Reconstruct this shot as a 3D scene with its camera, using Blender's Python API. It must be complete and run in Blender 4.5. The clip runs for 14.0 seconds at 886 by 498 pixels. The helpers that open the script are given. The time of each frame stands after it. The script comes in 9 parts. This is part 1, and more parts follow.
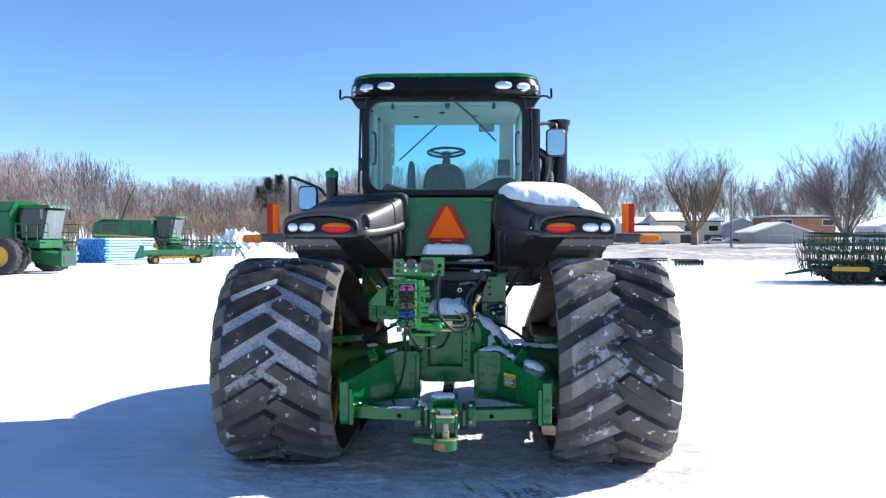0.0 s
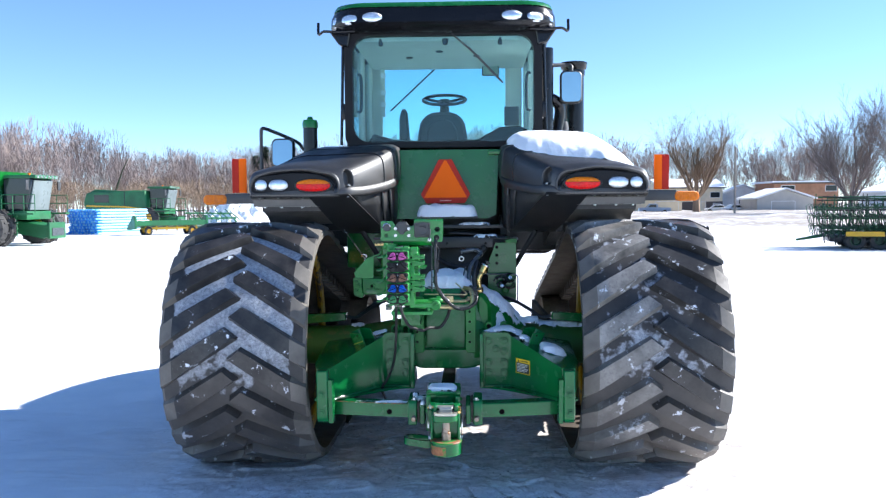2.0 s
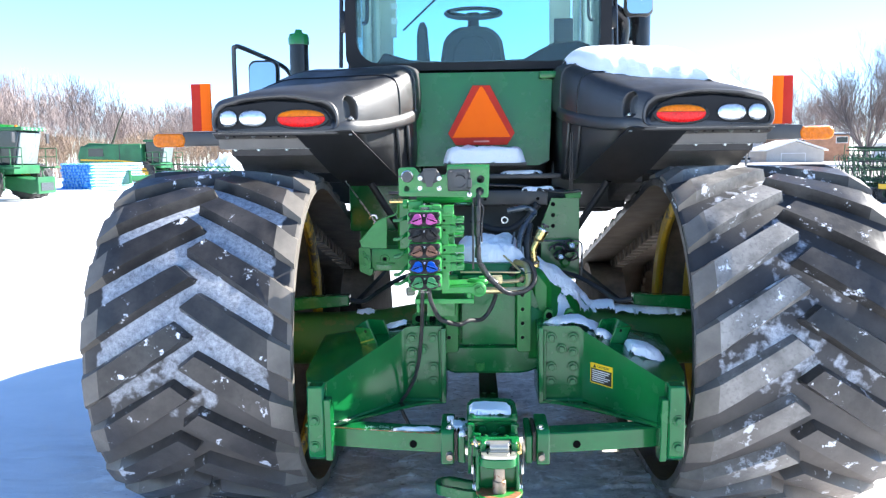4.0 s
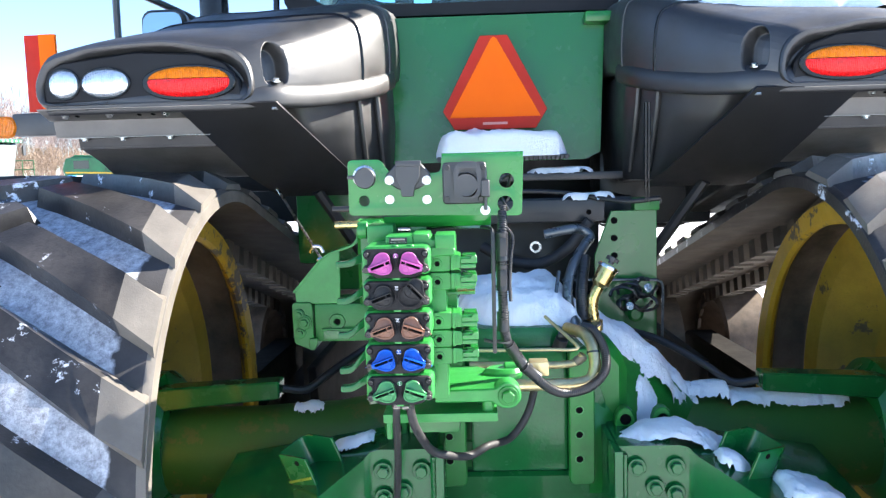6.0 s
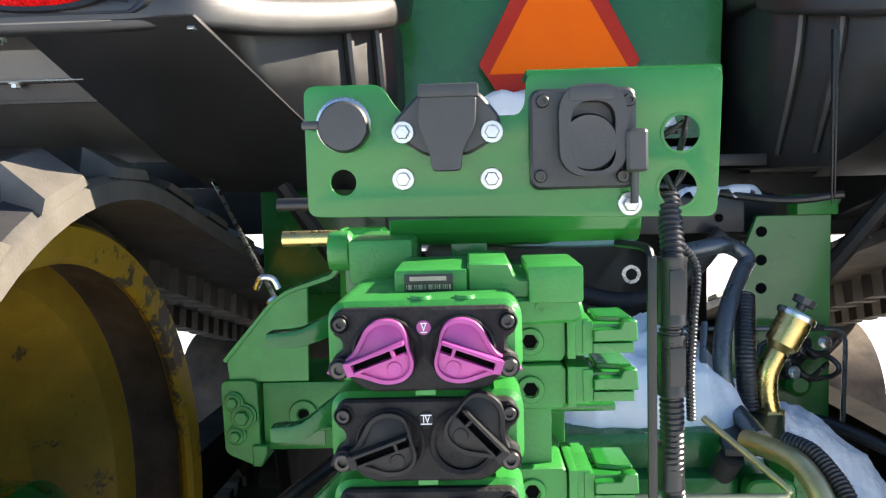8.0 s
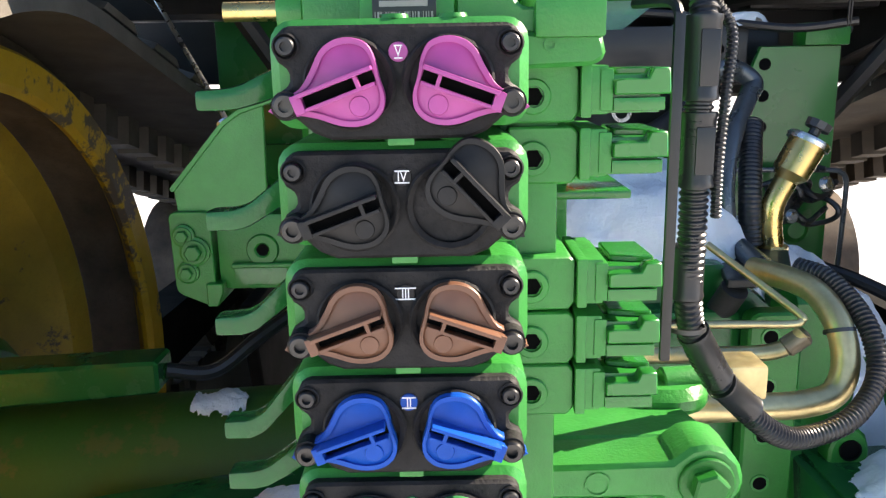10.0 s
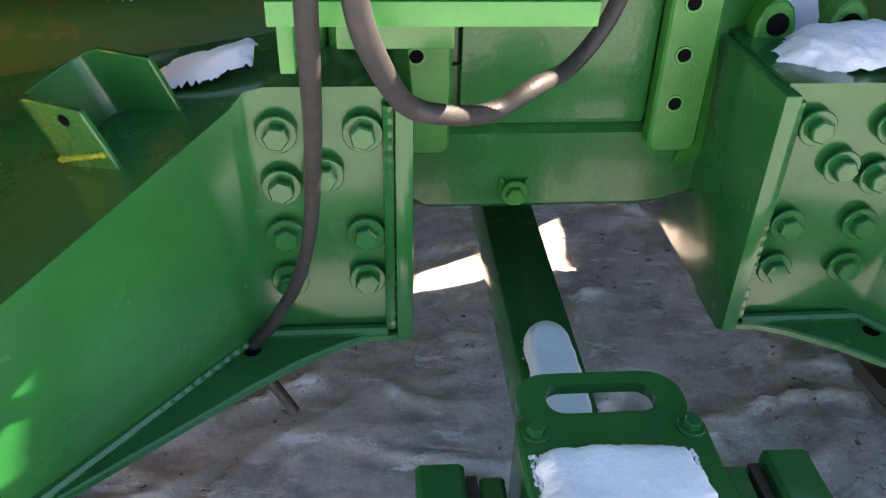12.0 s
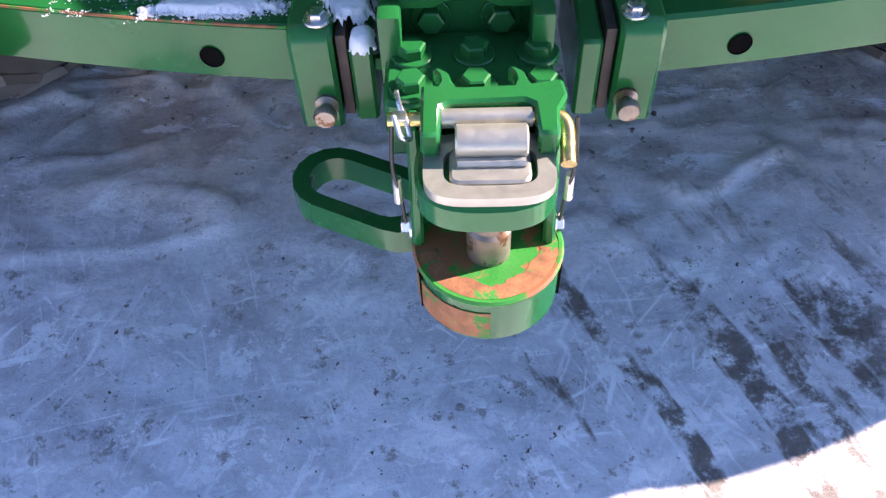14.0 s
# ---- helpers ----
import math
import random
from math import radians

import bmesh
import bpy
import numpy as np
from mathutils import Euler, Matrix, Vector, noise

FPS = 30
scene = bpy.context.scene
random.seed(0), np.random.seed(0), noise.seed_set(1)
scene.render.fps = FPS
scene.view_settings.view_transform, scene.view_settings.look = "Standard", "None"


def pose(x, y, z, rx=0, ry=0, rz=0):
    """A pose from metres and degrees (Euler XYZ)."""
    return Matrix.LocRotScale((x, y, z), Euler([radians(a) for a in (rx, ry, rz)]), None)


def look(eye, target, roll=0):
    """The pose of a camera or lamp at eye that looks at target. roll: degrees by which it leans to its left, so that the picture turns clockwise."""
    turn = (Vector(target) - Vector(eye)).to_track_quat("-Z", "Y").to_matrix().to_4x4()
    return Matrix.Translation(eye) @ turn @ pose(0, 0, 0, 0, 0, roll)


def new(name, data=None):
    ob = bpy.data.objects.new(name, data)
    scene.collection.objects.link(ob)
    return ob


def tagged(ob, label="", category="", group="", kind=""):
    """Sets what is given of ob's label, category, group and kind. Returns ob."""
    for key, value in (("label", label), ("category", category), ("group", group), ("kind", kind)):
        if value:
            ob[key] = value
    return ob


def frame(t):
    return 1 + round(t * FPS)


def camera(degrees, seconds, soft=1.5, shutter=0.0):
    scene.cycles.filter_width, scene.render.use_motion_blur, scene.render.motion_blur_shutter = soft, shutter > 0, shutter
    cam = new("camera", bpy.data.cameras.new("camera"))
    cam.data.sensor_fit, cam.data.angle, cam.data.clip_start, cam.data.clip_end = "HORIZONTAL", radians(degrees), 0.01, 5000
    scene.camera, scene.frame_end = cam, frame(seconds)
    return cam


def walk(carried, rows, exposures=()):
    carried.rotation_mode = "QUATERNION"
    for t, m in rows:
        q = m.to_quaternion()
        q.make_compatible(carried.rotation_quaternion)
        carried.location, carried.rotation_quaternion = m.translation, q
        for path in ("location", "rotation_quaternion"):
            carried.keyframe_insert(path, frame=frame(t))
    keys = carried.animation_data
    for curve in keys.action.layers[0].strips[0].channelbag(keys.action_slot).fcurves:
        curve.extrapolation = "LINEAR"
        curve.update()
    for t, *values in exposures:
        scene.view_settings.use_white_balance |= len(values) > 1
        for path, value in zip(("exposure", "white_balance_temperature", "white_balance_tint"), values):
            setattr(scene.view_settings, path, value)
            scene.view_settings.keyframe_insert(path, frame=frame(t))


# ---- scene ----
cam = camera(57.9, 14.0, 1.3)
METRES, EYE, TILT, LEAN, TURN = 7.0, 2.06, -1.0, 0.0, 2.0
ROWS = [
    (0.0, 0.0, 0.0, 0.0, 0.0, 0.0, -0.0),
    (0.5, 0.0048, 0.0225, -0.0033, 0.22, -0.76, 0.58),
    (1.0, 0.0125, 0.0612, -0.005, 1.01, -0.55, 0.7),
    (1.5, 0.0029, 0.1123, -0.0055, 0.24, 0.24, 0.31),
    (2.0, 0.0012, 0.1732, -0.0095, -0.04, -2.19, 0.47),
    (2.5, 0.0008, 0.224, -0.0116, 2.06, -2.58, 1.42),
    (3.0, -0.0114, 0.2859, -0.0127, 1.57, -3.65, 0.94),
    (5.5, -0.0281, 0.6222, -0.0189, -1.23, -6.26, 1.43),
    (6.0, -0.0274, 0.6854, -0.0194, -0.16, -4.97, 1.58),
    (6.5, -0.0394, 0.7417, -0.02, -0.66, -4.6, 1.12),
    (7.0, -0.0418, 0.7908, -0.0229, 0.38, -3.25, 1.31),
    (9.5, -0.0396, 0.8701, -0.0391, -1.33, -9.24, 1.69),
    (10.0, -0.0411, 0.8693, -0.0449, -2.02, -12.3, 1.14),
    (10.5, -0.042, 0.8676, -0.0503, -2.87, -15.32, 0.68),
    (11.0, -0.0424, 0.8669, -0.0568, -3.5, -19.1, 0.33),
    (11.5, -0.0414, 0.8671, -0.0643, -4.79, -24.84, -0.58),
    (12.0, -0.0402, 0.8656, -0.0743, -6.4, -32.99, -1.26),
    (12.5, -0.0307, 0.8575, -0.0843, -6.88, -40.99, -3.04),
    (13.0, -0.0146, 0.8411, -0.0864, -5.72, -45.46, -1.3),
    (13.5, -0.0127, 0.8171, -0.087, -4.25, -47.98, 1.32),
    (14.0, -0.0057, 0.8017, -0.0957, -2.03, -49.99, 1.68),
]
EXPOSURES = [(0.0, 1.0, 5950, 10), (1.5, 1.15, 5950, 10), (3.0, 1.68, 6150, 9), (5.5, 2.35, 6450, 10), (7.0, 1.92, 6900, 10), (9.5, 1.66, 7750, 12), (10.5, 1.83, 7650, 14), (11.5, 1.92, 7900, 16), (12.0, 2.5, 8500, 22), (12.5, 2.65, 8500, 25), (13.3, 2.32, 7350, 28), (14.0, 1.88, 6850, 28)]
walk(cam, [(t, pose(0.21, 0, EYE, TILT, LEAN, TURN) @ pose(METRES * x, METRES * y, METRES * z, 90 + pitch, roll, yaw)) for t, x, y, z, yaw, pitch, roll in ROWS], EXPOSURES)

# ---- light: low winter sun ahead and to the right, clear sky ----
SUN_TO = Vector((1.42, 0.432, 0.97)).normalized()
sun = new("sun", bpy.data.lights.new("sun", "SUN"))
sun.data.energy, sun.data.angle, sun.data.color = 5.0, radians(0.5), (1.0, 0.94, 0.86)
sun.matrix_world = look((0, 0, 0), -SUN_TO) @ Matrix.Identity(4)
sun.location = (20, 8, 25)
world = bpy.data.worlds.new("sky")
scene.world = world
world.use_nodes = True
wn = world.node_tree.nodes
sky = wn.new("ShaderNodeTexSky")
sky.sky_type, sky.sun_disc = "NISHITA", False
sky.sun_elevation = math.asin(SUN_TO.z)
sky.sun_rotation = math.atan2(SUN_TO.x, SUN_TO.y)
sky.altitude, sky.air_density, sky.dust_density, sky.ozone_density = 300, 0.76, 0.0, 4.6
wn["Background"].inputs["Strength"].default_value = 0.1
world.node_tree.links.new(sky.outputs[0], wn["Background"].inputs["Color"])

# ---- materials ----
def material(name, base, rough=0.5, metal=0.0, var=0.25, scale=8.0, fine=120.0, bump=0.15, bump_scale=200.0, tint=None, coat=0.0, spots=None, spec=0.5):
    """Base colour varied at two scales, a fine bump, uneven gloss; spots = (colour, scale, cut): stains of their own shape."""
    m = bpy.data.materials.new(name)
    m.use_nodes = True
    nt = m.node_tree
    n, l = nt.nodes, nt.links
    b = n["Principled BSDF"]
    co = n.new("ShaderNodeNewGeometry").outputs["Position"]

    def tex(s, detail=4.0, rough_=0.6):
        t = n.new("ShaderNodeTexNoise")
        t.inputs["Scale"].default_value, t.inputs["Detail"].default_value, t.inputs["Roughness"].default_value = s, detail, rough_
        l.new(co, t.inputs["Vector"])
        return t.outputs["Fac"]

    def mix(a, c, f):
        x = n.new("ShaderNodeMix")
        x.data_type = "RGBA"
        for v, i in ((f, 0), (a, 6), (c, 7)):
            if isinstance(v, (tuple, list)):
                x.inputs[i].default_value = (*v[:3], 1)
            elif isinstance(v, float):
                x.inputs[i].default_value = v
            else:
                l.new(v, x.inputs[i])
        return x.outputs[2]

    def span(f, a, c, lo=0.0, hi=1.0):
        r = n.new("ShaderNodeMapRange")
        r.inputs[1].default_value, r.inputs[2].default_value, r.inputs[3].default_value, r.inputs[4].default_value = a, c, lo, hi
        l.new(f, r.inputs[0])
        return r.outputs[0]

    dark = tuple(c * (1 - var) for c in base)
    light = tint or tuple(min(1, c * (1 + var)) for c in base)
    col = mix(dark, light, span(tex(scale), 0.3, 0.7))
    col = mix(col, tuple(c * (1 - var * 0.6) for c in base), span(tex(fine, 2.0), 0.5, 0.75, 0.0, 0.5))
    if spots:
        col = mix(col, spots[0], span(tex(spots[1], 6.0, 0.7), spots[2], spots[2] + 0.04))
    l.new(col, b.inputs["Base Color"])
    l.new(span(tex(scale * 2.3), 0.3, 0.7, max(0.02, rough - 0.08), min(1, rough + 0.1)), b.inputs["Roughness"])
    b.inputs["Metallic"].default_value = metal
    b.inputs["Coat Weight"].default_value = coat
    b.inputs["Coat Roughness"].default_value = 0.09
    b.inputs["Specular IOR Level"].default_value = spec
    if bump:
        bm_ = n.new("ShaderNodeBump")
        bm_.inputs["Strength"].default_value, bm_.inputs["Distance"].default_value = bump, 0.002
        l.new(tex(bump_scale, 3.0), bm_.inputs["Height"])
        l.new(bm_.outputs[0], b.inputs["Normal"])
    return m


def clear_glass(name, colour, alpha_rough=0.02):
    m = bpy.data.materials.new(name)
    m.use_nodes = True
    n, l = m.node_tree.nodes, m.node_tree.links
    out = n["Material Output"]
    tr, gl, mx, fr = n.new("ShaderNodeBsdfTransparent"), n.new("ShaderNodeBsdfGlossy"), n.new("ShaderNodeMixShader"), n.new("ShaderNodeFresnel")
    tr.inputs[0].default_value = (*colour, 1)
    gl.inputs["Roughness"].default_value = alpha_rough
    fr.inputs[0].default_value = 1.45
    l.new(fr.outputs[0], mx.inputs[0])
    l.new(tr.outputs[0], mx.inputs[1])
    l.new(gl.outputs[0], mx.inputs[2])
    l.new(mx.outputs[0], out.inputs[0])
    return m


GREEN = material("green_paint", (0.008, 0.15, 0.021), 0.3, var=0.15, scale=3, bump=0.05, bump_scale=60, coat=0.4, spec=0.45)
WEAR = material("worn_brown_steel", (0.045, 0.03, 0.022), 0.6, var=0.4, scale=30, spots=((0.16, 0.08, 0.04), 30.0, 0.62))
HITCH_GREEN = material("thick_green_enamel", (0.006, 0.118, 0.028), 0.2, var=0.18, scale=4, bump=0.14, bump_scale=55, coat=0.3, spec=0.3)
HOUSING = material("orange_peel_green_enamel", (0.007, 0.115, 0.026), 0.22, var=0.16, scale=6, bump=0.4, bump_scale=95, coat=0.25, spec=0.3)
YELLOW_WORN = material("chipped_yellow_green_edge", (0.25, 0.3, 0.02), 0.55, var=0.5, scale=60, bump=0.5)
CAST = material("green_cast_iron", (0.009, 0.165, 0.021), 0.38, var=0.2, scale=14, bump=0.35, bump_scale=260, coat=0.1, spec=0.4)
STACK = material("bright_green_cast_iron", (0.028, 0.24, 0.045), 0.36, var=0.16, scale=14, bump=0.3, bump_scale=260, coat=0.15, spec=0.4)
SHEET = material("bright_green_sheet_metal", (0.016, 0.20, 0.032), 0.22, var=0.08, scale=3, bump=0.05, bump_scale=80, coat=0.5, spec=0.4)
# dusty green; the yellow wheel's reflection is put in as olive tone and spots
AXLE_GREEN = material("dusty_green_with_olive_reflection", (0.045, 0.175, 0.028), 0.42, var=0.25, scale=5, bump=0.25, bump_scale=70, spots=((0.10, 0.13, 0.03), 6.0, 0.56), tint=(0.045, 0.13, 0.022))
FAR_GREEN = material("green_sheet_metal", (0.014, 0.12, 0.04), 0.45, var=0.3, scale=0.8, fine=9)
IMPLEMENT = material("dark_green_implement_paint", (0.008, 0.05, 0.02), 0.5, var=0.4, scale=1.5, fine=9)
GARAGE = material("pale_grey_siding", (0.5, 0.48, 0.44), 0.8, var=0.1, scale=0.6, fine=5, bump=0.0)
BLACK = material("black_plastic", (0.0115, 0.0113, 0.0115), 0.48, var=0.3, scale=4, bump=0.15, bump_scale=420, spec=1.0)
FRAME_BLACK = material("black_window_frame", (0.009, 0.009, 0.01), 0.5, var=0.2, scale=4, bump=0.05, spec=0.25)
TANK_GREEN = material("dark_green_tank_plastic", (0.010, 0.135, 0.028), 0.25, var=0.12, scale=2, bump=0.02, coat=0.3, spec=0.4)
WHEEL_YELLOW = material("dusty_yellow_wheel_paint", (0.40, 0.25, 0.025), 0.55, var=0.3, scale=4, spots=((0.11, 0.075, 0.04), 6.0, 0.6))
GLOSS = material("black_gloss", (0.009, 0.009, 0.010), 0.2, var=0.2, scale=4, bump=0.02, coat=0.0, spec=0.35)
STEEL_BLACK = material("black_painted_steel", (0.014, 0.014, 0.015), 0.4, var=0.25, scale=5, bump=0.1, coat=0.1)
MOULD = material("black_moulded_cover", (0.016, 0.0155, 0.0155), 0.6, var=0.5, scale=60, bump=0.5, bump_scale=250, spec=0.25)
DARK_ZINC = material("dull_grey_screw_steel", (0.065, 0.063, 0.06), 0.36, metal=0.8, var=0.2, scale=40, bump=0.1)
FLANGE = material("satin_coated_steel", (0.24, 0.225, 0.205), 0.34, metal=0.8, var=0.15, scale=6, bump=0.05)
DIRTY_BLACK = material("dirty_black_frame_steel", (0.018, 0.016, 0.014), 0.85, var=0.4, scale=5, bump=0.2, spec=0.08)
SHELF = material("dusty_grey_shield_paint", (0.125, 0.116, 0.104), 0.42, var=0.2, scale=5, bump=0.08, coat=0.15)
RUBBER = material("black_rubber", (0.017, 0.0165, 0.0165), 0.36, var=0.45, scale=5, fine=45, bump=0.4, bump_scale=90, tint=(0.055, 0.05, 0.046), spots=((0.72, 0.75, 0.8), 11.0, 0.61), spec=0.42)
# paler, dusty copy of the rubber, with sunlight on the lugs in its colour
RUBBER_SUNLIT = material("dusty_sunlit_rubber", (0.055, 0.052, 0.048), 0.46, var=0.5, scale=4, fine=60, bump=0.5, bump_scale=90, tint=(0.33, 0.31, 0.28), spots=((0.75, 0.77, 0.8), 9.0, 0.585), spec=0.7)
# worn rubber, made paler still for sun on rims and lug ends
RUBBER_EDGE = material("worn_sunlit_rubber_edge", (0.13, 0.117, 0.10), 0.6, var=0.25, scale=7, bump=0.3)
RUBBER_DUST = material("dusty_rubber", (0.085, 0.066, 0.048), 0.75, var=0.4, scale=5, bump=0.3)
YELLOW = material("yellow_paint", (0.5, 0.29, 0.012), 0.5, var=0.2, scale=5, spots=((0.10, 0.07, 0.045), 5.0, 0.55))
YELLOW_CLEAN = material("yellow_sheet_metal", (0.62, 0.36, 0.02), 0.5, var=0.15, scale=1.0, fine=9)
DIRT_STEEL = material("dirty_brown_steel", (0.095, 0.066, 0.044), 0.7, var=0.5, scale=9, bump=0.5)
ZINC = material("zinc_plated_steel", (0.62, 0.63, 0.62), 0.28, metal=1.0, var=0.15, scale=20, bump=0.05)
SILVER = material("silver_paint_steel", (0.475, 0.454, 0.381), 0.36, metal=0.7, var=0.12, scale=30, bump=0.15, spots=((0.36, 0.29, 0.2), 38.0, 0.7))
PIN_STEEL = material("worn_brown_pin_steel", (0.3, 0.25, 0.2), 0.4, metal=0.7, var=0.3, scale=30, bump=0.15, spots=((0.16, 0.08, 0.04), 30.0, 0.56))
WORN_GREEN = material("green_paint_worn_to_rust", (0.014, 0.20, 0.024), 0.5, var=0.2, scale=14, bump=0.3, spots=((0.27, 0.10, 0.04), 9.0, 0.5))
BRASS = material("yellow_chromate_steel", (0.72, 0.52, 0.2), 0.28, metal=1.0, var=0.25, scale=15, bump=0.05)
TUBE = material("chromate_tube", (0.66, 0.54, 0.28), 0.36, metal=0.85, var=0.25, scale=18, bump=0.05)
TUBE_DULL = material("dull_brown_weld", (0.30, 0.24, 0.17), 0.45, metal=0.7, var=0.3, scale=30, bump=0.2)
RUST = material("rusted_steel", (0.27, 0.11, 0.045), 0.8, var=0.4, scale=40, bump=0.4, spots=((0.014, 0.20, 0.024), 16.0, 0.53))
HOSE = material("black_hose", (0.02, 0.019, 0.019), 0.6, var=0.3, scale=20, bump=0.3)
CONDUIT = material("black_corrugated_conduit", (0.02, 0.02, 0.022), 0.32, var=0.2, bump=0.02)
CAB_TRIM = material("pale_grey_headliner", (0.66, 0.65, 0.58), 0.8, var=0.1, bump=0.1)
CAB_DARK = material("dark_grey_cab_trim", (0.05, 0.052, 0.055), 0.6, var=0.2)
SEAT = material("grey_seat_fabric", (0.07, 0.07, 0.07), 0.9, var=0.25, scale=30, bump=0.3)
ORANGE = material("fluorescent_orange_sheet", (1.0, 0.15, 0.006), 0.6, var=0.04, bump=0.03, spec=0.12)
RED_BORDER = material("dark_red_reflective_sheet", (0.50, 0.025, 0.012), 0.5, var=0.1, bump=0.03, spec=0.2)
RED_LENS = material("red_lens", (0.80, 0.008, 0.010), 0.25, var=0.35, scale=70, bump=0.8, bump_scale=130, coat=0.1, spec=0.25)
AMBER_LENS = material("amber_lens", (0.95, 0.2, 0.003), 0.25, var=0.3, scale=70, bump=0.8, bump_scale=130, coat=0.1, spec=0.25)
LAMP = material("clear_lamp_reflector", (0.78, 0.80, 0.82), 0.14, metal=0.7, var=0.25, scale=30, bump=0.7, bump_scale=38, coat=1.0)
for lens_mat in (RED_LENS, AMBER_LENS, LAMP):
    # upright flutes pressed into the lens
    ln, ll = lens_mat.node_tree.nodes, lens_mat.node_tree.links
    flute = ln.new("ShaderNodeTexWave")
    flute.wave_type, flute.bands_direction = "BANDS", "X"
    flute.inputs["Scale"].default_value, flute.inputs["Distortion"].default_value = 55.0, 0.6
    ll.new(ln["Geometry"].outputs["Position"], flute.inputs["Vector"])
    ll.new(flute.outputs["Fac"], ln["Bump"].inputs["Height"])
MIRROR = material("mirror_glass", (0.62, 0.72, 0.68), 0.03, metal=1.0, var=0.03, bump=0.0)
GLASS = clear_glass("tinted_cab_glass", (0.80, 0.95, 0.95))
DARK_GLASS = material("dark_window_glass", (0.02, 0.025, 0.03), 0.06, var=0.1, bump=0.0)
FADED = material("faded_pink_print", (0.7, 0.3, 0.25), 0.5, var=0.1, bump=0.0)
WHITE = material("white_print", (0.85, 0.85, 0.85), 0.5, var=0.04, bump=0.0)
DECAL_Y = material("yellow_decal", (0.9, 0.6, 0.02), 0.4, var=0.05, bump=0.0)
HOLE = material("dark_hole", (0.006, 0.006, 0.006), 1.0, var=0.1, bump=0.0, spec=0.0)
DECAL_K = material("black_decal", (0.02, 0.02, 0.02), 0.4, var=0.1, bump=0.0)
CAP_PINK = material("pink_plastic", (0.40, 0.065, 0.27), 0.4, var=0.1, scale=40, bump=0.05)
CAP_BLACK = material("black_cap_plastic", (0.016, 0.016, 0.016), 0.5, var=0.3, scale=40, bump=0.1, spec=0.3)
CAP_BROWN = material("brown_plastic", (0.17, 0.075, 0.042), 0.4, var=0.15, scale=40, bump=0.05)
CAP_BLUE = material("blue_plastic", (0.001, 0.075, 0.40), 0.35, var=0.1, scale=40, bump=0.05, spec=0.2)
CAP_GREEN = material("light_green_plastic", (0.03, 0.21, 0.065), 0.4, var=0.1, scale=40, bump=0.05)
WALL_BEIGE = material("beige_siding", (0.78, 0.68, 0.5), 0.8, var=0.1, scale=0.6, fine=5, bump=0.0)
WALL_WHITE = material("white_siding", (0.8, 0.8, 0.8), 0.8, var=0.08, scale=0.6, fine=5, bump=0.0)
WALL_BROWN = material("brown_brick_siding", (0.42, 0.22, 0.13), 0.85, var=0.25, scale=0.8, fine=6, bump=0.0)
WALL_DARK = material("dark_lower_siding", (0.12, 0.1, 0.09), 0.85, var=0.2, scale=0.6, fine=5, bump=0.0)
TYRE = material("black_tyre_rubber", (0.03, 0.029, 0.028), 0.7, var=0.4, scale=3, fine=20, bump=0.1)
BARK = material("grey_brown_bark", (0.255, 0.205, 0.187), 0.9, var=0.35, scale=0.25, fine=3, bump=0.0)
BARK_GREY = material("dark_grey_bark", (0.18, 0.15, 0.14), 0.9, var=0.3, scale=0.3, fine=3, bump=0.0)
BARK_WARM = material("yellow_brown_twigs", (0.25, 0.18, 0.125), 0.9, var=0.3, scale=0.3, fine=3, bump=0.0)
NEEDLES = material("dark_evergreen_needles", (0.03, 0.045, 0.025), 0.9, var=0.3, scale=0.5, fine=4, bump=0.0)
STEEL_GREY = material("grey_steel_pipe", (0.10, 0.115, 0.125), 0.3, metal=0.6, var=0.2, scale=12, bump=0.05)
# windscreen whose bright reflection is put into a pale base colour
PALE_GLASS = material("pale_reflecting_windscreen", (0.13, 0.16, 0.16), 0.3, var=0.2, scale=0.8, fine=6, bump=0.0)
PIPE_BLUE = material("blue_plastic_pipe", (0.05, 0.3, 0.75), 0.4, var=0.15, scale=1.0, bump=0.0)
PIPE_PALE = material("sunlit_blue_plastic_pipe", (0.3, 0.62, 0.75), 0.4, var=0.15, scale=1.0, bump=0.0)
TRUCK = material("silver_truck_paint", (0.45, 0.5, 0.58), 0.3, var=0.1, scale=1.0, bump=0.0, coat=0.5)
POLE = material("weathered_pole_wood", (0.3, 0.26, 0.22), 0.85, var=0.25, scale=2)


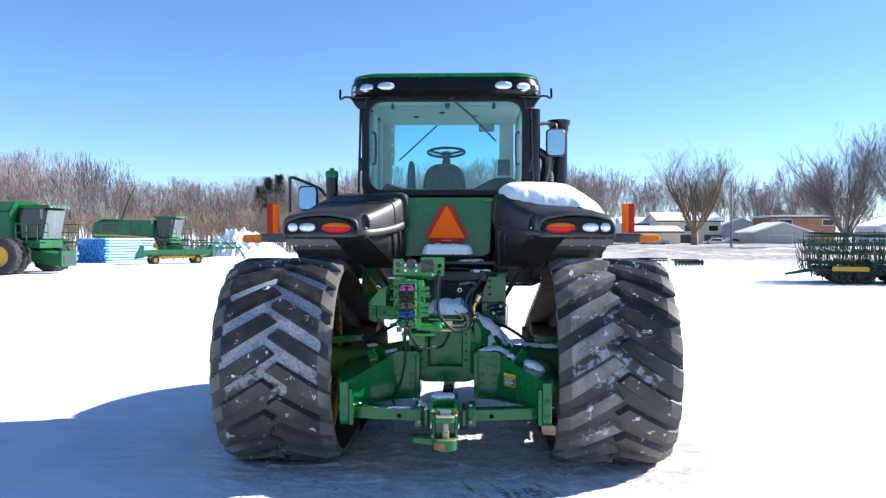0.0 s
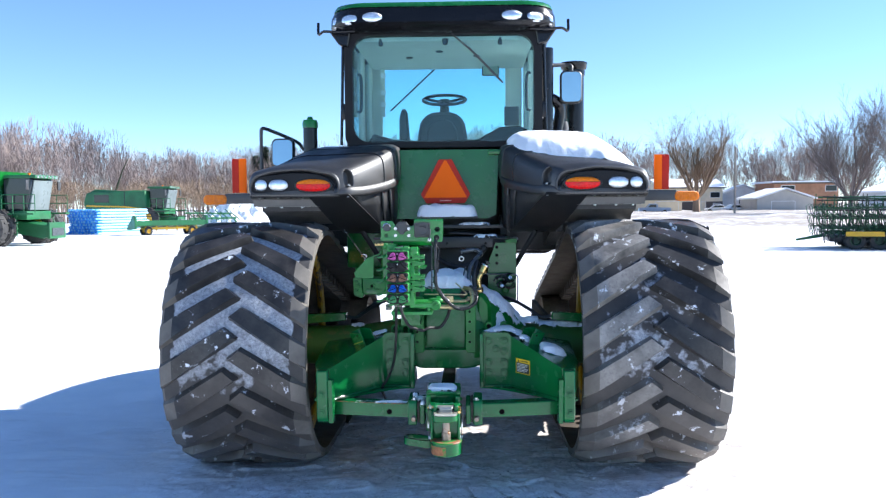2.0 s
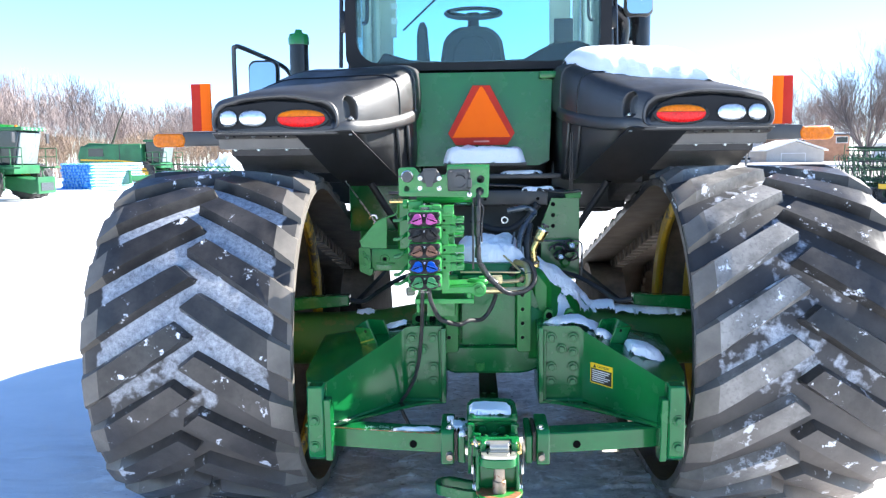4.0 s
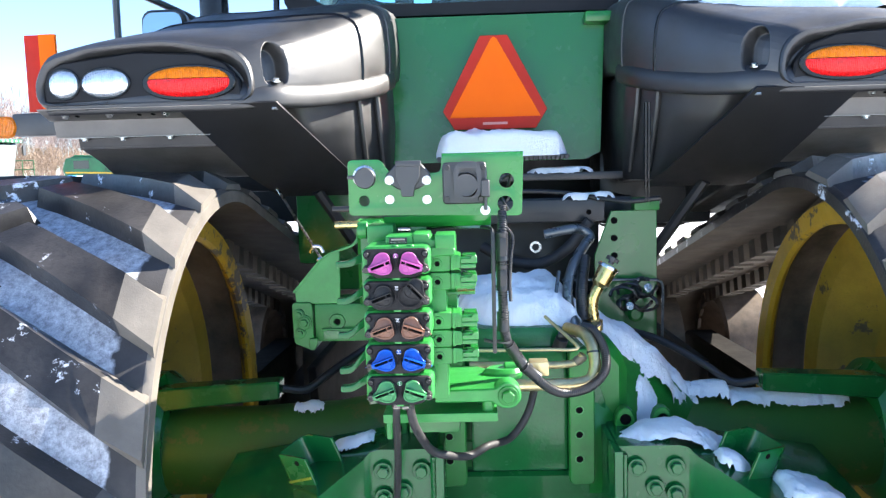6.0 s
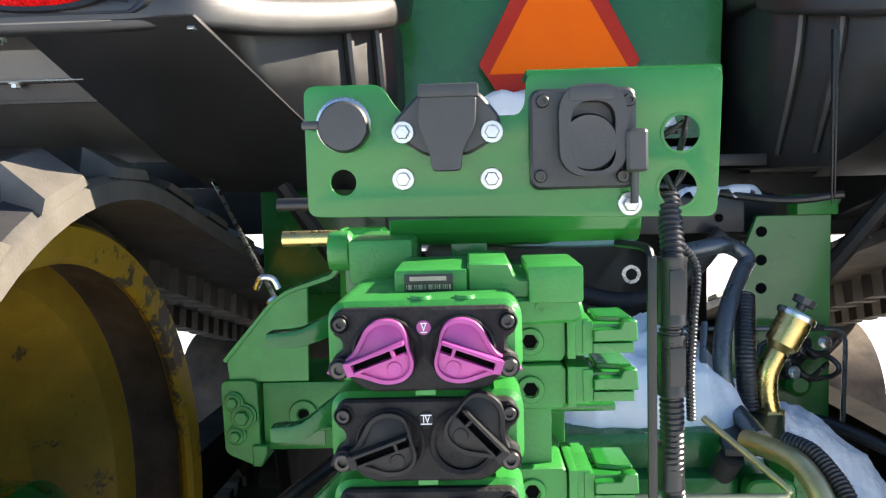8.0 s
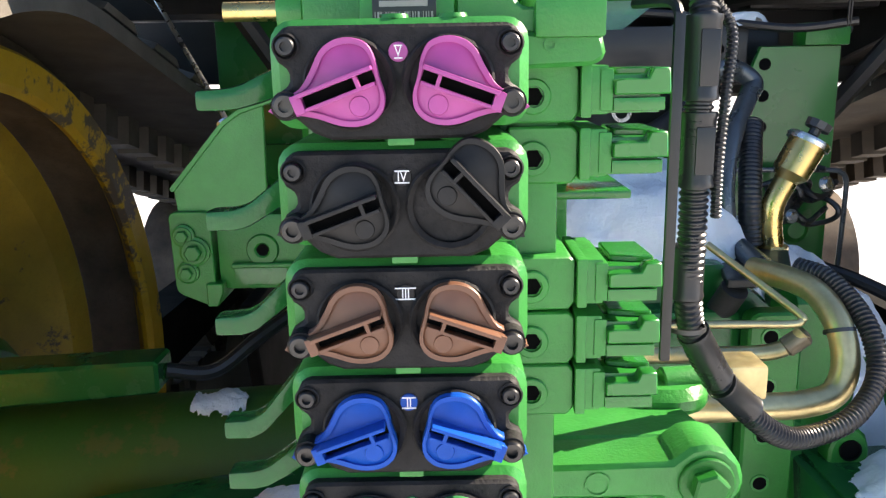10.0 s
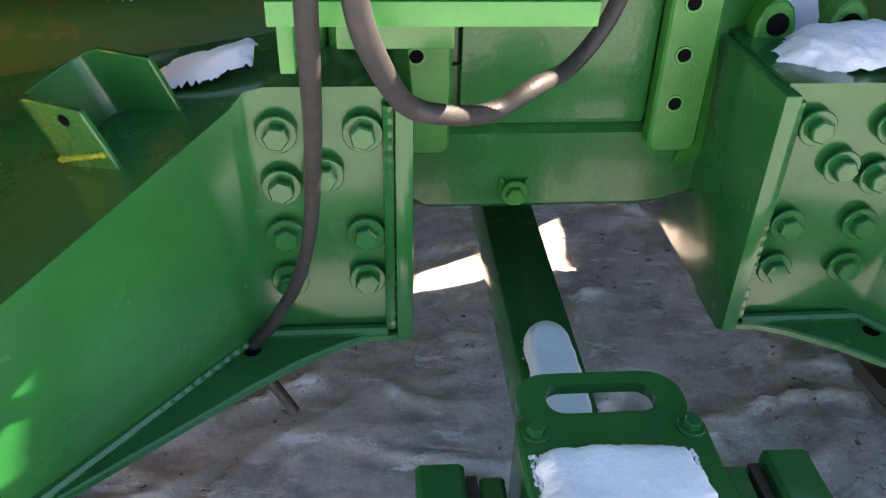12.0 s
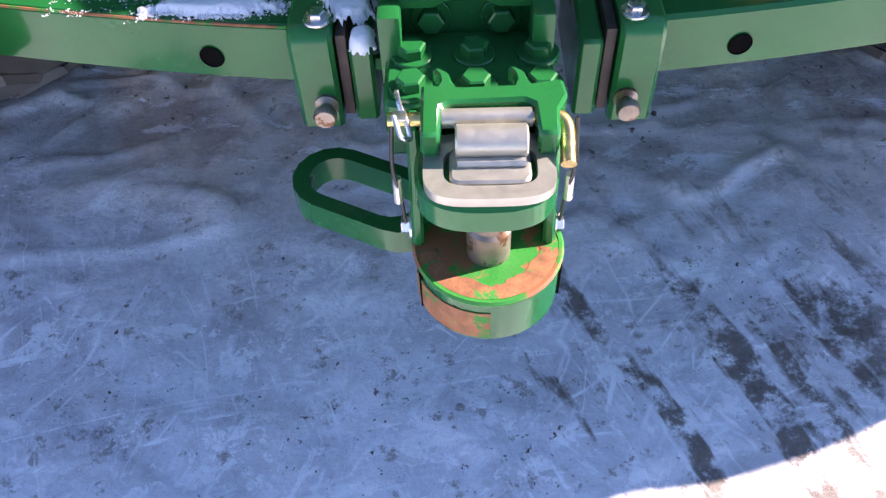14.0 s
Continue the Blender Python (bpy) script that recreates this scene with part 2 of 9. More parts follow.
def snow_material(name, dirty):
    m = bpy.data.materials.new(name)
    m.use_nodes = True
    n, l = m.node_tree.nodes, m.node_tree.links
    b = n["Principled BSDF"]
    geo = n.new("ShaderNodeNewGeometry").outputs["Position"]

    def tex(s, detail=5.0, src=geo, r=0.6):
        t = n.new("ShaderNodeTexNoise")
        t.inputs["Scale"].default_value, t.inputs["Detail"].default_value, t.inputs["Roughness"].default_value = s, detail, r
        l.new(src, t.inputs["Vector"])
        return t.outputs["Fac"]

    def span(f, a, c, lo=0.0, hi=1.0):
        r = n.new("ShaderNodeMapRange")
        r.inputs[1].default_value, r.inputs[2].default_value, r.inputs[3].default_value, r.inputs[4].default_value = a, c, lo, hi
        l.new(f, r.inputs[0])
        return r.outputs[0]

    def mix(a, c, f):
        x = n.new("ShaderNodeMix")
        x.data_type = "RGBA"
        for v, i in ((f, 0), (a, 6), (c, 7)):
            if isinstance(v, tuple):
                x.inputs[i].default_value = (*v, 1)
            else:
                l.new(v, x.inputs[i])
        return x.outputs[2]

    def calc(op, a, c):
        x = n.new("ShaderNodeMath")
        x.operation = op
        for v, i in ((a, 0), (c, 1)):
            if isinstance(v, float):
                x.inputs[i].default_value = v
            else:
                l.new(v, x.inputs[i])
        return x.outputs[0]

    col = mix((0.71, 0.725, 0.745), (0.80, 0.80, 0.81), span(tex(1.3), 0.35, 0.65)) if dirty else mix((0.84, 0.86, 0.88), (0.94, 0.94, 0.95), span(tex(1.3), 0.35, 0.65))
    if dirty:
        # packed, driven-over ice where machines are parked, fading out into clean snow
        place = n.new("ShaderNodeVectorMath")
        place.operation = "SUBTRACT"
        l.new(geo, place.inputs[0])
        place.inputs[1].default_value = (0.2, 7.9, 0)
        squash = n.new("ShaderNodeVectorMath")
        squash.operation = "MULTIPLY"
        l.new(place.outputs[0], squash.inputs[0])
        squash.inputs[1].default_value = (0.36, 0.36, 0)
        ln = n.new("ShaderNodeVectorMath")
        ln.operation = "LENGTH"
        l.new(squash.outputs[0], ln.inputs[0])
        yard = span(calc("ADD", ln.outputs["Value"], calc("MULTIPLY", tex(0.9), 0.7)), 1.45, 1.05)
        def stretched(sx, sy, turn):
            mp = n.new("ShaderNodeMapping")
            mp.vector_type = "TEXTURE"
            mp.inputs["Scale"].default_value = (sx, sy, 1.0)
            mp.inputs["Rotation"].default_value = (0, 0, radians(turn))
            l.new(geo, mp.inputs["Vector"])
            return mp.outputs[0]

        sep = n.new("ShaderNodeSeparateXYZ")
        l.new(geo, sep.inputs[0])
        warp = n.new("ShaderNodeVectorMath")
        warp.operation = "ADD"
        wob = n.new("ShaderNodeTexNoise")
        wob.inputs["Scale"].default_value, wob.inputs["Detail"].default_value = 7.0, 4.0
        l.new(geo, wob.inputs["Vector"])
        amp = n.new("ShaderNodeVectorMath")
        amp.operation = "SCALE"
        amp.inputs["Scale"].default_value = 0.12
        l.new(wob.outputs["Color"], amp.inputs[0])
        l.new(geo, warp.inputs[0]), l.new(amp.outputs[0], warp.inputs[1])
        warped = warp.outputs[0]
        ice = mix((0.52, 0.512, 0.535), (0.82, 0.82, 0.855), span(tex(4.5, 12.0, warped, 0.76), 0.38, 0.58))
        ice = mix(ice, (0.92, 0.92, 0.94), calc("MULTIPLY", span(tex(12.0, 12.0, warped, 0.75), 0.545, 0.575), 0.8))
        ice = mix(ice, (0.26, 0.215, 0.19), calc("MULTIPLY", span(tex(17.0, 10.0, r=0.75), 0.575, 0.61), 0.75))
        ice = mix(ice, (0.40, 0.36, 0.35), calc("MULTIPLY", span(tex(3.1, 12.0, warped, 0.8), 0.56, 0.66), 0.45))
        ice = mix(ice, (0.93, 0.94, 0.96), calc("MULTIPLY", span(tex(48.0, 8.0, warped, 0.8), 0.55, 0.62), 0.55))
        ice = mix(ice, (0.10, 0.075, 0.06), calc("MULTIPLY", span(tex(62.0, 3.0, r=0.6), 0.66, 0.69), span(tex(3.6, 6.0), 0.44, 0.56)))
        # scrapes and frozen ridges
        for sc_, sx, sy, turn, cut in ((9.0, 0.22, 2.6, 24, 0.62), (8.0, 0.25, 2.4, -14, 0.63), (7.0, 2.2, 0.3, 12, 0.63), (11.0, 0.3, 1.8, 50, 0.63)):
            ice = mix(ice, (0.92, 0.93, 0.95), calc("MULTIPLY", span(tex(sc_, 5.0, stretched(sx, sy, turn), 0.6), cut, cut + 0.05), span(tex(2.4 + sx), 0.44, 0.54)))
        for sc_, sx, sy, turn in ((3.2, 0.3, 2.4, 22), (2.6, 0.4, 2.0, -38), (2.8, 2.2, 0.45, 8)):
            fac = tex(sc_, 2.0, stretched(sx, sy, turn), 0.5)
            line = calc("MULTIPLY", span(fac, 0.486, 0.5), span(fac, 0.514, 0.5))
            ice = mix(ice, (0.93, 0.94, 0.96), calc("MULTIPLY", calc("MULTIPLY", line, span(tex(2.0 + sx, 5.0), 0.47, 0.56)), span(tex(38.0, 6.0, r=0.7), 0.36, 0.52)))
        # bare earth rubbed through by tyres, in broken streaks beside the drawbar
        lane = calc("MULTIPLY", span(sep.outputs[0], 0.0, 0.15), span(sep.outputs[0], 1.1, 0.7))
        streak = calc("MULTIPLY", span(tex(3.4, 4.0, stretched(0.34, 2.2, 24)), 0.535, 0.585), span(tex(17.0, 9.0, r=0.75), 0.42, 0.53))
        ice = mix(ice, (0.13, 0.095, 0.07), calc("MULTIPLY", calc("MULTIPLY", streak, lane), 0.9))
        ice = mix(ice, (0.14, 0.105, 0.08), calc("MULTIPLY", span(tex(5.5, 10.0, r=0.8), 0.60, 0.66), 0.8))
        # earth and grit trodden into the crust under the machine
        under = span(calc("ADD", sep.outputs[1], calc("MULTIPLY", tex(1.9, 5.0), 0.9)), 7.0, 7.45)
        soil = mix((0.44, 0.385, 0.35), (0.68, 0.62, 0.58), span(tex(9.0, 13.0, warped, 0.78), 0.40, 0.60))
        soil = mix(soil, (0.80, 0.745, 0.71), calc("MULTIPLY", span(tex(4.2, 13.0, stretched(1.3, 0.7, 10), 0.78), 0.47, 0.55), 0.85))
        soil = mix(soil, (0.11, 0.075, 0.05), calc("MULTIPLY", span(tex(30.0, 5.0, r=0.7), 0.61, 0.64), span(tex(2.4), 0.42, 0.55)))
        soil = mix(soil, (0.93, 0.93, 0.95), calc("MULTIPLY", span(tex(6.5, 12.0, stretched(1.7, 0.55, -8), 0.75), 0.575, 0.59), 0.9))
        soil = mix(soil, (0.90, 0.89, 0.90), calc("MULTIPLY", span(tex(5.0, 12.0, stretched(0.6, 1.6, -55), 0.72), 0.58, 0.62), 0.8))
        ice = mix(ice, soil, under)
        # loose snow left standing on the crests of the crust
        ice = mix(ice, (0.92, 0.92, 0.94), span(calc("ADD", sep.outputs[2], calc("MULTIPLY", tex(40.0, 6.0), 0.012)), 0.009, 0.016))
        # dead grass showing through the thin snow of the far bank
        bank = calc("MULTIPLY", span(sep.outputs[1], 52.0, 66.0), span(sep.outputs[0], 8.0, 16.0))
        grass = calc("MULTIPLY", span(tex(0.16, 8.0, r=0.7), 0.38, 0.46), span(tex(1.1, 8.0, r=0.75), 0.34, 0.50))
        col = mix(col, (0.22, 0.17, 0.12), calc("MULTIPLY", calc("MULTIPLY", bank, grass), 0.85))
        col = mix(col, ice, yard)
        l.new(span(yard, 0.0, 1.0, 0.75, 0.5), b.inputs["Roughness"])
    else:
        b.inputs["Roughness"].default_value = 0.7
    l.new(col, b.inputs["Base Color"])
    if not dirty:
        b.inputs["Subsurface Weight"].default_value = 0.35
        b.inputs["Subsurface Radius"].default_value = (0.9, 0.95, 1.0)
        b.inputs["Subsurface Scale"].default_value = 0.012
    bp = n.new("ShaderNodeBump")
    bp.inputs["Strength"].default_value, bp.inputs["Distance"].default_value = 0.6 if dirty else 0.4, 0.012 if dirty else 0.03
    l.new(tex(20.0 if dirty else 60.0, 10.0, r=0.72), bp.inputs["Height"])
    l.new(bp.outputs[0], b.inputs["Normal"])
    return m


SNOW = snow_material("clean_snow", False)
GROUND = snow_material("packed_snow_and_ice", True)


def frost_belt():
    """Rubber with frost and snow caked in the grooves of the upper, unscraped stretch."""
    m = material("frosted_rubber", (0.03, 0.029, 0.03), 0.65, var=0.3, scale=6, bump=0.3)
    n, l = m.node_tree.nodes, m.node_tree.links
    b = n["Principled BSDF"]
    old = b.inputs["Base Color"].links[0].from_socket
    geo = n.new("ShaderNodeNewGeometry").outputs["Position"]
    nz, patch = n.new("ShaderNodeTexNoise"), n.new("ShaderNodeTexNoise")
    nz.inputs["Scale"].default_value, nz.inputs["Detail"].default_value = 16.0, 9.0
    patch.inputs["Scale"].default_value, patch.inputs["Detail"].default_value = 1.9, 3.0
    sep = n.new("ShaderNodeSeparateXYZ")
    l.new(geo, sep.inputs[0])
    up, side, acc, f = (n.new("ShaderNodeMapRange"), n.new("ShaderNodeMapRange"), n.new("ShaderNodeMath"), n.new("ShaderNodeMapRange"))
    l.new(geo, nz.inputs["Vector"]), l.new(geo, patch.inputs["Vector"])
    up.inputs[1].default_value, up.inputs[2].default_value, up.inputs[3].default_value, up.inputs[4].default_value = 0.55, 0.85, -0.4, 0.2
    l.new(sep.outputs[2], up.inputs[0])
    side.inputs[1].default_value, side.inputs[2].default_value, side.inputs[3].default_value, side.inputs[4].default_value = -0.5, 0.5, 0.1, -0.24
    l.new(sep.outputs[0], side.inputs[0])
    a2, a3 = n.new("ShaderNodeMath"), n.new("ShaderNodeMath")
    acc.operation = a2.operation = a3.operation = "ADD"
    l.new(up.outputs[0], acc.inputs[0]), l.new(side.outputs[0], acc.inputs[1])
    l.new(acc.outputs[0], a2.inputs[0]), l.new(patch.outputs["Fac"], a2.inputs[1])
    mul = n.new("ShaderNodeMath")
    mul.operation = "MULTIPLY"
    l.new(nz.outputs["Fac"], mul.inputs[0])
    mul.inputs[1].default_value = 0.9
    l.new(a2.outputs[0], a3.inputs[0]), l.new(mul.outputs[0], a3.inputs[1])
    # frost stops short of the rims of the belt
    shift, away, off, gap, a4 = [n.new("ShaderNodeMath") for _ in range(5)]
    rim = n.new("ShaderNodeMapRange")
    shift.operation, away.operation, off.operation, gap.operation, a4.operation = "ADD", "ABSOLUTE", "SUBTRACT", "ABSOLUTE", "ADD"
    shift.inputs[1].default_value, off.inputs[1].default_value = 0.012, 1.462
    l.new(sep.outputs[0], shift.inputs[0]), l.new(shift.outputs[0], away.inputs[0]), l.new(away.outputs[0], off.inputs[0]), l.new(off.outputs[0], gap.inputs[0])
    rim.inputs[1].default_value, rim.inputs[2].default_value, rim.inputs[3].default_value, rim.inputs[4].default_value = 0.385, 0.445, 0.0, -0.6
    l.new(gap.outputs[0], rim.inputs[0])
    l.new(a3.outputs[0], a4.inputs[0]), l.new(rim.outputs[0], a4.inputs[1])
    f.inputs[1].default_value, f.inputs[2].default_value = 0.98, 1.1
    l.new(a4.outputs[0], f.inputs[0])
    mx = n.new("ShaderNodeMix")
    mx.data_type = "RGBA"
    l.new(f.outputs[0], mx.inputs[0]), l.new(old, mx.inputs[6])
    fr2 = n.new("ShaderNodeTexNoise")
    fr2.inputs["Scale"].default_value, fr2.inputs["Detail"].default_value, fr2.inputs["Roughness"].default_value = 38.0, 12.0, 0.85
    l.new(geo, fr2.inputs["Vector"])
    ramp = n.new("ShaderNodeMapRange")
    ramp.inputs[1].default_value, ramp.inputs[2].default_value = 0.40, 0.62
    l.new(fr2.outputs["Fac"], ramp.inputs[0])
    fc = n.new("ShaderNodeMix")
    fc.data_type = "RGBA"
    l.new(ramp.outputs[0], fc.inputs[0])
    fc.inputs[6].default_value, fc.inputs[7].default_value = (0.17, 0.18, 0.205, 1), (0.52, 0.55, 0.60, 1)
    l.new(fc.outputs[2], mx.inputs[7])
    l.new(mx.outputs[2], b.inputs["Base Color"])
    return m


FROST = frost_belt()


def dusted(m, low, high, amount):
    """Dried brown dust that clings in patches, thicker on the lower, scraped stretch of the belt."""
    n, l = m.node_tree.nodes, m.node_tree.links
    b = n["Principled BSDF"]
    old = b.inputs["Base Color"].links[0].from_socket
    geo = n.new("ShaderNodeNewGeometry").outputs["Position"]
    sep, nz, up, mx = n.new("ShaderNodeSeparateXYZ"), n.new("ShaderNodeTexNoise"), n.new("ShaderNodeMapRange"), n.new("ShaderNodeMix")
    l.new(geo, sep.inputs[0]), l.new(geo, nz.inputs["Vector"])
    nz.inputs["Scale"].default_value, nz.inputs["Detail"].default_value, nz.inputs["Roughness"].default_value = 4.0, 8.0, 0.7
    add = n.new("ShaderNodeMath")
    add.operation = "ADD"
    l.new(sep.outputs[2], add.inputs[0]), l.new(nz.outputs["Fac"], add.inputs[1])
    up.inputs[1].default_value, up.inputs[2].default_value, up.inputs[3].default_value, up.inputs[4].default_value = high, low, 0.0, amount
    l.new(add.outputs[0], up.inputs[0])
    mx.data_type = "RGBA"
    l.new(up.outputs[0], mx.inputs[0]), l.new(old, mx.inputs[6])
    mx.inputs[7].default_value = (0.11, 0.096, 0.083, 1)
    l.new(mx.outputs[2], b.inputs["Base Color"])


dusted(RUBBER, 0.7, 1.35, 0.55)
dusted(RUBBER_SUNLIT, 0.7, 1.7, 0.7)
dusted(FROST, 0.7, 1.6, 0.7)

# ---- mesh helpers ----
ORIGIN = {}


def thing(name, at, label, category, group="", kind=""):
    """An Empty at a thing's base, which parents its parts."""
    ob = new(name)
    ob.location = at
    ob.empty_display_size = 0.1
    ORIGIN[ob.name] = Vector(at)
    return tagged(ob, label, category, group, kind)


def base_of(ob):
    while ob.parent:
        ob = ob.parent
    return ORIGIN.get(ob.name, Vector((0, 0, 0)))


def finish(bm, name, mat, angle=35):
    me = bpy.data.meshes.new(name)
    bmesh.ops.recalc_face_normals(bm, faces=bm.faces)
    bm.to_mesh(me)
    bm.free()
    for m in (mat if isinstance(mat, (list, tuple)) else [mat]):
        me.materials.append(m)
    me.shade_smooth()
    me.set_sharp_from_angle(angle=radians(angle))
    return me


def part(name, bm, mat, parent, label="", angle=35):
    """One mesh object under a thing or a part; bm is in world coordinates."""
    me = finish(bm, name, mat, angle)
    me.transform(Matrix.Translation(-base_of(parent)))
    ob = new(name, me)
    ob.parent = parent
    return tagged(ob, label)


def shared(name, me, parent, m, label=""):
    """An object on an existing mesh, at the world pose m, under a thing or part."""
    ob = new(name, me)
    ob.parent = parent
    ob.matrix_local = Matrix.Translation(-base_of(parent)) @ m
    return tagged(ob, label)


def solo(name, bm, mat, label, category, at=None, group="", kind="", angle=35):
    """A thing of one mesh, with its origin at its base."""
    me = finish(bm, name, mat, angle)
    cs = np.array([v.co for v in me.vertices])
    at = Vector(at) if at else Vector(((cs[:, 0].min() + cs[:, 0].max()) / 2, (cs[:, 1].min() + cs[:, 1].max()) / 2, cs[:, 2].min()))
    me.transform(Matrix.Translation(-at))
    ob = new(name, me)
    ob.location = at
    return tagged(ob, label, category, group, kind)


def bevelled(bm, geom_edges, w, seg=2):
    if w:
        bmesh.ops.bevel(bm, geom=geom_edges, offset=w, segments=seg, profile=0.6, affect="EDGES", clamp_overlap=True)


def box(bm, x0, x1, y0, y1, z0, z1, w=0.0, m=None):
    vs = [bm.verts.new((x, y, z)) for x in (x0, x1) for y in (y0, y1) for z in (z0, z1)]
    fs = [bm.faces.new([vs[i] for i in q]) for q in ((0, 1, 3, 2), (4, 6, 7, 5), (0, 4, 5, 1), (2, 3, 7, 6), (0, 2, 6, 4), (1, 5, 7, 3))]
    if m:
        bmesh.ops.transform(bm, matrix=m, verts=vs)
    bevelled(bm, list({e for f in fs for e in f.edges}), w)
    return bm


def B(x0, x1, y0, y1, z0, z1, w=0.0, m=None):
    return box(bmesh.new(), x0, x1, y0, y1, z0, z1, w, m)


def prism(bm, poly, axis, a, b, w=0.0):
    """A polygon drawn in the plane across axis (x: y,z; y: x,z; z: x,y), pushed from a to b."""
    def at(p, d):
        return {"x": (d, p[0], p[1]), "y": (p[0], d, p[1]), "z": (p[0], p[1], d)}[axis]
    lo, hi = [bm.verts.new(at(p, a)) for p in poly], [bm.verts.new(at(p, b)) for p in poly]
    fs = [bm.faces.new(lo), bm.faces.new(hi)]
    k = len(poly)
    for i in range(k):
        fs.append(bm.faces.new((lo[i], lo[(i + 1) % k], hi[(i + 1) % k], hi[i])))
    if w:
        bmesh.ops.recalc_face_normals(bm, faces=fs)
        bevelled(bm, [e for e in {e for f in fs for e in f.edges} if e.calc_face_angle(0) > 0.5], w, 1)
    return bm


def P(poly, axis, a, b, w=0.0):
    return prism(bmesh.new(), poly, axis, a, b, w)


def tilt_to(p, d):
    """The pose that stands local z along d, at p."""
    return Matrix.Translation(p) @ Vector(d).to_track_quat("Z", "Y").to_matrix().to_4x4()


def lathe(bm, prof, p, d, seg=24):
    """Profile of (radius, along) turned about the axis d from p."""
    m = tilt_to(p, d)
    rings = []
    for r, h in prof:
        if r < 1e-5:
            rings.append([bm.verts.new(m @ Vector((0, 0, h)))])
        else:
            rings.append([bm.verts.new(m @ Vector((r * math.cos(2 * math.pi * i / seg), r * math.sin(2 * math.pi * i / seg), h))) for i in range(seg)])
    for a, b in zip(rings, rings[1:]):
        for i in range(seg):
            j = (i + 1) % seg
            q = [a[i % len(a)], a[j % len(a)], b[j % len(b)], b[i % len(b)]]
            q = [v for k, v in enumerate(q) if v not in q[:k]]
            if len(q) > 2:
                bm.faces.new(q)
    return bm


def L(prof, p, d, seg=24):
    return lathe(bmesh.new(), prof, p, d, seg)


def rod(bm, p, q, r, seg=16, r2=None):
    d = Vector(q) - Vector(p)
    return lathe(bm, [(0, 0), (r, 0), (r2 or r, d.length), (0, d.length)], p, d, seg)


def smooth_path(pts, n=10):
    """Points along a Catmull-Rom curve through pts."""
    ps = [Vector(p) for p in pts]
    ps = [ps[0] * 2 - ps[1]] + ps + [ps[-1] * 2 - ps[-2]]
    out = []
    for a, b, c, d in zip(ps, ps[1:], ps[2:], ps[3:]):
        for i in range(n):
            t = i / n
            out.append(0.5 * ((2 * b) + (c - a) * t + (2 * a - 5 * b + 4 * c - d) * t * t + (3 * b - a - 3 * c + d) * t ** 3))
    return out + [ps[-2]]


def sweep(bm, pts, r, seg=10, ribs=0.0, depth=0.0):
    """A tube along pts; ribs: the spacing of corrugations, in metres, depth their height."""
    path = [Vector(p) for p in pts]
    if ribs:
        dense, run, total = [], 0.0, sum((b - a).length for a, b in zip(path, path[1:]))
        k = max(8, int(total / ribs * 4))
        cum = [0.0]
        for a, b in zip(path, path[1:]):
            cum.append(cum[-1] + (b - a).length)
        for i in range(k + 1):
            s = total * i / k
            j = max(0, min(len(cum) - 2, int(np.searchsorted(cum, s)) - 1))
            t = (s - cum[j]) / max(1e-9, cum[j + 1] - cum[j])
            dense.append(path[j].lerp(path[j + 1], t))
        radii = [r - depth * (i % 4 in (0, 3)) for i in range(k + 1)]
        path = dense
    else:
        radii = [r] * len(path)
    up, rings = Vector((0.31, 0.2, 0.93)), []
    for i, p in enumerate(path):
        d = (path[min(i + 1, len(path) - 1)] - path[max(i - 1, 0)]).normalized()
        side = d.cross(up)
        side = side.normalized() if side.length > 1e-4 else Vector((1, 0, 0))
        up = side.cross(d).normalized()
        rings.append([bm.verts.new(p + radii[i] * (math.cos(2 * math.pi * k / seg) * side + math.sin(2 * math.pi * k / seg) * up)) for k in range(seg)])
    for a, b in zip(rings, rings[1:]):
        for k in range(seg):
            bm.faces.new((a[k], a[(k + 1) % seg], b[(k + 1) % seg], b[k]))
    bm.faces.new(rings[0]), bm.faces.new(rings[-1])
    return bm


def S(pts, r, seg=10, ribs=0.0, depth=0.0, curve=8):
    return sweep(bmesh.new(), smooth_path(pts, curve) if curve else pts, r, seg, ribs, depth)


def loft(bm, sections, close=True, caps=True):
    rows = [[bm.verts.new(p) for p in s] for s in sections]
    k = len(rows[0])
    for a, b in zip(rows, rows[1:]):
        for i in range(k if close else k - 1):
            bm.faces.new((a[i], a[(i + 1) % k], b[(i + 1) % k], b[i]))
    if caps:
        bm.faces.new(rows[0]), bm.faces.new(rows[-1])
    return bm


def round_rect(x0, x1, z0, z1, r, k=4):
    pts = []
    for cx, cz, a in ((x1 - r, z1 - r, 0), (x0 + r, z1 - r, 90), (x0 + r, z0 + r, 180), (x1 - r, z0 + r, 270)):
        for i in range(k + 1):
            t = radians(a + 90 * i / k)
            pts.append((cx + r * math.cos(t), cz + r * math.sin(t)))
    return pts


def ring_prism(bm, outer, inner, axis, a, b):
    """A plate with one opening; outer and inner have as many points, both in one sense, starting abreast."""
    def at(p, d):
        return {"x": (d, p[0], p[1]), "y": (p[0], d, p[1]), "z": (p[0], p[1], d)}[axis]
    k = len(outer)
    v = [[bm.verts.new(at(p, d)) for p in ps] for ps, d in ((outer, a), (inner, a), (outer, b), (inner, b))]
    for i in range(k):
        j = (i + 1) % k
        bm.faces.new((v[0][i], v[0][j], v[1][j], v[1][i]))
        bm.faces.new((v[2][i], v[2][j], v[3][j], v[3][i]))
        bm.faces.new((v[0][i], v[0][j], v[2][j], v[2][i]))
        bm.faces.new((v[1][i], v[1][j], v[3][j], v[3][i]))
    return bm


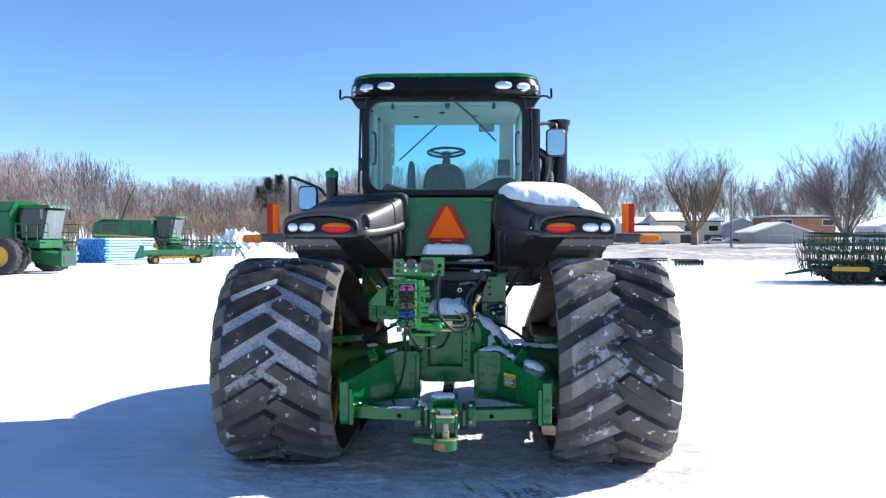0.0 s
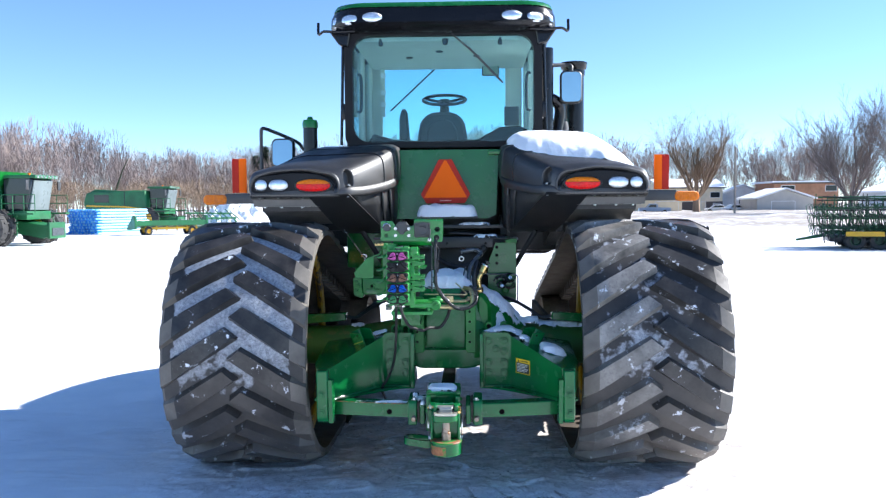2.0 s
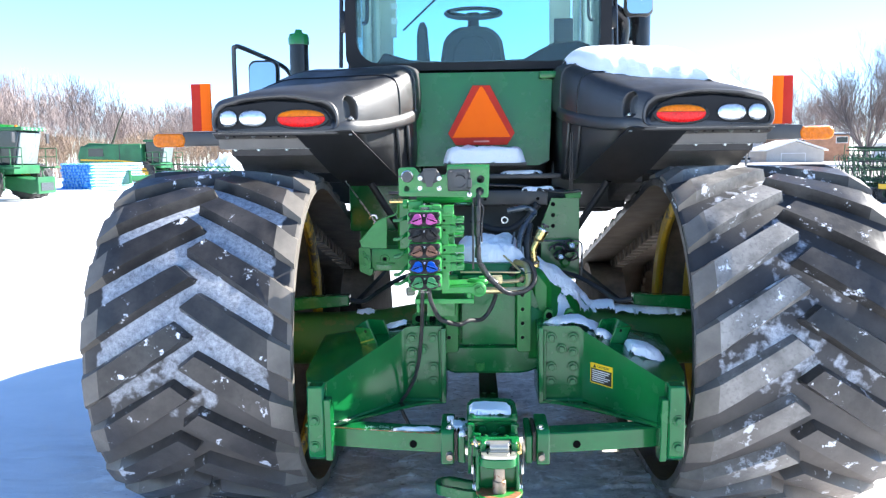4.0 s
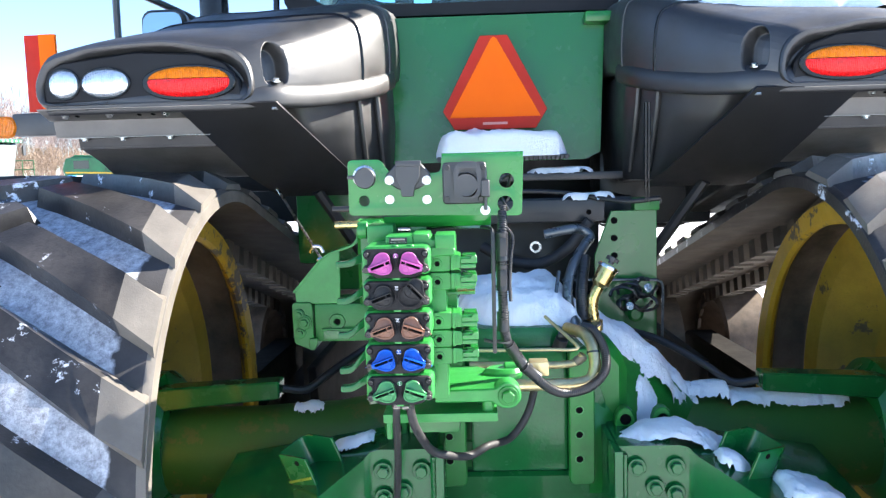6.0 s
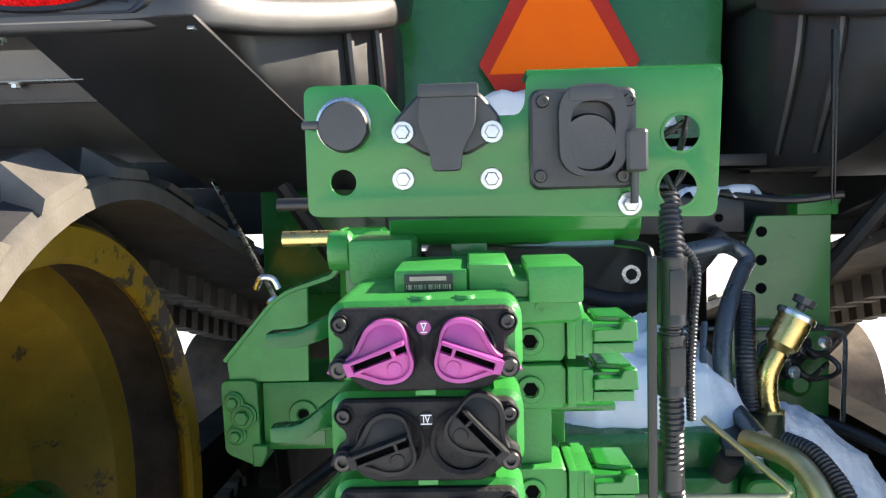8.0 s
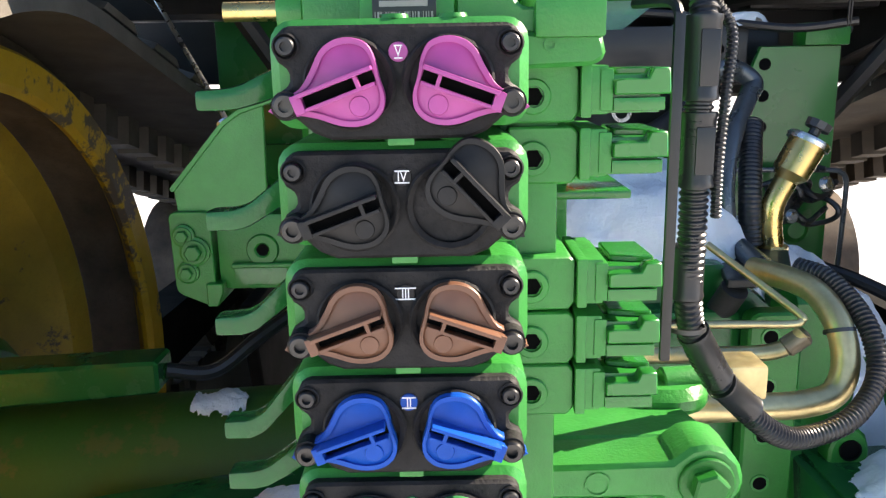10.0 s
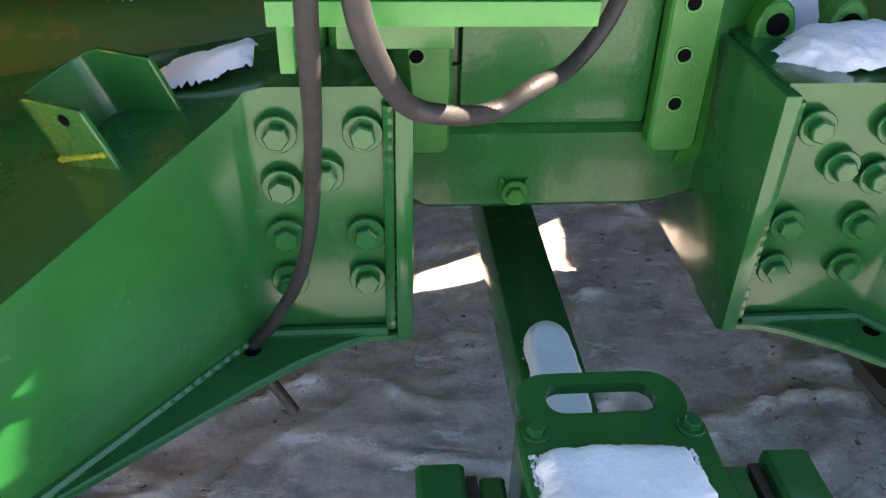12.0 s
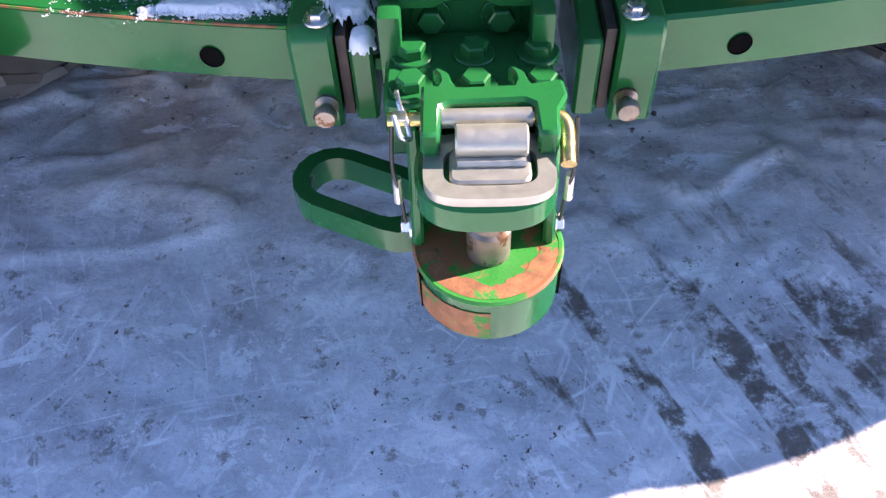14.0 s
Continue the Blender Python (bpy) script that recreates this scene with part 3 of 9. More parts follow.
def holed(outline, holes, axis, a, b, edge=0.0008):
    """A flat plate of the given outline with round holes (x, z, radius) right through it."""
    cu = bpy.data.curves.new("plate", "CURVE")
    cu.dimensions, cu.fill_mode, cu.extrude, cu.bevel_depth = "2D", "BOTH", abs(b - a) / 2 - edge, edge
    rings = [outline] + [[(x + r * math.cos(2 * math.pi * k / 28), z + r * math.sin(2 * math.pi * k / 28)) for k in range(28)] for x, z, r in holes]
    for ring in rings:
        sp = cu.splines.new("POLY")
        sp.points.add(len(ring) - 1)
        sp.use_cyclic_u = True
        for p, (x, z) in zip(sp.points, ring):
            p.co = (x, z, 0, 1)
    ob = bpy.data.objects.new("plate", cu)
    me = bpy.data.meshes.new_from_object(ob)
    bpy.data.objects.remove(ob)
    bm = bmesh.new()
    bm.from_mesh(me)
    bpy.data.meshes.remove(me)
    bpy.data.curves.remove(cu)
    bmesh.ops.remove_doubles(bm, verts=bm.verts, dist=1e-5)
    mid = (a + b) / 2
    for v in bm.verts:
        x, z, d = v.co
        v.co = {"x": (mid + d, x, z), "y": (x, mid + d, z), "z": (x, z, mid + d)}[axis]
    return bm


def mirrored(bm, x=0.0):
    bmesh.ops.transform(bm, matrix=Matrix.Translation((x, 0, 0)) @ Matrix.Diagonal((-1, 1, 1, 1)) @ Matrix.Translation((-x, 0, 0)), verts=bm.verts)
    return bm


def hex_bolt_mesh(name, mat):
    bm = L([(0, 0), (1.5, 0), (1.5, 0.22), (1.42, 0.3), (0, 0.3)], (0, 0, 0), (0, 0, 1), 20)
    lathe(bm, [(1.0, 0.3), (1.0, 1.0), (0.86, 1.12), (0, 1.12)], (0, 0, 0), (0, 0, 1), 6)
    return finish(bm, name, mat)


def socket_screw_mesh(name, mat):
    bm = L([(0, 0), (1.0, 0), (1.0, 0.7), (0.85, 0.9), (0.5, 0.9), (0.5, 0.35), (0, 0.35)], (0, 0, 0), (0, 0, 1), 16)
    return finish(bm, name, mat)


BOLT_GREEN, BOLT_ZINC, BOLT_HITCH = hex_bolt_mesh("bolt", CAST), hex_bolt_mesh("bolt", ZINC), hex_bolt_mesh("bolt", HITCH_GREEN)
SCREW_DARK = socket_screw_mesh("screw", STEEL_BLACK)
SCREW_ZINC = socket_screw_mesh("screw", DARK_ZINC)


def bolt(parent, p, d, r, mesh=None, name="bolt", turn=0.0, label=""):
    return shared(name, mesh or BOLT_GREEN, parent, tilt_to(p, d) @ Matrix.Rotation(turn, 4, "Z") @ Matrix.Diagonal((r, r, r, 1)), label)


def lettering(text, p, size, mat, parent, m=None, name="lettering", depth=0.0006):
    cu = bpy.data.curves.new(name, "FONT")
    cu.body, cu.size, cu.align_x, cu.align_y, cu.extrude = text, size, "CENTER", "CENTER", depth
    cu.materials.append(mat)
    ob = new(name, cu)
    ob.parent = parent
    ob.matrix_local = Matrix.Translation(Vector(p) - base_of(parent)) @ (m or Matrix.Rotation(radians(90), 4, "X"))
    return ob


def snow_sheet(name, x0, x1, y0, y1, surface, thick, label, seed=0, ragged=0.35, step=0.018, lobes=9.0, power=3.0, steep=8.0, rough=0.1, crumbs=0.0, wave=0.25, shear=0.0):
    """A patch of lying snow: a ragged-edged, softly lumpy cap on the surface z = surface(x, y), with loose crumbs round it."""
    bm = bmesh.new()
    rng = random.Random(seed)
    nx, ny = max(8, int((x1 - x0) / step)), max(8, int((y1 - y0) / step))

    def edge(x, y):
        u, v = 2 * (x - x0) / (x1 - x0) - 1, 2 * (y - y0) / (y1 - y0) - 1
        rim = 1 - (abs(u) ** power + abs(v) ** power) ** (1 / power)
        return rim + ragged * (noise.noise(Vector((x * lobes, y * lobes, seed))) + 0.4 * noise.fractal(Vector((x * lobes * 3, y * lobes * 3, seed)), 0.8, 2.0, 4))

    vs = {}
    for i in range(nx + 1):
        for j in range(ny + 1):
            x, y = x0 + (x1 - x0) * i / nx, y0 + (y1 - y0) * j / ny
            rim = edge(x, y)
            if rim > -0.06:
                lump = 1 + wave * noise.noise(Vector((x * 12, y * 12, seed + 5))) + rough * noise.fractal(Vector((x * 55, y * 55, seed + 8)), 0.7, 2.0, 3)
                h = thick * (1 - math.exp(-rim * steep)) * lump if rim > 0 else max(-0.004, rim * thick * steep)
                y += shear * (x - x0)
                vs[i, j] = bm.verts.new((x, y, surface(x, y) + h))
    for i in range(nx):
        for j in range(ny):
            q = [vs.get(k) for k in ((i, j), (i + 1, j), (i + 1, j + 1), (i, j + 1))]
            if all(q):
                bm.faces.new(q)
            elif sum(v is not None for v in q) == 3:
                bm.faces.new([v for v in q if v is not None])
    bmesh.ops.delete(bm, geom=[v for v in bm.verts if not v.link_faces], context="VERTS")
    if crumbs:
        left = int(crumbs)
        for _ in range(left * 40):
            x, y = rng.uniform(x0, x1), rng.uniform(y0, y1)
            if -0.16 < edge(x, y) < 0.02 and left:
                left -= 1
                r = 0.0007 + 0.0026 * rng.random() ** 3
                mt = Matrix.Translation((x, y, surface(x, y) + r * 0.6)) @ Matrix.Rotation(rng.random() * 3, 4, Vector((rng.random(), rng.random(), 1)).normalized()) @ Matrix.Diagonal((1, rng.uniform(0.6, 1.3), rng.uniform(0.6, 1), 1))
                bmesh.ops.create_icosphere(bm, subdivisions=1, radius=r, matrix=mt)
    return solo(name, bm, SNOW, label, "snow", angle=80)

def snow_grains(name, x0, x1, y0, y1, z, count, label, seed):
    """Loose grains of snow strewn thinly in drifts on a flat surface."""
    rng = random.Random(seed)
    bm = bmesh.new()
    left = count
    for _ in range(count * 30):
        x, y = rng.uniform(x0, x1), rng.uniform(y0, y1)
        if left and noise.noise(Vector((x * 38, y * 60, seed))) + 0.5 * noise.noise(Vector((x * 110, y * 110, seed))) > rng.uniform(-0.1, 0.5):
            left -= 1
            r = 0.0004 + 0.0012 * rng.random() ** 3
            bmesh.ops.create_icosphere(bm, subdivisions=1, radius=r, matrix=Matrix.Translation((x, y, z + r * 0.4)) @ Matrix.Diagonal((rng.uniform(0.8, 1.6), rng.uniform(0.8, 1.6), 0.7, 1)))
    return solo(name, bm, SNOW, label, "snow", kind="stuff", angle=80)


# ---- ground: one snowy sheet to the horizon ----
def ground_height(x, y):
    r = math.hypot(x, y - 7)
    z = 0.0
    if r < 40:
        k = max(0.0, 1 - r / 40)
        z += 0.05 * k * noise.fractal(Vector((x * 0.35, y * 0.35, 3)), 1.0, 2.0, 3)
        if r < 6:
            f = min(1.0, (6 - r) / 2)
            z *= 1 - f
            wx = x + 0.12 * noise.noise(Vector((x * 3, y * 3, 4)))
            wy = y + 0.12 * noise.noise(Vector((x * 3, y * 3, 8)))
            z += f * 0.006 * noise.fractal(Vector((x * 5, y * 7, 9)), 0.9, 2.0, 5)
            # broken edges of the frozen crust, higher under the machine where nothing has driven
            keep = 0.35 + 0.65 * min(1.0, max(0.0, (y - 6.5) / 0.5))
            for sx, sy, k, amp in ((1.3, 3.6, 31, 0.022), (3.2, 2.4, 37, 0.016), (4.0, 8.0, 41, 0.014), (7.0, 4.0, 47, 0.010)):
                v = noise.noise(Vector((wx * sx, wy * sy, k)))
                # a plate's broken edge: steep on one side, a long slope on the other
                crest = max(0.0, 1 - 16 * v) if v > 0 else max(0.0, 1 + 4 * v)
                gate = max(0.0, noise.noise(Vector((x * 2.6, y * 2.6, k + 3))) + 0.12)
                z += f * keep * amp * crest ** 1.3 * min(1.0, gate * 3)
    if x > 5 and y > 58:
        z += min(1.0, (x - 5) / 8) * min(1.0, (y - 58) / 20) * (0.5 + 0.34 * noise.fractal(Vector((x * 0.35, y * 0.45, 12)), 0.8, 2.0, 5))
    if r > 45:
        z += min(1.0, (r - 45) / 40) * (0.3 * noise.noise(Vector((x * 0.05, y * 0.05, 1))) + 0.22 * noise.noise(Vector((x * 0.16, y * 0.12, 6))))
    return z


def spread(a, b, fine_a, fine_b, step, grow=1.12):
    vals = list(np.arange(fine_a, fine_b, step))
    d, v = step, fine_b
    while v < b:
        vals.append(v)
        d *= grow
        v += d
    d, v = step, fine_a
    while v > a:
        d *= grow
        v -= d
        vals.insert(0, v)
    return vals


gx, gy = spread(-900, 900, -1.7, 1.7, 0.016), spread(-300, 1500, 5.3, 8.6, 0.016)
verts = [(x, y, ground_height(x, y) - 0.015) for y in gy for x in gx]
nx = len(gx)
faces = [(j * nx + i, j * nx + i + 1, (j + 1) * nx + i + 1, (j + 1) * nx + i) for j in range(len(gy) - 1) for i in range(nx - 1)]
gme = bpy.data.meshes.new("ground")
gme.from_pydata(verts, [], faces)
gme.materials.append(GROUND)
gme.shade_smooth()
tagged(new("ground", gme), "flat yard of bright packed snow and dirty ice", "ground", kind="structure")

# ---- the tractor ----
TRACTOR = thing("tracked_tractor", (0, 8.0, 0), "large green rubber-tracked tractor with black fenders, dusted with snow", "tractor")

# -- rubber tracks: belt, lugs, drive wheel, idler --
WY, WZ, BELT_R = 7.52, 0.90, 0.885   # drive wheel centre, outer face of the belt
FY, FZ, FR = 10.6, 0.45, 0.485      # front idler
LUG_H, BELT_T = 0.06, 0.05


def belt_path(n=64):
    """Points (y, z, ny, nz) on the belt's outer face, from the top front, back over the drive wheel and forward on the ground."""
    d = Vector((FY - WY, FZ - WZ))
    dist, ang = d.length, math.atan2(d.y, d.x)
    off = math.acos((BELT_R - FR) / dist)
    t0, t1 = ang + off, ang - off + 2 * math.pi
    pts = []
    for c, r, a, b, k in (((WY, WZ), BELT_R, t0, t1, n), ((FY, FZ), FR, t1, t0 + 2 * math.pi, n // 2)):
        for i in range(k + 1):
            a_ = a + (b - a) * i / k
            pts.append((c[0] + r * math.cos(a_), c[1] + r * math.sin(a_)))
    return pts


def along_belt():
    pts = belt_path()
    pts.append(pts[0])
    cum = [0.0]
    for a, b in zip(pts, pts[1:]):
        cum.append(cum[-1] + math.hypot(b[0] - a[0], b[1] - a[1]))

    def at(s):
        s %= cum[-1]
        j = min(len(cum) - 2, max(0, int(np.searchsorted(cum, s, side="right")) - 1))
        t = (s - cum[j]) / max(1e-9, cum[j + 1] - cum[j])
        a, b = pts[j], pts[j + 1]
        ty, tz = b[0] - a[0], b[1] - a[1]
        k = math.hypot(ty, tz)
        return a[0] + ty * t, a[1] + tz * t, tz / k, -ty / k
    return at, cum[-1]


AT, BELT_LEN = along_belt()


def track(side, phase):
    cx, half = side * 1.462 - 0.012, 0.51
    belt_bm = bmesh.new()
    rows, k = [], 168
    for i in range(k):
        y, z, ny, nz = AT(BELT_LEN * i / k)
        rows.append([belt_bm.verts.new((cx + u, y - d * ny, z - d * nz)) for u, d in
                     ((-half, BELT_T), (-half, 0.012), (-half + 0.02, 0), (half - 0.02, 0), (half, 0.012), (half, BELT_T))])
    for i in range(k):
        a, b = rows[i], rows[(i + 1) % k]
        for j in range(6):
            f = belt_bm.faces.new((a[j], a[(j + 1) % 6], b[(j + 1) % 6], b[j]))
            f.material_index = {2: 0, 5: 2}.get(j, 1)
    # rim colour carries the light: pale as sunlit on the left, dark as shaded right
    belt = part("track_belt", belt_bm, [FROST, RUBBER_EDGE if side < 0 else RUBBER, RUBBER_DUST], TRACTOR, "black rubber track belt with frost caked between its lugs")
    # lugs: chevrons, the two arms staggered
    pitch = BELT_LEN / round(BELT_LEN / 0.275)
    for i in range(round(BELT_LEN / pitch)):
        for arm in (-1, 1):
            s0 = phase + i * pitch + (0.5 * pitch if arm > 0 else 0)
            bm = bmesh.new()
            secs = []
            for q in range(-1, 6):
                t = max(0, q) / 5
                w = 0.054 + 0.014 * t
                hgt = LUG_H if q < 5 else LUG_H * 0.25
                row = []
                for ds, h in ((-w - 0.022, -0.004), (-w, hgt), (w, hgt), (w + 0.022, -0.004)):
                    # the inner end is cut slantwise, along the opposite arm
                    u = 0.022 + t * (half - 0.027) if q > 0 else 0.022 - 0.055 * ds / 0.076 - (0.016 if q < 0 else 0.0)
                    if q < 0 and h > 0:
                        h = 0.003
                    y, z, ny, nz = AT(s0 + 0.30 * (u - 0.022) / (half - 0.027) + ds)
                    row.append((cx + arm * (u if q < 5 else half - 0.002), y + ny * h, z + nz * h))
                secs.append(row)
            loft(bm, secs, close=True, caps=True)
            bm.normal_update()
            for f in bm.faces:
                f.material_index = int(abs(f.calc_center_median().x - cx) > half - 0.1 and abs(f.normal.x) > 0.25)
            # the right track's left arms take the paler copy, coloured as sunlit
            part("lug", bm, [RUBBER_SUNLIT if side > 0 and arm < 0 else RUBBER, RUBBER_EDGE], belt)
    # guide lugs inside
    gb = bmesh.new()
    for i in range(round(BELT_LEN / 0.16)):
        y, z, ny, nz = AT(0.16 * i)
        m = Matrix.Translation((cx, y - ny * (BELT_T + 0.04), z - nz * (BELT_T + 0.04))) @ Vector((0, ny, nz)).to_track_quat("Z", "Y").to_matrix().to_4x4()
        for u in (-0.19, 0.19):
            box(gb, u - 0.05, u + 0.05, -0.04, 0.04, -0.045, 0.045, 0.0, m)
    tagged(part("guide_lug", gb, RUBBER_DUST, belt), kind="stuff")
    # drive wheel: a yellow rim edge, a wide drum brown with dirt, a dished disc deep inside
    inner = BELT_R - BELT_T
    c = (cx, WY, WZ)
    wb = L([(inner - 0.003, 0.0), (inner - 0.003, -0.30), (inner - 0.05, -0.325), (inner - 0.075, -0.325), (inner - 0.08, -0.10), (inner - 0.09, -0.06), (inner - 0.09, 0.0)], c, (side, 0, 0), 72)
    part("wheel_drum", wb, DIRT_STEEL, TRACTOR, "drum of the drive wheel, brown with dirt")
    rb = L([(inner - 0.075, -0.40), (inner - 0.125, -0.43), (inner - 0.13, -0.445), (inner - 0.115, -0.458), (inner - 0.05, -0.462), (inner - 0.04, -0.45), (inner - 0.04, -0.43)], (cx + side * 0.115, WY, WZ), (side, 0, 0), 72)
    part("wheel_rim", rb, YELLOW, TRACTOR, "scuffed yellow rim of the drive wheel")
    db = L([(inner - 0.08, -0.15), (inner - 0.16, -0.13), (inner - 0.28, 0.05), (0.36, 0.08), (0.0, 0.08)], c, (side, 0, 0), 64)
    part("wheel_disc", db, WHEEL_YELLOW, TRACTOR, "muddy yellow dished wheel disc")
    hub = L([(0.0, 0.0), (0.31, 0.0), (0.31, 0.1), (0.24, 0.16), (0.24, 0.3), (0.2, 0.34), (0, 0.34)], (cx + side * 0.06, WY, WZ), (-side, 0, 0), 32)
    hub_ob = part("wheel_hub", hub, GREEN, TRACTOR, "green final drive hub")
    for i in range(10):
        a = 2 * math.pi * i / 10
        bolt(hub_ob, (cx - side * 0.045, WY + 0.275 * math.cos(a), WZ + 0.275 * math.sin(a)), (-side, 0, 0), 0.014)
    for s in (-1, 1):
        ib = L([(0.2, 0.1), (FR - 0.1, 0.12), (FR - BELT_T, 0.15), (FR - BELT_T, -0.15), (FR - 0.12, -0.15), (0.2, 0.0)], (cx + s * 0.3, FY, FZ), (s, 0, 0), 40)
        part("idler_wheel", ib, DIRT_STEEL, TRACTOR, "dark brown front idler wheel")
    for y in (8.75, 9.2, 9.65):
        for s in (-1, 1):
            part("roller", L([(0, -0.12), (0.2, -0.12), (0.2, 0.12), (0, 0.12)], (cx + s * 0.3, y, 0.27), (s, 0, 0), 24), RUBBER_DUST, TRACTOR, "dusty rubber track roller")
    fb = P([(7.7, 0.60), (8.3, 0.52), (8.8, 0.46), (10.4, 0.42), (10.6, 0.52), (10.4, 0.64), (8.6, 0.70), (7.8, 0.74)], "x", cx - 0.1, cx + 0.1, 0.02)
    # added plate, cut so that sun reaches the ground only behind it
    part("sun_block_plate", P([(8.58, 0.22), (8.52, 0.38), (8.41, 0.56), (8.3, 0.95), (10.2, 0.9), (10.5, 0.3)], "x", min(side * 0.86, side * 0.9), max(side * 0.86, side * 0.9), 0.005), DIRTY_BLACK, TRACTOR, "black plate added inside the track frame to block sun")
    # added low mask whose curved top gives the ground's sun patch its edge
    part("sun_patch_mask", P([(8.12, 0.06), (8.20, 0.22), (8.32, 0.31), (8.46, 0.33), (8.6, 0.25), (8.6, 0.06)], "x", min(side * 0.905, side * 0.93), max(side * 0.905, side * 0.93), 0.004), DIRTY_BLACK, TRACTOR, "low black plate added to shape the sun patch on the ground")
    part("undercarriage_beam", fb, DIRTY_BLACK, TRACTOR, "black track frame beam")


track(-1, 0.05)
track(1, 0.12)

# -- rear axle housings, centre housing --
for s in (-1, 1):
    ax = L([(0.215, 0.30), (0.2, 0.42), (0.165, 0.62), (0.15, 0.9), (0.15, 1.22)], (0, WY - 0.04, WZ - 0.03), (s, 0, 0), 40)
    part("axle_housing", ax, AXLE_GREEN, TRACTOR, "green axle tube, dusty and oily, coloured with an olive reflection")
    fl = L([(0, 0.28), (0.26, 0.28), (0.26, 0.325), (0.215, 0.325), (0, 0.33)], (0, WY - 0.04, WZ - 0.03), (s, 0, 0), 40)
    flange = part("axle_flange", fl, CAST, TRACTOR)
    for i in range(14):
        a = 2 * math.pi * i / 14 + 0.1
        bolt(flange, (s * 0.323, WY - 0.04 + 0.238 * math.cos(a), WZ - 0.03 + 0.238 * math.sin(a)), (s, 0, 0), 0.012)
    # hydraulic cylinder shield on top of the axle
    sh = bmesh.new()
    prism(sh, [(s * 0.80, 1.135), (s * 0.80, 1.075), (s * 1.05, 1.055), (s * 1.27, 1.03), (s * 1.29, 1.045), (s * 1.29, 1.105), (s * 1.15, 1.12)], "y", 7.38, 7.46, 0.006)
    shield = part("axle_shield", sh, HOUSING, TRACTOR, "green channel shield along the axle")
    part("shield_hose", S([(s * 0.8, 7.43, 1.1), (s * 0.72, 7.45, 1.09), (s * 0.64, 7.5, 1.14), (s * 0.52, 7.6, 1.2), (s * 0.42, 7.7, 1.22)], 0.014), STEEL_BLACK, TRACTOR, "black hydraulic hose")
    part("brake_line", S([(s * 1.27, 7.36, 1.09), (s * 1.31, 7.33, 1.1), (s * 1.34, 7.33, 1.05), (s * 1.35, 7.33, 0.95)], 0.006, 8), STEEL_GREY, TRACTOR)
    part("line_fitting", L([(0, 0), (0.011, 0), (0.011, 0.03), (0.008, 0.03), (0.008, 0.05), (0, 0.05)], (s * 1.35, 7.33, 0.93), (0, 0, -1), 6), ZINC, TRACTOR, "bright zinc hose fitting")

cone = L([(0, 0.2), (0.44, 0.2), (0.44, 0.23), (0.37, 0.345), (0.30, 0.455), (0.22, 0.54), (0.166, 0.60), (0.15, 0.62), (0, 0.62)], (0, WY - 0.04, WZ - 0.03), (1, 0, 0), 48)
for v in cone.verts:
    v.co.y = WY - 0.04 + (v.co.y - WY + 0.04) * 0.72
    if v.co.z < WZ - 0.03:
        v.co.z = WZ - 0.03 + (v.co.z - WZ + 0.03) * 0.36
part("axle_trumpet", cone, CAST, TRACTOR, "green cast trumpet of the rear axle")

hb = bmesh.new()
loft(hb, [[(-0.27, y0, 0.75), (0.27, y0, 0.75), (0.27, y0, 0.86), (0.26, y0, 1.1), (0.2, y0, 1.27), (0.12, y0, 1.34), (-0.2, y0, 1.34), (-0.26, y0, 1.15), (-0.27, y0, 0.86)] for y0 in (7.21, 7.95)])
bevelled(hb, hb.edges[:], 0.02)
housing = part("centre_housing", hb, HOUSING, TRACTOR, "green cast rear drive housing")
part("housing_face", B(-0.16, 0.135, 7.165, 7.26, 0.9, 1.28, 0.012), HOUSING, housing)
part("lower_sump", P([(-0.25, 0.762), (-0.21, 0.738), (0.15, 0.738), (0.20, 0.745), (0.26, 0.77), (0.26, 0.89), (-0.25, 0.89)], "y", 7.18, 7.6, 0.012), HOUSING, housing)
part("drain_bolt_pad", P([(-0.088, 0.765), (-0.088, 0.80), (-0.080, 0.80), (-0.076, 0.79), (-0.048, 0.79), (-0.044, 0.80), (-0.036, 0.80), (-0.036, 0.765)], "y", 7.172, 7.2, 0.003), GREEN, housing)
bolt(housing, (-0.062, 7.168, 0.777), (0, -1, 0), 0.015)
for x0, x1 in ((-0.262, -0.175), (0.135, 0.212)):
    sb = bmesh.new()
    prism(sb, round_rect(x0, x1, 0.865, 1.285, 0.018), "y", 7.135, 7.17, 0.004)
    strip = part("mounting_strip", sb, CAST, housing, "raised cast pad with three holes")
    for z in (0.947, 1.023, 1.099, 1.175, 1.25):
        part("bolt_hole", L([(0, 0.0004), (0.0105, 0.0004)], ((x0 + x1) / 2 - 0.008, 7.134, z), (0, -1, 0), 20), HOLE, strip)
        part("hole_rim", L([(0.0105, -0.002), (0.0105, 0.0012), (0.0135, 0.0012), (0.0145, -0.002)], ((x0 + x1) / 2 - 0.008, 7.134, z), (0, -1, 0), 24), STACK, strip)
for x in (0.308, 0.42):
    eb = bmesh.new()
    prism(eb, [(x - 0.03, 0.96), (x + 0.03, 0.96), (x + 0.03, 1.06), (x + 0.022, 1.083), (x + 0.008, 1.096), (x - 0.008, 1.096), (x - 0.022, 1.083), (x - 0.03, 1.06)], "y", 7.16, 7.2, 0.004)
    ear = part("lifting_ear", eb, CAST, housing, "green lug with a hole")
    part("bolt_hole", L([(0, 0), (0.017, 0), (0.017, 0.002), (0.013, 0.002), (0.013, 0)], (x, 7.159, 1.06), (0, -1, 0), 20), HOLE, ear)
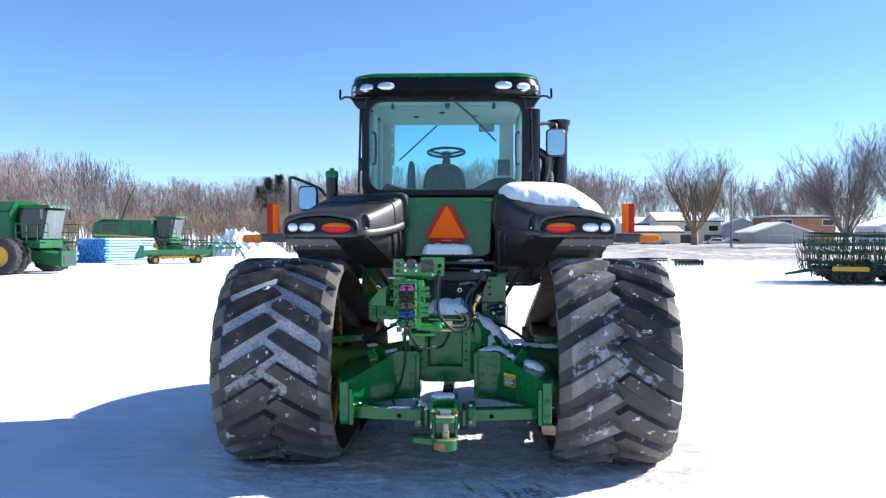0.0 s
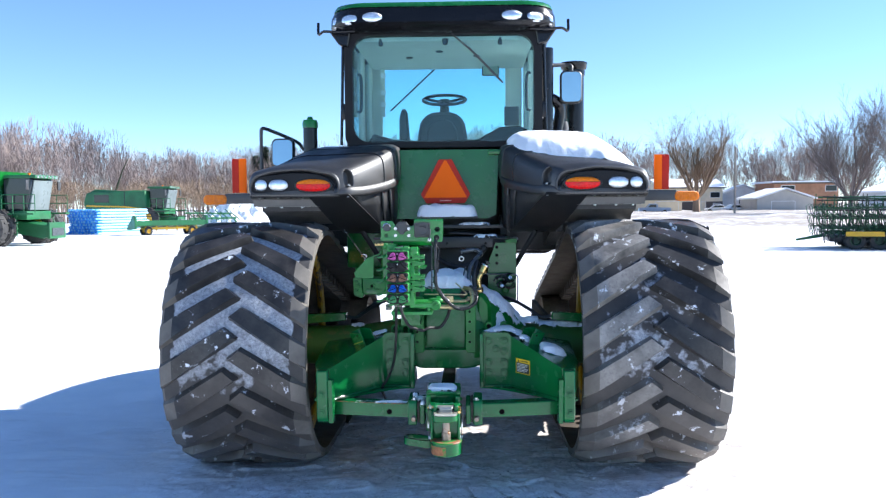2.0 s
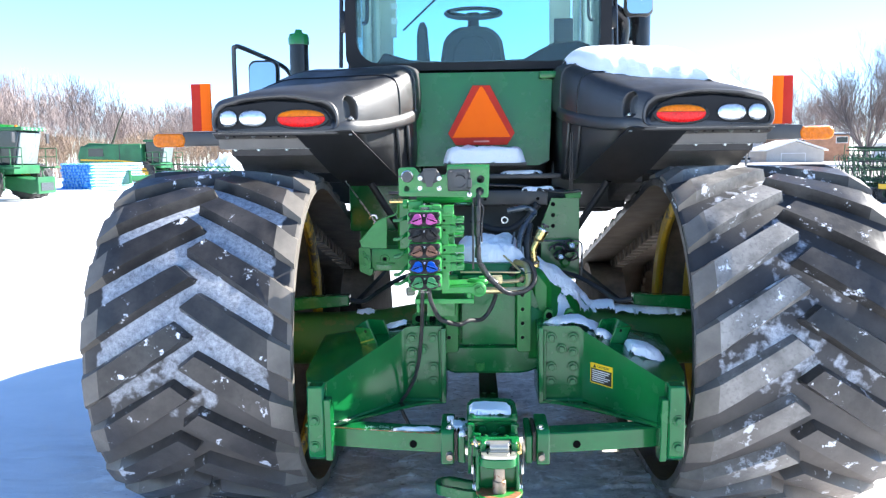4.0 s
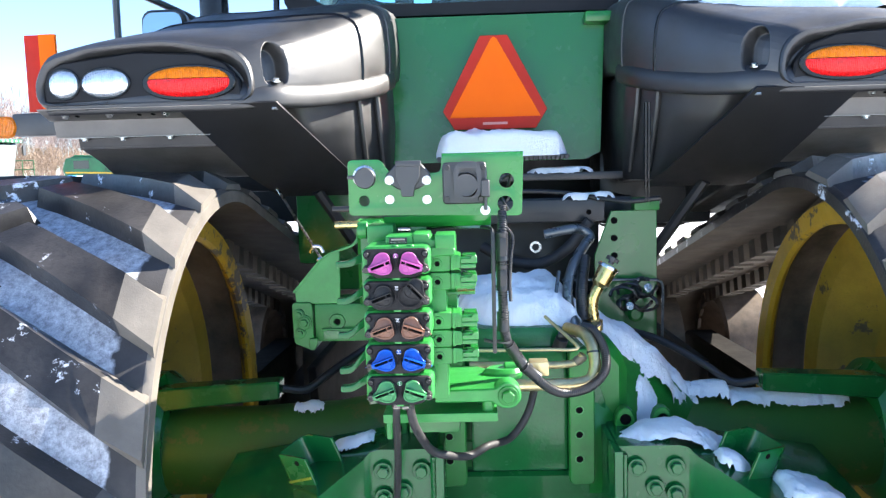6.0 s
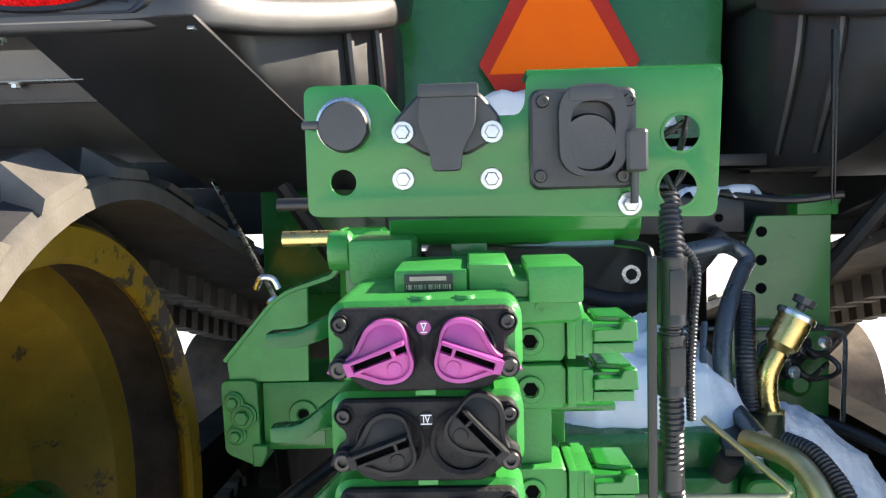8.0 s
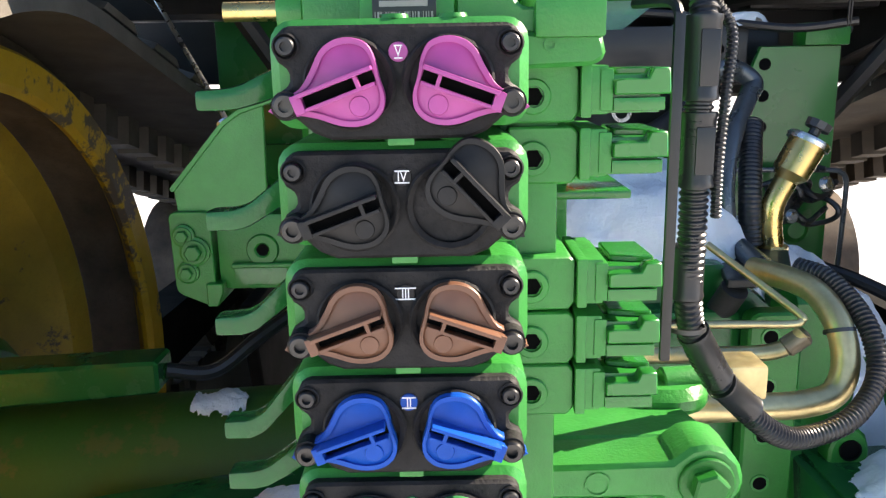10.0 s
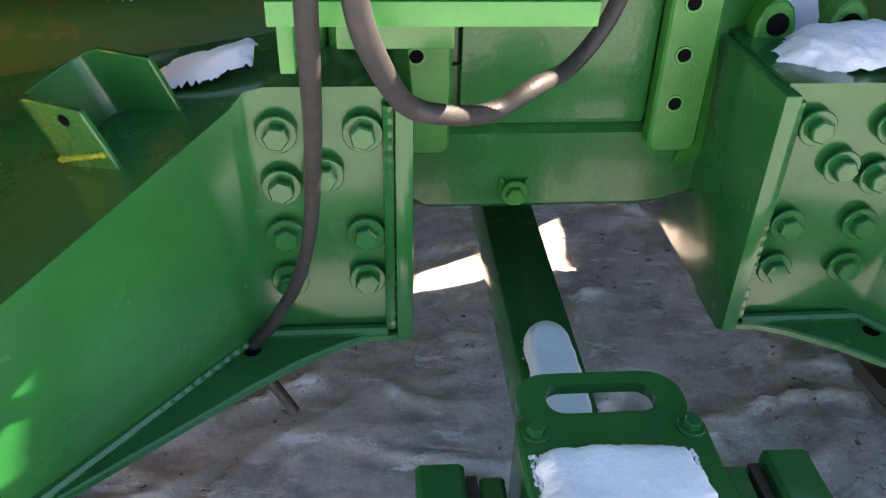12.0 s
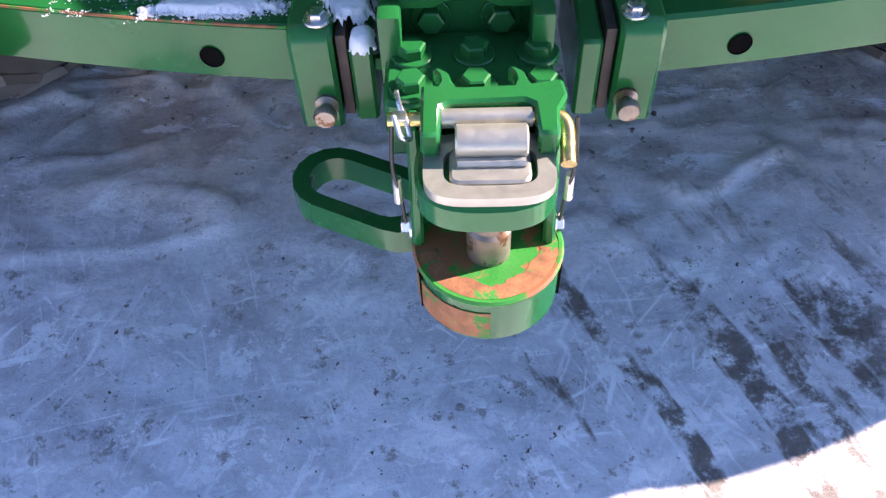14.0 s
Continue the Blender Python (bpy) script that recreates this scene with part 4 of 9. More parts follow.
for x in (-0.39, -0.315):
    eb = P([(x - 0.035, 0.96), (x + 0.035, 0.96), (x + 0.035, 1.06), (x, 1.085), (x - 0.035, 1.06)], "y", 7.16, 7.2, 0.004)
    ear = part("lifting_ear", eb, CAST, housing)
    part("bolt_hole", L([(0, 0), (0.018, 0), (0.018, 0.002), (0.013, 0.002), (0.013, 0)], (x, 7.159, 1.045), (0, -1, 0), 20), HOLE, ear)
part("shoulder", P([(0.21, 0.9), (0.33, 0.9), (0.33, 1.22), (0.27, 1.3), (0.21, 1.3)], "y", 7.22, 7.6, 0.03), CAST, housing)
part("mount_base", B(-0.45, 0.47, 7.2, 7.7, 0.9, 0.985, 0.01), CAST, housing)

# -- hitch frame arms --
for s in (-1, 1):
    arm_bm = bmesh.new()
    plan = [(0.255, 6.985), (0.425, 6.985), (0.449, 6.981), (0.468, 6.968), (0.785, 6.57), (0.875, 6.57), (0.92, 6.75), (0.92, 7.28), (0.255, 7.28)]
    tops = [1.04, 1.04, 1.035, 1.016, 0.865, 0.865, 0.865, 0.93, 1.04]
    bots = [0.65, 0.65, 0.65, 0.65, 0.645, 0.62, 0.62, 0.62, 0.65]
    lo = [arm_bm.verts.new((s * x, y, z)) for (x, y), z in zip(plan, bots)]
    hi = [arm_bm.verts.new((s * x, y, z)) for (x, y), z in zip(plan, tops)]
    arm_bm.faces.new(lo)
    for q in ((0, 1, 8), (1, 2, 8), (2, 3, 8), (3, 7, 8), (3, 4, 6, 7), (4, 5, 6)):
        arm_bm.faces.new([hi[k] for k in q])
    for i in range(9):
        arm_bm.faces.new((lo[i], lo[(i + 1) % 9], hi[(i + 1) % 9], hi[i]))
    bevelled(arm_bm, [e for e in arm_bm.edges if e.calc_face_angle(0) > 0.6], 0.008)
    arm = part("hitch_arm", arm_bm, HITCH_GREEN, TRACTOR, "welded green hitch frame arm", angle=45)
    lip = [(s * x, y) for x, y in ((0.24, 6.972), (0.30, 6.968), (0.34, 6.953), (0.405, 6.915), (0.465, 6.867), (0.53, 6.81), (0.605, 6.745), (0.685, 6.675), (0.80, 6.565), (0.9, 6.6), (0.9, 6.8), (0.24, 7.1))]
    plate_ = part("bottom_plate", P(lip, "z", 0.634, 0.649, 0.003), HITCH_GREEN, arm)
    part("plate_hole", L([(0, 0.0), (0.013, 0.0), (0.013, 0.0008), (0, 0.0008)], (s * 0.474, 6.942, 0.649), (0, 0, 1), 18), HOLE, plate_)
    part("inner_flange", B(min(s * 0.238, s * 0.262), max(s * 0.238, s * 0.262), 6.955, 7.28, 0.645, 1.035, 0.005), HITCH_GREEN, arm)
    for nm, run in (("weld_bead", [(0.275, 6.975, 0.654), (0.466, 6.975, 0.654), (0.62, 6.776, 0.652), (0.775, 6.578, 0.65)]), ("weld_bead", [(0.269, 6.976, 0.66), (0.269, 6.976, 1.02)])):
        part(nm, S([(s * x, y, z) for x, y, z in run], 0.0095, 8, ribs=0.018, depth=0.0007, curve=0), HITCH_GREEN, arm)
    for x, z in ((0.303, 0.982), (0.412, 0.982), (0.355, 0.922), (0.412, 0.905), (0.303, 0.828), (0.412, 0.828), (0.303, 0.752), (0.412, 0.752)):
        bolt(arm, (s * x, 6.974, z), (0, -1, 0), 0.0175, BOLT_HITCH, turn=x * 40 + z * 30)
    # end bracket that holds the swinging drawbar's support
    eb = bmesh.new()
    prism(eb, [(6.505, 0.86), (6.70, 0.87), (6.70, 0.55), (6.64, 0.50), (6.55, 0.495), (6.51, 0.53), (6.505, 0.60)], "x", s * 0.79, s * 0.868, 0.008)
    end = part("end_bracket", eb, HITCH_GREEN, TRACTOR, "upright green end bracket with two bolts")
    part("bracket_rib", P([(6.50, 0.80), (6.56, 0.80), (6.60, 0.66), (6.60, 0.5), (6.52, 0.5)], "x", s * 0.757, s * 0.79, 0.004), HITCH_GREEN, end)
    for z in (0.70, 0.575):
        bolt(end, (s * 0.835, 6.506, z), (0, -1, 0), 0.018, BOLT_HITCH)
    # U-shaped strap on the arm's sloping top
    ub = bmesh.new()
    prism(ub, [(0, -0.115), (0.009, -0.115), (0.009, -0.034), (0.0125, -0.020), (0.021, -0.0115), (0.034, -0.009), (0.096, -0.009), (0.109, -0.0115), (0.1175, -0.020), (0.121, -0.034), (0.121, -0.115), (0.13, -0.115), (0.13, -0.034), (0.125, -0.015), (0.115, -0.005), (0.096, 0), (0.034, 0), (0.015, -0.005), (0.005, -0.015), (0, -0.034)], "z", -0.04, 0.068, 0.002)
    for v in ub.verts:
        if v.co.y < -0.09 and v.co.z > 0.03:
            v.co.z -= 0.026
    lean = pose(-0.695, 6.955, 0.972) @ Matrix.Rotation(radians(-22), 4, "Y") @ Matrix.Rotation(radians(60), 4, "Z")
    bmesh.ops.transform(ub, matrix=lean, verts=ub.verts)
    hole_at, hole_dir = lean @ Vector((-0.0005, -0.08, 0.035)), lean.to_3x3() @ Vector((-1, 0, 0))
    if s > 0:
        for v in ub.verts:
            v.co.x = -v.co.x
        bmesh.ops.reverse_faces(ub, faces=ub.faces[:])
        hole_at.x, hole_dir.x = -hole_at.x, -hole_dir.x
    strap = part("strap_bracket", ub, HITCH_GREEN, arm, "bent green U-shaped strap bracket")
    part("strap_hole", L([(0, 0.0), (0.008, 0.0), (0.008, 0.0006), (0, 0.0006)], hole_at, hole_dir, 16), HOLE, strap)
    part("worn_edge", S([hole_at + lean.to_3x3() @ Vector((0, q, -0.05)) for q in (-0.03, 0.06)], 0.0045, 8, ribs=0.011, depth=0.0015, curve=0), YELLOW_WORN, strap, "chipped yellow-green edge") if s < 0 else None
    # swinging drawbar support bar, slightly bowed
    bb = bmesh.new()
    secs = []
    for q in range(11):
        x = 0.19 + 0.60 * q / 10
        y = 6.524 + 0.096 * (q / 10) ** 1.35
        secs.append([(s * x, y, 0.54), (s * x, y, 0.627), (s * x, y + 0.006, 0.633), (s * x, y + 0.104, 0.633), (s * x, y + 0.108, 0.54)])
    loft(bb, secs)
    bar = part("support_bar", bb, HITCH_GREEN, TRACTOR, "flat green drawbar support bar with a hole")
    part("bar_hole", L([(0, 0.0), (0.017, 0.0), (0.018, 0.0012), (0.0165, 0.002), (0.0165, 0.0006)], (s * 0.38, 6.5425, 0.575), (s * 0.09, -1, 0), 20), HOLE, bar)
    part("rust_line", S([(s * (0.19 + 0.60 * q / 10), 6.526 + 0.096 * (q / 10) ** 1.35, 0.6305) for q in range(11)], 0.0022, 6), RUST, bar, "rusty chipped edge") if s < 0 else None
    # collar and its pins
    cb = P([(6.46, 0.505), (6.46, 0.655), (6.475, 0.672), (6.70, 0.672), (6.70, 0.58), (6.55, 0.505)], "x", s * 0.188, s * 0.248, 0.006)
    coll = part("bar_collar", cb, HITCH_GREEN, TRACTOR, "green clamp collar on the support bar")
    part("wear_plate", B(min(s * 0.172, s * 0.186), max(s * 0.172, s * 0.186), 6.475, 6.69, 0.52, 0.655, 0.002), WEAR, coll, "dark worn steel wear plate with a brown edge")
    part("inner_clamp", P([(6.47, 0.51), (6.47, 0.64), (6.69, 0.655), (6.69, 0.51)], "x", s * 0.138, s * 0.17, 0.005), HITCH_GREEN, coll)
    bolt(coll, (s * 0.207, 6.487, 0.672), (0, 0, 1), 0.0125, BOLT_ZINC, label="zinc bolt head")
    pin = part("retaining_pin", L([(0, 0.0), (0.017, 0), (0.017, 0.007), (0.010, 0.012), (0.010, 0.02), (0.016, 0.024), (0.0165, 0.033), (0.014, 0.037), (0, 0.037)], (s * 0.208, 6.462, 0.553), (0, -1, 0), 18), PIN_STEEL, coll, "worn steel pin head")

# caution decal on the slanting plate
SLANT = math.atan2(6.57 - 6.985, 0.785 - 0.468)
DECAL = Matrix.Translation((0.502, 6.9325, 0.762)) @ Matrix.Rotation(SLANT, 4, "Z")


def on_slant(name, bm, mat, parent, label=""):
    bmesh.ops.transform(bm, matrix=DECAL, verts=bm.verts)
    return part(name, bm, mat, parent, label)


decal = on_slant("warning_decal", B(0, 0.15, -0.0072, -0.006, 0, 0.105), DECAL_Y, TRACTOR, "yellow and black caution decal")
on_slant("decal_field", B(0.006, 0.144, -0.0078, -0.007, 0.006, 0.078), DECAL_K, decal)
for i in range(6):
    on_slant("print_line", B(0.014, 0.014 + (0.118, 0.11, 0.09, 0.12, 0.105, 0.08)[i], -0.0084, -0.0076, 0.066 - 0.0105 * i, 0.0705 - 0.0105 * i), WHITE, decal)
on_slant("warning_triangle", P([(0.02, 0.082), (0.04, 0.082), (0.03, 0.099)], "y", -0.0082, -0.007), DECAL_K, decal)
lettering("CAUTION", DECAL @ Vector((0.088, -0.008, 0.0905)), 0.0175, DECAL_K, decal, Matrix.Rotation(SLANT, 4, "Z") @ Matrix.Rotation(radians(90), 4, "X"))

# -- drawbar: beam, head, cap, clevis, pin and cup --
part("drawbar_beam", B(-0.065, 0.045, 6.72, 9.0, 0.43, 0.55, 0.008), HITCH_GREEN, TRACTOR, "long dark green drawbar beam")
cap_bm = P(round_rect(-0.128, 0.105, 6.475, 6.72, 0.02), "z", 0.705, 0.724, 0.004)
head = part("drawbar_head", B(-0.125, 0.10, 6.50, 6.72, 0.47, 0.704, 0.008), HITCH_GREEN, TRACTOR, "bolted green drawbar head block")
cap = part("cap_plate", cap_bm, HITCH_GREEN, head, "green cap plate with four corner bolts")
for s, x in ((-1, -0.125), (1, 0.10)):
    part("cheek", B(min(x, x - s * 0.03), max(x, x - s * 0.03), 6.44, 6.52, 0.47, 0.704, 0.006), HITCH_GREEN, head)
part("cap_brow", P([(-0.1, 0.704), (-0.1, 0.69), (-0.055, 0.69), (-0.035, 0.70), (0.01, 0.70), (0.03, 0.69), (0.08, 0.69), (0.08, 0.704)], "y", 6.478, 6.5, 0.002), HITCH_GREEN, head)
for x in (-0.105, 0.085):
    for y in (6.495, 6.69):
        bolt(cap, (x, y, 0.724), (0, 0, 1), 0.0115, BOLT_HITCH)
for x in (-0.058, 0.034):
    bolt(head, (x, 6.50, 0.665), (0, -1, 0), 0.0185, BOLT_HITCH)
for y, z in ((6.56, 0.66), (6.49, 0.6), (6.62, 0.6)):
    for s, x in ((-1, -0.125), (1, 0.1)):
        bolt(head, (x, y, z), (s, 0, 0), 0.011)
hb2 = bmesh.new()
ring_prism(hb2, round_rect(-0.118, 0.098, 6.70, 6.80, 0.045, 5), round_rect(-0.08, 0.06, 6.728, 6.778, 0.022, 5), "z", 0.7, 0.716)
part("carry_handle", hb2, HITCH_GREEN, head, "flat green plate with a long slot")
plate_bm = P(round_rect(-0.118, 0.098, 6.352, 6.50, 0.014), "z", 0.585, 0.642, 0.006)
lower = part("tongue_plate", plate_bm, HITCH_GREEN, head, "thick green tongue plate with six bolts")
for x in (-0.083, -0.002, 0.08):
    for y in (6.444, 6.380):
        bolt(lower, (x, y, 0.642), (0, 0, 1), 0.0185, BOLT_HITCH, turn=x * 25 + y)
# upper clevis: a forked bracket that carries the hinge pin
fork = [(-0.068, 6.334), (-0.02, 6.329), (0.05, 6.331), (0.098, 6.340), (0.102, 6.31), (0.090, 6.285), (0.088, 6.246), (0.064, 6.246), (0.062, 6.296), (0.052, 6.303), (-0.034, 6.301), (-0.044, 6.294), (-0.046, 6.246), (-0.068, 6.246)]
clevis = part("clevis", P(fork, "z", 0.655, 0.688, 0.004), HITCH_GREEN, TRACTOR, "green drawbar clevis, rusted at its mouth")
part("clevis_wall", B(-0.07, 0.098, 6.312, 6.345, 0.585, 0.658, 0.005), HITCH_GREEN, clevis)
for x0, x1 in ((-0.067, -0.047), (0.065, 0.087)):
    part("clevis_ear", P([(6.312, 0.60), (6.312, 0.66), (6.248, 0.66), (6.255, 0.60)], "x", x0, x1, 0.003), HITCH_GREEN, clevis)
for x in (-0.040, 0.050):
    part("clevis_prong", P([(x - 0.012, 6.326), (x + 0.016, 6.326), (x + 0.008, 6.342), (x + 0.004, 6.358), (x - 0.006, 6.366), (x - 0.016, 6.365), (x - 0.008, 6.354), (x - 0.006, 6.342)], "z", 0.664, 0.686, 0.003), HITCH_GREEN, clevis)
part("hinge_pin", S([(-0.106, 6.290, 0.672), (0.075, 6.290, 0.672)], 0.0085, 14, curve=0), BRASS, clevis, "yellow-plated hinge pin")
part("pin_bend", S([(0.07, 6.290, 0.672), (0.086, 6.290, 0.672), (0.096, 6.283, 0.669), (0.099, 6.268, 0.664), (0.098, 6.232, 0.652)], 0.0095, 14), BRASS, clevis)
part("hinge_sleeve", L([(0, 0), (0.0115, 0), (0.0115, 0.104), (0, 0.104)], (-0.044, 6.290, 0.672), (1, 0, 0), 18), SILVER, clevis)
part("spring_clip", S([(-0.096, 6.318, 0.69), (-0.092, 6.300, 0.685), (-0.084, 6.280, 0.675), (-0.080, 6.266, 0.665), (-0.090, 6.262, 0.672), (-0.098, 6.282, 0.685)], 0.0032, 8), ZINC, clevis, "bright spring clip")
part("clip_tag", B(-0.1, -0.084, 6.276, 6.292, 0.68, 0.684, 0.001), ZINC, clevis)


def pad(cx, cy, rx, ry, power, n=36):
    return [(cx + rx * math.copysign(abs(math.cos(t)) ** power, math.cos(t)), cy + ry * math.copysign(abs(math.sin(t)) ** power, math.sin(t))) for t in np.linspace(0, math.pi * 2, n, endpoint=False)]


part("latch_plate", ring_prism(bmesh.new(), pad(0.009, 6.234, 0.075, 0.053, 0.55), pad(0.010, 6.231, 0.053, 0.030, 0.5), "z", 0.640, 0.653), SILVER, clevis, "bare silver latch plate")
part("latch_body", P(pad(0.006, 6.246, 0.083, 0.070, 0.75), "z", 0.598, 0.640, 0.005), HITCH_GREEN, clevis)
part("latch_flap", P(round_rect(-0.036, 0.056, 6.206, 6.262, 0.012), "z", 0.640, 0.653, 0.003), SILVER, clevis)
part("latch_roller", L([(0, 0), (0.018, 0), (0.02, 0.002), (0.02, 0.080), (0.018, 0.082), (0, 0.082)], (-0.029, 6.256, 0.667), (1, 0, 0), 28), SILVER, clevis, "silver latch roller")
part("weld_bead", S([(-0.027, 6.234, 0.655), (0.05, 6.234, 0.655)], 0.007, 8, ribs=0.02, depth=0.0004, curve=0), SILVER, clevis, "bright weld bead")
part("clevis_back", B(-0.075, 0.09, 6.31, 6.42, 0.42, 0.585, 0.006), HITCH_GREEN, clevis)
for s, x in ((-1, -0.073), (1, 0.084)):
    part("side_cheek", P([(6.30, 0.40), (6.42, 0.40), (6.42, 0.62), (6.31, 0.64), (6.30, 0.58), (6.27, 0.47)], "x", x, x + s * 0.016, 0.004), HITCH_GREEN, clevis)
part("hitch_pin", L([(0, 0), (0.029, 0), (0.029, 0.05), (0.024, 0.055), (0.024, 0.14), (0, 0.14)], (0.012, 6.262, 0.465), (0, 0, 1), 24), PIN_STEEL, clevis, "worn steel hitch pin")
arc = [(0.012 + 0.098 * math.cos(t), 6.275 + 0.098 * math.sin(t)) for t in np.linspace(math.pi, 2 * math.pi, 17)]
cup = part("clevis_cup", P([(0.11, 6.36)] + [(-0.086, 6.36)] + arc, "z", 0.375, 0.462, 0.005), HITCH_GREEN, clevis, "lower clevis cup, its paint worn to rust")
part("worn_face", P([(0.09, 6.33), (-0.066, 6.33)] + [(0.012 + 0.094 * math.cos(t), 6.275 + 0.094 * math.sin(t)) for t in np.linspace(math.pi, 2 * math.pi, 17)], "z", 0.462, 0.4645), WORN_GREEN, cup, "rusted worn face")
run = np.linspace(math.pi * 1.04, math.pi * 1.96, 40)
outer_ = [(0.012 + 0.0935 * math.cos(t), 6.275 + 0.0935 * math.sin(t)) for t in run]
depths = [0.068 + 0.010 * noise.noise(Vector((t * 2.2, 3, 1))) + 0.006 * noise.noise(Vector((t * 9, 5, 2))) for t in run]
inner_ = [(0.012 + d * math.cos(t), 6.275 + d * math.sin(t)) for t, d in zip(run[::-1], depths[::-1])]
band = bmesh.new()
lo_, hi_ = [band.verts.new((x, y, 0.4652)) for x, y in outer_], [band.verts.new((x, y, 0.4652)) for x, y in inner_[::-1]]
for k in range(39):
    band.faces.new((lo_[k], lo_[k + 1], hi_[k + 1], hi_[k]))
part("rust_band", band, RUST, cup, "bare orange rust worn by the hitch ring")
worn = [(0.012 + 0.0995 * math.cos(t), 6.275 + 0.0995 * math.sin(t)) for t in np.linspace(math.pi * 1.08, 1.5 * math.pi, 9)]
part("worn_rim", P(worn + [(x * 1.0 + (0.012 - x) * 0.03, y + (6.275 - y) * 0.03) for x, y in reversed(worn)], "z", 0.385, 0.44), RUST, cup, "rubbed rusty patch")
part("cup_rim", L([(0.096, 0), (0.1005, 0.002), (0.1015, 0.005), (0.0985, 0.009), (0.094, 0.009)], (0.012, 6.275, 0.456), (0, 0, 1), 40), WORN_GREEN, cup)
for t in (math.pi * 1.13, math.pi * 1.93):
    part("cup_slit", B(0.012 + 0.0985 * math.cos(t) - 0.002, 0.012 + 0.0985 * math.cos(t) + 0.002, 6.275 + 0.0985 * math.sin(t) - 0.003, 6.275 + 0.0985 * math.sin(t) + 0.003, 0.38, 0.45), HOLE, cup)
# chain loop at the side
for s, x in ((-1, -0.09), (1, 0.1)):
    bolt(clevis, (x, 6.305, 0.47), (s, 0, 0), 0.013, BOLT_ZINC, label="zinc nut")
    part("safety_cable", S([(x + s * 0.012, 6.29, 0.67), (x + s * 0.016, 6.285, 0.6), (x + s * 0.01, 6.29, 0.54), (x + s * 0.008, 6.30, 0.48)], 0.0026, 6), STEEL_BLACK, clevis)
    part("cable_ferrule", L([(0, 0), (0.006, 0), (0.006, 0.04), (0, 0.04)], (x + s * 0.013, 6.288, 0.535), (0, 0.1, 1), 10), ZINC, clevis, "crimped cable ferrule")


def stadium(cx, cy, length, r, ang, k=8):
    pts = []
    for c, a0 in ((length / 2, -90), (-length / 2, 90)):
        for i in range(k + 1):
            t = radians(a0 + 180 * i / k)
            pts.append((c + r * math.cos(t), r * math.sin(t)))
    ca, sa = math.cos(ang), math.sin(ang)
    return [(cx + x * ca - y * sa, cy + x * sa + y * ca) for x, y in pts]


loop = ring_prism(bmesh.new(), stadium(-0.160, 6.403, 0.115, 0.062, radians(-26)), stadium(-0.165, 6.406, 0.098, 0.039, radians(-26)), "z", 0.395, 0.44)
part("chain_loop", loop, HITCH_GREEN, TRACTOR, "oval green safety chain loop")

# -- hydraulic coupler stack --
STACK_X, FACE_Y, PITCH, TOP = -0.315, 6.545, 0.0722, 1.661
valve = part("valve_body", B(-0.385, -0.245, 6.66, 6.80, 1.28, 1.655, 0.008), STACK, TRACTOR, "green cast hydraulic valve stack")
CAPS = [("V", CAP_PINK, "pink"), ("IV", CAP_BLACK, "black"), ("III", CAP_BROWN, "brown"), ("II", CAP_BLUE, "blue"), ("I", CAP_GREEN, "green")]


def cap_shape(k=1.0):
    """A drop-shaped lid: a round lobe that runs out in a waisted tail to its hinge, at the lower outer corner."""
    knots = [(-0.047, -0.0145), (-0.0365, -0.0065), (-0.028, -0.002), (-0.0215, 0.008), (-0.016, 0.0185), (-0.008, 0.0245), (0.002, 0.0258), (0.011, 0.0225), (0.0155, 0.014),
             (0.0175, 0.004), (0.0205, -0.0065), (0.0195, -0.015), (0.0135, -0.0215), (0.004, -0.0242), (-0.006, -0.0235), (-0.018, -0.0195), (-0.028, -0.0175), (-0.037, -0.019)]
    ring = smooth_path([(x, 0, z) for x, z in knots + knots[:1]], 3)[:-1]
    return [(0.003 + (p.x - 0.003) * k, p.z * k) for p in ring]


def dust_cap(parent, x, z, s, mat, word, lift):
    hinge = Matrix.Translation((s * 0.0365, 0, -0.0115))
    turn = Matrix.Translation((x, FACE_Y - 0.0115, z)) @ hinge @ Matrix.Rotation(radians(lift) * s, 4, "Y") @ hinge.inverted()

    def place(bm):
        if s > 0:
            mirrored(bm)
        bmesh.ops.transform(bm, matrix=turn, verts=bm.verts)
        return bm
    lid = part("dust_cap", place(P(cap_shape(), "y", -0.004, 0.006, 0.0015)), mat, parent, word + " plastic dust cap", angle=50)
    # a low raised rim, the lid's field sunk inside it
    part("rim", place(ring_prism(bmesh.new(), cap_shape(0.985), cap_shape(0.86), "y", -0.0056, -0.0035)), mat, lid)
    part("boss", place(L([(0, 0), (0.006, 0), (0.0055, 0.0012), (0, 0.0014)], (0.006, -0.004, -0.0125), (0, -1, 0), 18)), mat, lid)
    # two standing ribs with an open slot between them, run from the hinge across the lid
    g = Matrix.Translation((0, 0, -0.0005)) @ Matrix.Rotation(radians(-20), 4, "Y")
    grip = bmesh.new()
    box(grip, -0.029, 0.0165, -0.0165, -0.004, 0.0030, 0.0056, 0.0007, g)
    box(grip, -0.029, 0.0150, -0.0120, -0.004, -0.0056, -0.0034, 0.0007, g)
    box(grip, 0.0045, 0.0068, -0.0125, -0.004, -0.0045, 0.004, 0.0, g)
    box(grip, -0.033, -0.027, -0.0125, -0.004, -0.0056, 0.0056, 0.0007, g)
    part("grip", place(grip), mat, lid)
    slot = bmesh.new()
    box(slot, -0.027, 0.0155, -0.0047, -0.0040, -0.0036, 0.0032, 0.0, g)
    part("grip_slot", place(slot), HOLE, lid)
    return lid


